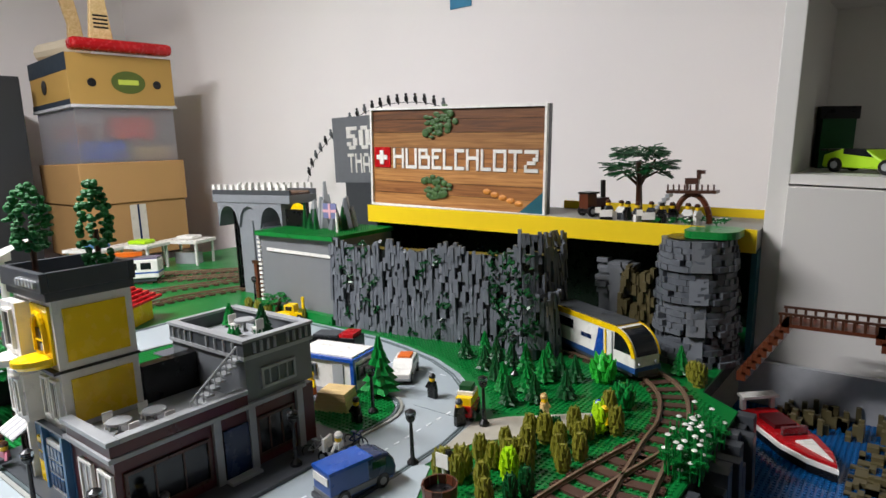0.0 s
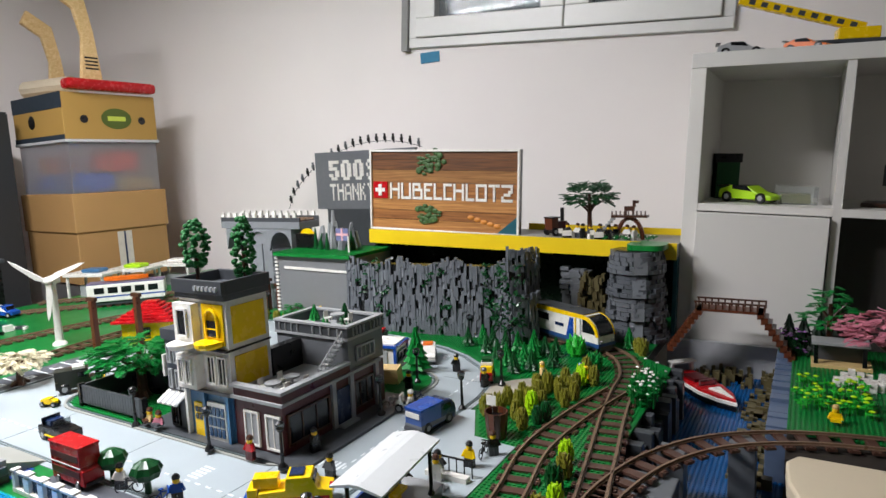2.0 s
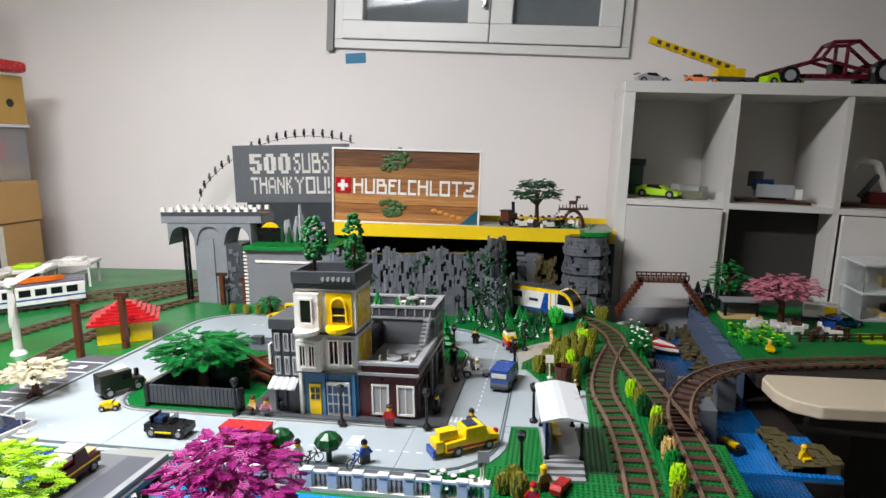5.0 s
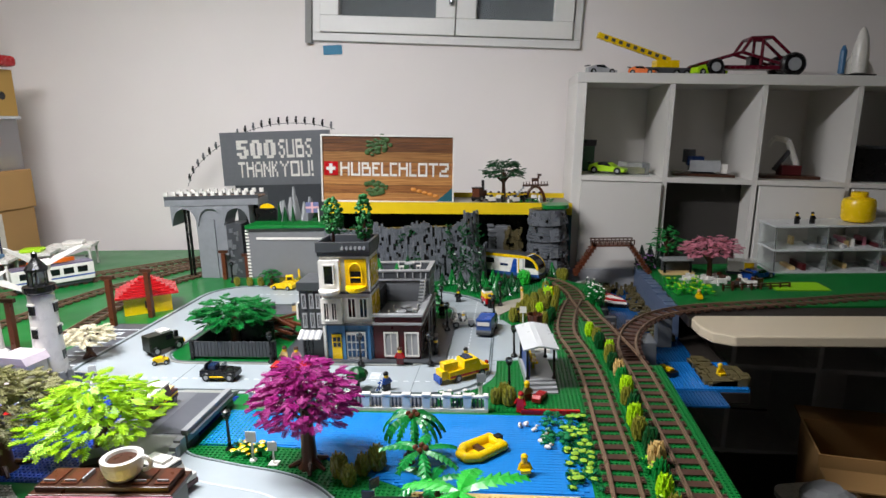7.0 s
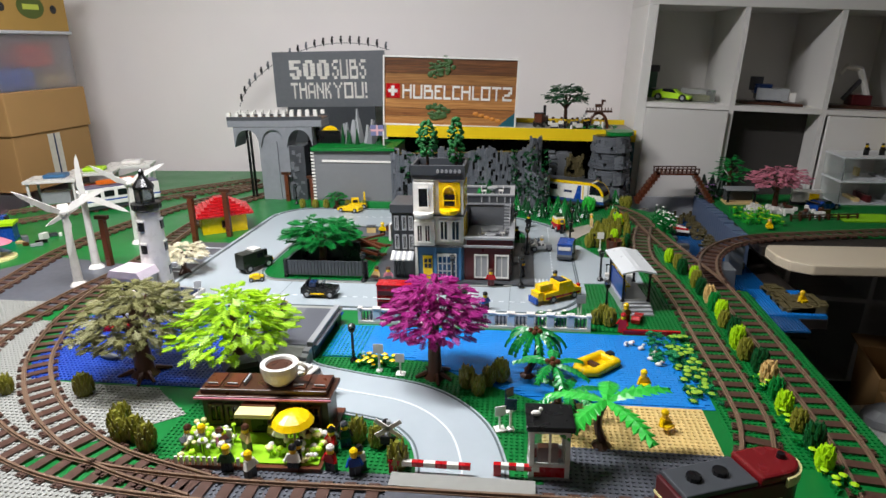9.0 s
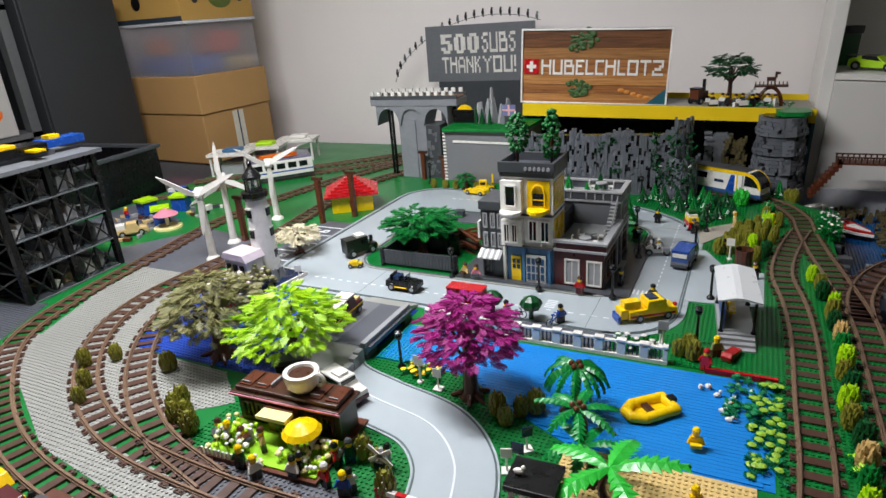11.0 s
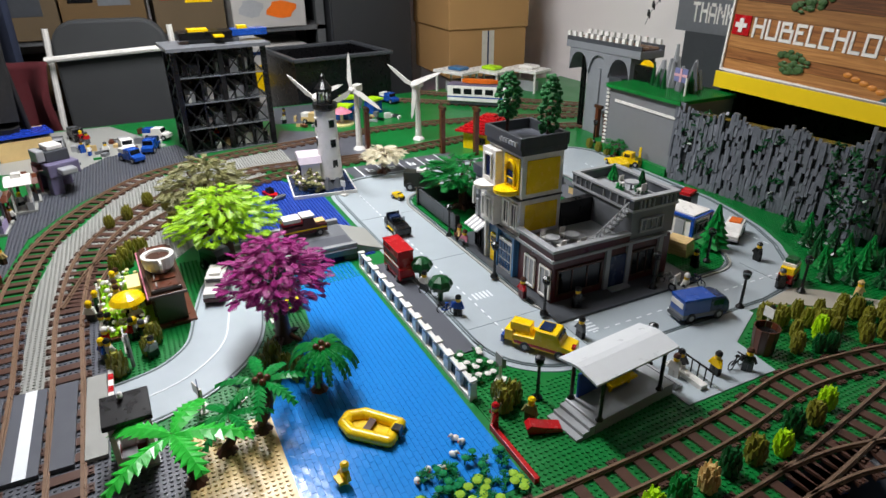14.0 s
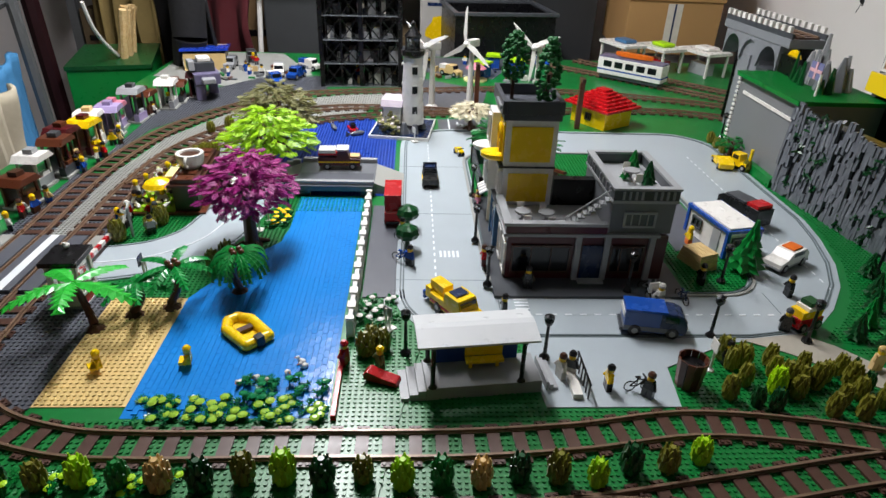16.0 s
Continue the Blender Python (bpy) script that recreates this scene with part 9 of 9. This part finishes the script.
pieces("crate_stool", (-1.78, -1.06, FZ), "plain wooden stool under the crate", "stool", (("seat", PALEWOOD, (-0.22, -0.16, 0.40, 0.22, 0.16, 0.429)), ("leg", PALEWOOD, (-0.2, -0.14, 0, -0.16, -0.10, 0.40)), ("leg", PALEWOOD, (0.16, 0.10, 0, 0.2, 0.14, 0.40)), ("leg", PALEWOOD, (-0.2, 0.10, 0, -0.16, 0.14, 0.40)), ("leg", PALEWOOD, (0.16, -0.14, 0, 0.2, -0.10, 0.40))), 15)
wr = thing("wooden_rolls", (-1.74, -1.0, 0.026), "bundle of pale wooden rods on the crate", "rods", 10)
for i in range(7):
    part("rod", tube(bmesh.new(), (-0.10 + i * 0.022, random.uniform(-0.02, 0.02), 0), (-0.12 + i * 0.03, 0.03, 0.16 + random.uniform(0, 0.04)), 0.014, 8), PALEWOOD, wr)
hz = thing("white_hose", (-1.62, -1.02, 0.0), "white curved cable standing behind the stalls", "cable")
bm = bmesh.new()
pts = spline([(-0.15, 0.0, 0.0), (-0.05, 0.0, 0.06), (0.05, 0.0, 0.15), (0.10, 0.0, 0.26)], 0.02)
for a, b in zip(pts, pts[1:]):
    tube(bm, a, b, 0.007, 7)
part("cable", bm, WH, hz)

# ---- left end of the layout ----
rk = thing("lattice_tower", (-1.545, -0.09, 0), "tall black lattice brick rack with clear panels", "tower", 4)
for y in (-0.135, 0.0, 0.135):
    for x in (-0.08, 0.08):
        part("post", bx(x - 0.008, y - 0.008, 0, x + 0.007, y + 0.007, 0.318), BK, rk)
for z in (0.0, 0.078, 0.157, 0.236):
    part("floor", bx(-0.085, -0.14, z, 0.085, 0.14, z + 0.004), mat("smoky_plate", "4b5154", 0.2), rk)
part("top", bx(-0.10, -0.155, 0.318, 0.10, 0.155, 0.328), MG, rk, "grey top plate")
for z in (0.004, 0.082, 0.161, 0.240):
    for y0 in (-0.127, 0.008):
        part("back_panel", bx(-0.088, y0, z, -0.085, y0 + 0.119, z + 0.070), BK, rk)
        for k in range(2):
            yk = y0 + k * 0.0595
            bm = tube(bmesh.new(), (0.0835, yk + 0.004, z + 0.003), (0.0835, yk + 0.055, z + 0.066), 0.0022, 5)
            tube(bm, (0.0835, yk + 0.055, z + 0.003), (0.0835, yk + 0.004, z + 0.066), 0.0022, 5)
            part("brace", bm, BK, rk)
for i in range(56):
    y, z = random.uniform(-0.12, 0.10), random.choice((0.005, 0.083, 0.162, 0.241))
    part("stored_brick", bx(random.uniform(-0.06, 0.03), y, z, random.uniform(0.04, 0.07), y + random.uniform(0.01, 0.03), z + random.uniform(0.008, 0.04)), random.choice((LG, WH, TAN, MG, WH, GLASSM, LG, BK)), rk)
for z in (0.008, 0.086, 0.165, 0.244):
    bm = tube(bmesh.new(), (-0.07, -0.1385, z), (0.07, -0.1385, z + 0.066), 0.0024, 5)
    tube(bm, (0.07, -0.1385, z), (-0.07, -0.1385, z + 0.066), 0.0024, 5)
    part("brace", bm, DG, rk)
    part("shelf_edge", bx(0.0855, -0.127, z - 0.007, 0.0885, 0.127, z - 0.004), MG, rk)
    for y in (-0.068, 0.068):
        part("mid_post", bx(0.079, y - 0.003, z, 0.085, y + 0.003, z + 0.068), BK, rk)
hc = pieces("toy_helicopter", (-1.545, -0.06, 0.328), "yellow, black and blue toy aircraft on the tower", "model aircraft", (("body", BK, (-0.05, -0.13, 0.012, 0.03, 0.03, 0.034)), ("panel", YE, (-0.03, -0.10, 0.034, 0.02, -0.04, 0.042)), ("tail", BL, (-0.03, 0.03, 0.016, 0.02, 0.14, 0.036)), ("wing", YE, (-0.08, -0.03, 0.020, 0.07, 0.0, 0.026)), ("skid", DG, (-0.03, -0.10, 0, 0.02, 0.05, 0.012)), ("panel", YE, (-0.02, 0.05, 0.036, 0.012, 0.08, 0.046))), 0)
plate("yard_road", [(-1.98, -0.84), (-1.55, -0.84), (-1.40, -0.48), (-1.62, -0.28), (-1.98, -0.45)], 0.0008, LGP, "light grey road plates at the layout's end", False)
plate("siding_plate", [(-1.98, 0.12), (-1.72, 0.10), (-1.62, 0.40), (-1.98, 0.55)], 0.0008, DGP, "dark grey plates beside the loop", False)
random.seed(91)


def toy_truck(x, y, rz, k, k2, label):
    return vehicle("toy_truck", x, y, 0.001, rz, label, "truck", k, [(-0.045, 0.010), (0.045, 0.010), (0.045, 0.022), (0.024, 0.026), (0.018, 0.042), (-0.012, 0.042), (-0.014, 0.026), (-0.045, 0.024)], 0.036, 0.010, (-0.028, 0.028), (("cargo", k2, (-0.044, -0.016, 0.026, -0.016, 0.016, 0.040)), ("windscreen", DARKP, (0.018, -0.015, 0.027, 0.024, 0.015, 0.040))))


for x, y, rz, k, k2 in ((-1.47, -0.39, 30, BL, WH), (-1.60, -0.40, 10, WH, LG), (-1.56, -0.33, -20, BL, DB), (-1.70, -0.30, 60, WH, BL), (-1.80, 0.02, 80, DB, BL), (-1.85, -0.12, 70, BL, WH), (-1.76, -0.14, 40, WH, RD), (-1.83, -0.55, 20, BK, DG), (-1.70, -0.60, 0, LG, DG), (-1.66, 0.24, 50, TAN, WH), (-1.85, 0.62, 20, BL, WH)):
    toy_truck(x, y, rz, k, k2, "small toy truck at the layout's end")
bw = thing("blue_roofed_house", (-1.74, -0.70, 0.001), "beige toy house with flat blue roof", "house", 12)
part("wall", bx(-0.09, -0.075, 0, 0.09, 0.075, 0.060), TAN, bw)
part("roof", bx(-0.10, -0.085, 0.060, 0.10, 0.085, 0.068, m=pose(0, 0, 0, 0, -6)), mat("royal_blue_brick", "1f3fae", 0.25), bw, "royal blue roof")
for x in (-0.06, 0.0, 0.05):
    window_part(bw, x, 0.015, x + 0.03, 0.045, -0.075, WH, DARKP, 1)
mc = thing("purple_machine", (-1.30, -0.575, 0), "sand purple toy walking machine", "model robot", 25)
SPU = mat("sand_purple_brick", "6a6480", 0.3)
for d, k in (((-0.05, -0.04, 0.0, -0.02, -0.01, 0.05), SPU), ((0.02, -0.04, 0.0, 0.05, -0.01, 0.05), SPU), ((-0.05, 0.01, 0.0, -0.02, 0.04, 0.05), SPU), ((-0.055, -0.04, 0.05, 0.055, 0.04, 0.085), SPU), ((-0.03, -0.03, 0.085, 0.03, 0.03, 0.115), DG), ((-0.02, -0.05, 0.09, 0.03, -0.03, 0.12), LG), ((-0.025, -0.02, 0.115, 0.025, 0.02, 0.128), WH), ((0.055, -0.02, 0.06, 0.09, 0.02, 0.075), LG)):
    part("segment", bx(*d), k, mc, bevel=0.003)
LIL = mat("lilac_brick", "a090b8", 0.3)
PEACH = mat("peach_brick", "c98a6a", 0.35)
COLS = [(RBR, BR, PEACH), (WH, LG, WH), (BR, DG, RBR), (DR, RBR, TAN), (RBR, DR, YE), (TAN, WH, WH), (LIL, SPU, WH), (WH, LIL, PK), (DG, LIL, LG)]
x = -0.42
for i in range(13):
    a, b, c = COLS[i % len(COLS)]
    if i in (0, 1):
        x -= 0.03
    y = -0.705 - 0.02 * (i % 2) + (0.0 if x > -1.0 else (-1.0 - x) * 0.35)
    t = thing("market_stall", (x, y, 0), "small colourful brick stall beside the outer track", "stall", random.uniform(-12, 12), "market stalls")
    hh = random.uniform(0.045, 0.085)
    part("base", bx(-0.030, -0.026, 0, 0.030, 0.026, 0.006), LGP, t)
    part("counter", bx(-0.027, 0.006, 0.006, 0.027, 0.020, 0.026), b, t)
    for px in (-0.026, 0.021):
        part("post", bx(px, -0.022, 0.006, px + 0.005, -0.017, hh), a, t)
        part("post", bx(px, 0.015, 0.026, px + 0.005, 0.020, hh), a, t)
    part("back", bx(-0.021, -0.0235, 0.006, 0.021, -0.020, hh * 0.8), b, t)
    part("canopy", prism(bmesh.new(), [(-0.034, hh), (0.034, hh), (0.020, hh + 0.014), (-0.020, hh + 0.014)], 0.058), c if i % 3 else a, t, bevel=0.001)
    part("basket", bx(-0.018, 0.008, 0.026, 0.006, 0.018, 0.034), c, t)
    part("topping", bx(-0.012, -0.010, hh + 0.014, 0.010, 0.010, hh + 0.024), random.choice((a, b, c, b, a)), t)
    x -= 0.068
for i in range(16):
    figure(random.uniform(-1.2, -0.3), random.uniform(-0.69, -0.66), 0.0, random.uniform(0, 360), random.choice((RD, WH, BL, TAN, YE, BK)), random.choice((BK, DG, BL, BR)), random.choice((BK, BR, YE)))
for xx in (-0.36, -0.28, -0.18):
    pieces("white_plinth", (xx, -0.74, 0), "white brick plinth with small parts", "plinth", (("block", WH, (-0.025, -0.025, 0, 0.025, 0.025, 0.045)), ("cap", LG, (-0.028, -0.028, 0.045, 0.028, 0.028, 0.050)), ("flame", ORG, (-0.010, -0.008, 0.050, 0.010, 0.008, 0.068))))
bush(-0.30, -0.70, 0.05, mat("lilac_leaf", "8a5a98", 0.35), label="round lilac plastic shrub", fat=0.5)

# carriages, camper and canopies in the far left corner
cv = thing("white_camper", (-1.62, 0.93, 0.009), "white toy railcar with an orange canoe on the roof", "railcar", 47)
part("body", bx(-0.13, -0.032, 0.012, 0.13, 0.032, 0.075), WH, cv, bevel=0.003)
part("roof", bx(-0.128, -0.030, 0.075, 0.128, 0.030, 0.080), SPU, cv)
part("stripe", bx(-0.131, -0.0325, 0.028, 0.131, 0.0325, 0.033), BL, cv)
for i in range(5):
    for s in (-1, 1):
        part("window", bx(-0.105 + i * 0.045, s * 0.0322 - 0.0006, 0.042, -0.072 + i * 0.045, s * 0.0322 + 0.0006, 0.064), DARKP, cv)
can = part("canoe", poly(bmesh.new(), [(-0.075, 0), (-0.045, -0.014), (0.045, -0.014), (0.075, 0), (0.045, 0.014), (-0.045, 0.014)], 0.084, 0.098), ORG, cv, "orange canoe")
part("skirt", bx(-0.12, -0.026, 0.0, 0.12, 0.026, 0.012), DG, cv)
for x0, y0, k in ((-1.86, 1.12, LM), (-1.80, 1.28, WH), (-1.92, 0.98, SB)):
    t = thing("white_canopy", (x0, y0, 0), "white toy canopy building on thin posts", "canopy", 20, "white canopies")
    part("roof", bx(-0.09, -0.06, 0.085, 0.09, 0.06, 0.097), WH, t, bevel=0.001)
    part("roof_unit", bx(-0.03, -0.03, 0.097, 0.05, 0.03, 0.112), k, t, bevel=0.006)
    for px in (-0.082, 0.074):
        for py in (-0.052, 0.044):
            part("post", bx(px, py, 0, px + 0.008, py + 0.008, 0.085), WH, t)
    part("counter", bx(-0.05, -0.02, 0, 0.05, 0.02, 0.045), RD if k is LM else LG, t)
for x0, y0 in ((-1.72, 0.50), (-1.80, 0.42), (-1.66, 0.36)):
    t = thing("play_booth", (x0, y0, 0), "small blue and lime toy booth", "booth", random.uniform(0, 90), "play booths")
    part("body", bx(-0.025, -0.025, 0, 0.025, 0.025, 0.050), random.choice((BL, LM, WH)), t)
    part("roof", bx(-0.030, -0.030, 0.050, 0.030, 0.030, 0.058), random.choice((LM, WH, BL)), t)
ms = thing("small_merry_go_round", (-1.60, 0.33, 0), "round pink and white toy carousel", "carousel")
part("base", lathe(bmesh.new(), [(0.045, 0), (0.045, 0.006)], n=18), mat("cream_brick", "e6dc9a", 0.3), ms)
part("roof", lathe(bmesh.new(), [(0.04, 0.045), (0.02, 0.058), (0.002, 0.066)], n=14), PK, ms)
part("pole", cyl(bmesh.new(), 0, 0, 0.006, 0.046, 0.006, 8), WH, ms)

# ---- loose things between the loops ----
rnd = random.Random(77)
bw = thing("black_wagon", (-0.600, -0.265, 0.0005), "black toy hearse wagon under the lime tree", "wagon", 30)
part("body", bx(-0.032, -0.016, 0.010, 0.026, 0.016, 0.040), BK, bw, bevel=0.001)
part("roof", prism(bmesh.new(), [(-0.034, 0.040), (0.028, 0.040), (0.020, 0.050), (-0.026, 0.050)], 0.034), DG, bw)
for x in (-0.020, 0.016):
    for s in (-1, 1):
        part("wheel", lathe(bmesh.new(), [(0.010, -0.002), (0.010, 0.002)], n=14, m=pose(x, s * 0.018, 0.010, 90)), BK, bw)
        part("spoke_hub", lathe(bmesh.new(), [(0.003, -0.003), (0.003, 0.003)], n=8, m=pose(x, s * 0.018, 0.010, 90)), LG, bw)
for x, y in ((-0.436, -0.464), (-0.494, -0.494), (-0.389, -0.470), (-0.350, -0.466), (-0.327, -0.404), (-0.401, -0.425)):
    figure(x, y, 0.0008, rnd.uniform(0, 360), rnd.choice((WH, RD, BK, LG)), rnd.choice((BK, DG, RBR)), rnd.choice((BK, YE, WH)))


def road_sign(x, y, z, rz, k):
    t = thing("road_sign", (x, y, z), "small toy road sign on a white foot", "road sign", rz, "road signs")
    part("foot", bx(-0.008, -0.008, 0, 0.008, 0.008, 0.003), WH, t)
    part("post", cyl(bmesh.new(), 0, 0, 0.003, 0.034, 0.0016, 8), WH, t)
    part("board", bx(-0.008, -0.0035, 0.026, 0.008, -0.0015, 0.042), k, t, bevel=0.0004)


for x, y, rz, k in ((-0.166, -0.353, 20, WH), (-0.155, -0.300, 40, DB), (-0.345, -0.205, 0, WH), (-0.02, 0.06, 45, LG), (-0.88, 0.10, 30, WH)):
    road_sign(x, y, 0.0022 if y > 0 else 0.0005, rz, k)


def loose_heap(x, y, r, n, seed, label):
    """A small heap of mixed toy parts."""
    q = random.Random(seed)
    t = thing("brick_heap", (x, y, 0.0009), label, "brick pile", 0, "heaps of parts")
    for i in range(n):
        a, d = q.uniform(0, 6.28), r * math.sqrt(q.random())
        w, l, h = q.choice((0.008, 0.016)), q.choice((0.016, 0.024, 0.032)), q.choice((0.0064, 0.0096, 0.0096, 0.0192))
        b = part("brick", bx(-l / 2, -w / 2, 0, l / 2, w / 2, h), q.choice((LG, WH, DG, BK, TAN, RBR, BL, GR, MG)), t)
        b.matrix_basis = pose(d * math.cos(a), d * math.sin(a), 0, 0, 0, q.uniform(0, 360))


for x, y, r, n, sd_ in ((-1.60, -0.55, 0.09, 16, 1), (-1.72, -0.35, 0.10, 18, 2), (-1.85, -0.10, 0.08, 16, 3), (-1.66, 0.22, 0.08, 16, 4), (-1.78, 0.38, 0.09, 16, 5), (-1.60, 0.50, 0.06, 10, 6)):
    loose_heap(x, y, r, n, sd_, "loose heap of mixed toy parts at the layout's end")
for i in range(14):
    figure(-1.72 + rnd.uniform(-0.14, 0.16), rnd.uniform(-0.62, 0.55), 0.0009, rnd.uniform(0, 360), rnd.choice((WH, BL, TAN, BK, RD)), rnd.choice((BK, DG, BL)), rnd.choice((BK, BR, YE)))
for x, y in ((-0.74, -0.40), (-0.70, -0.43), (-0.67, -0.448), (-0.864, -0.322)):
    bush(x, y, 0.044, OL)
# yard goods behind the town house
for x, y, k, rz in ((-0.60, 0.64, TAN, 10), (-0.54, 0.655, RBR, -20), (-0.46, 0.64, LG, 5), (-0.435, 0.61, BL, 30), (-0.69, 0.65, DG, 0)):
    pieces("goods_crate", (x, y, 0.0055), "small brick goods crate in the yard", "crate", (("box", k, (-0.014, -0.010, 0, 0.014, 0.010, 0.018)), ("lid", DG, (-0.015, -0.011, 0.018, 0.015, 0.011, 0.021))), rz)
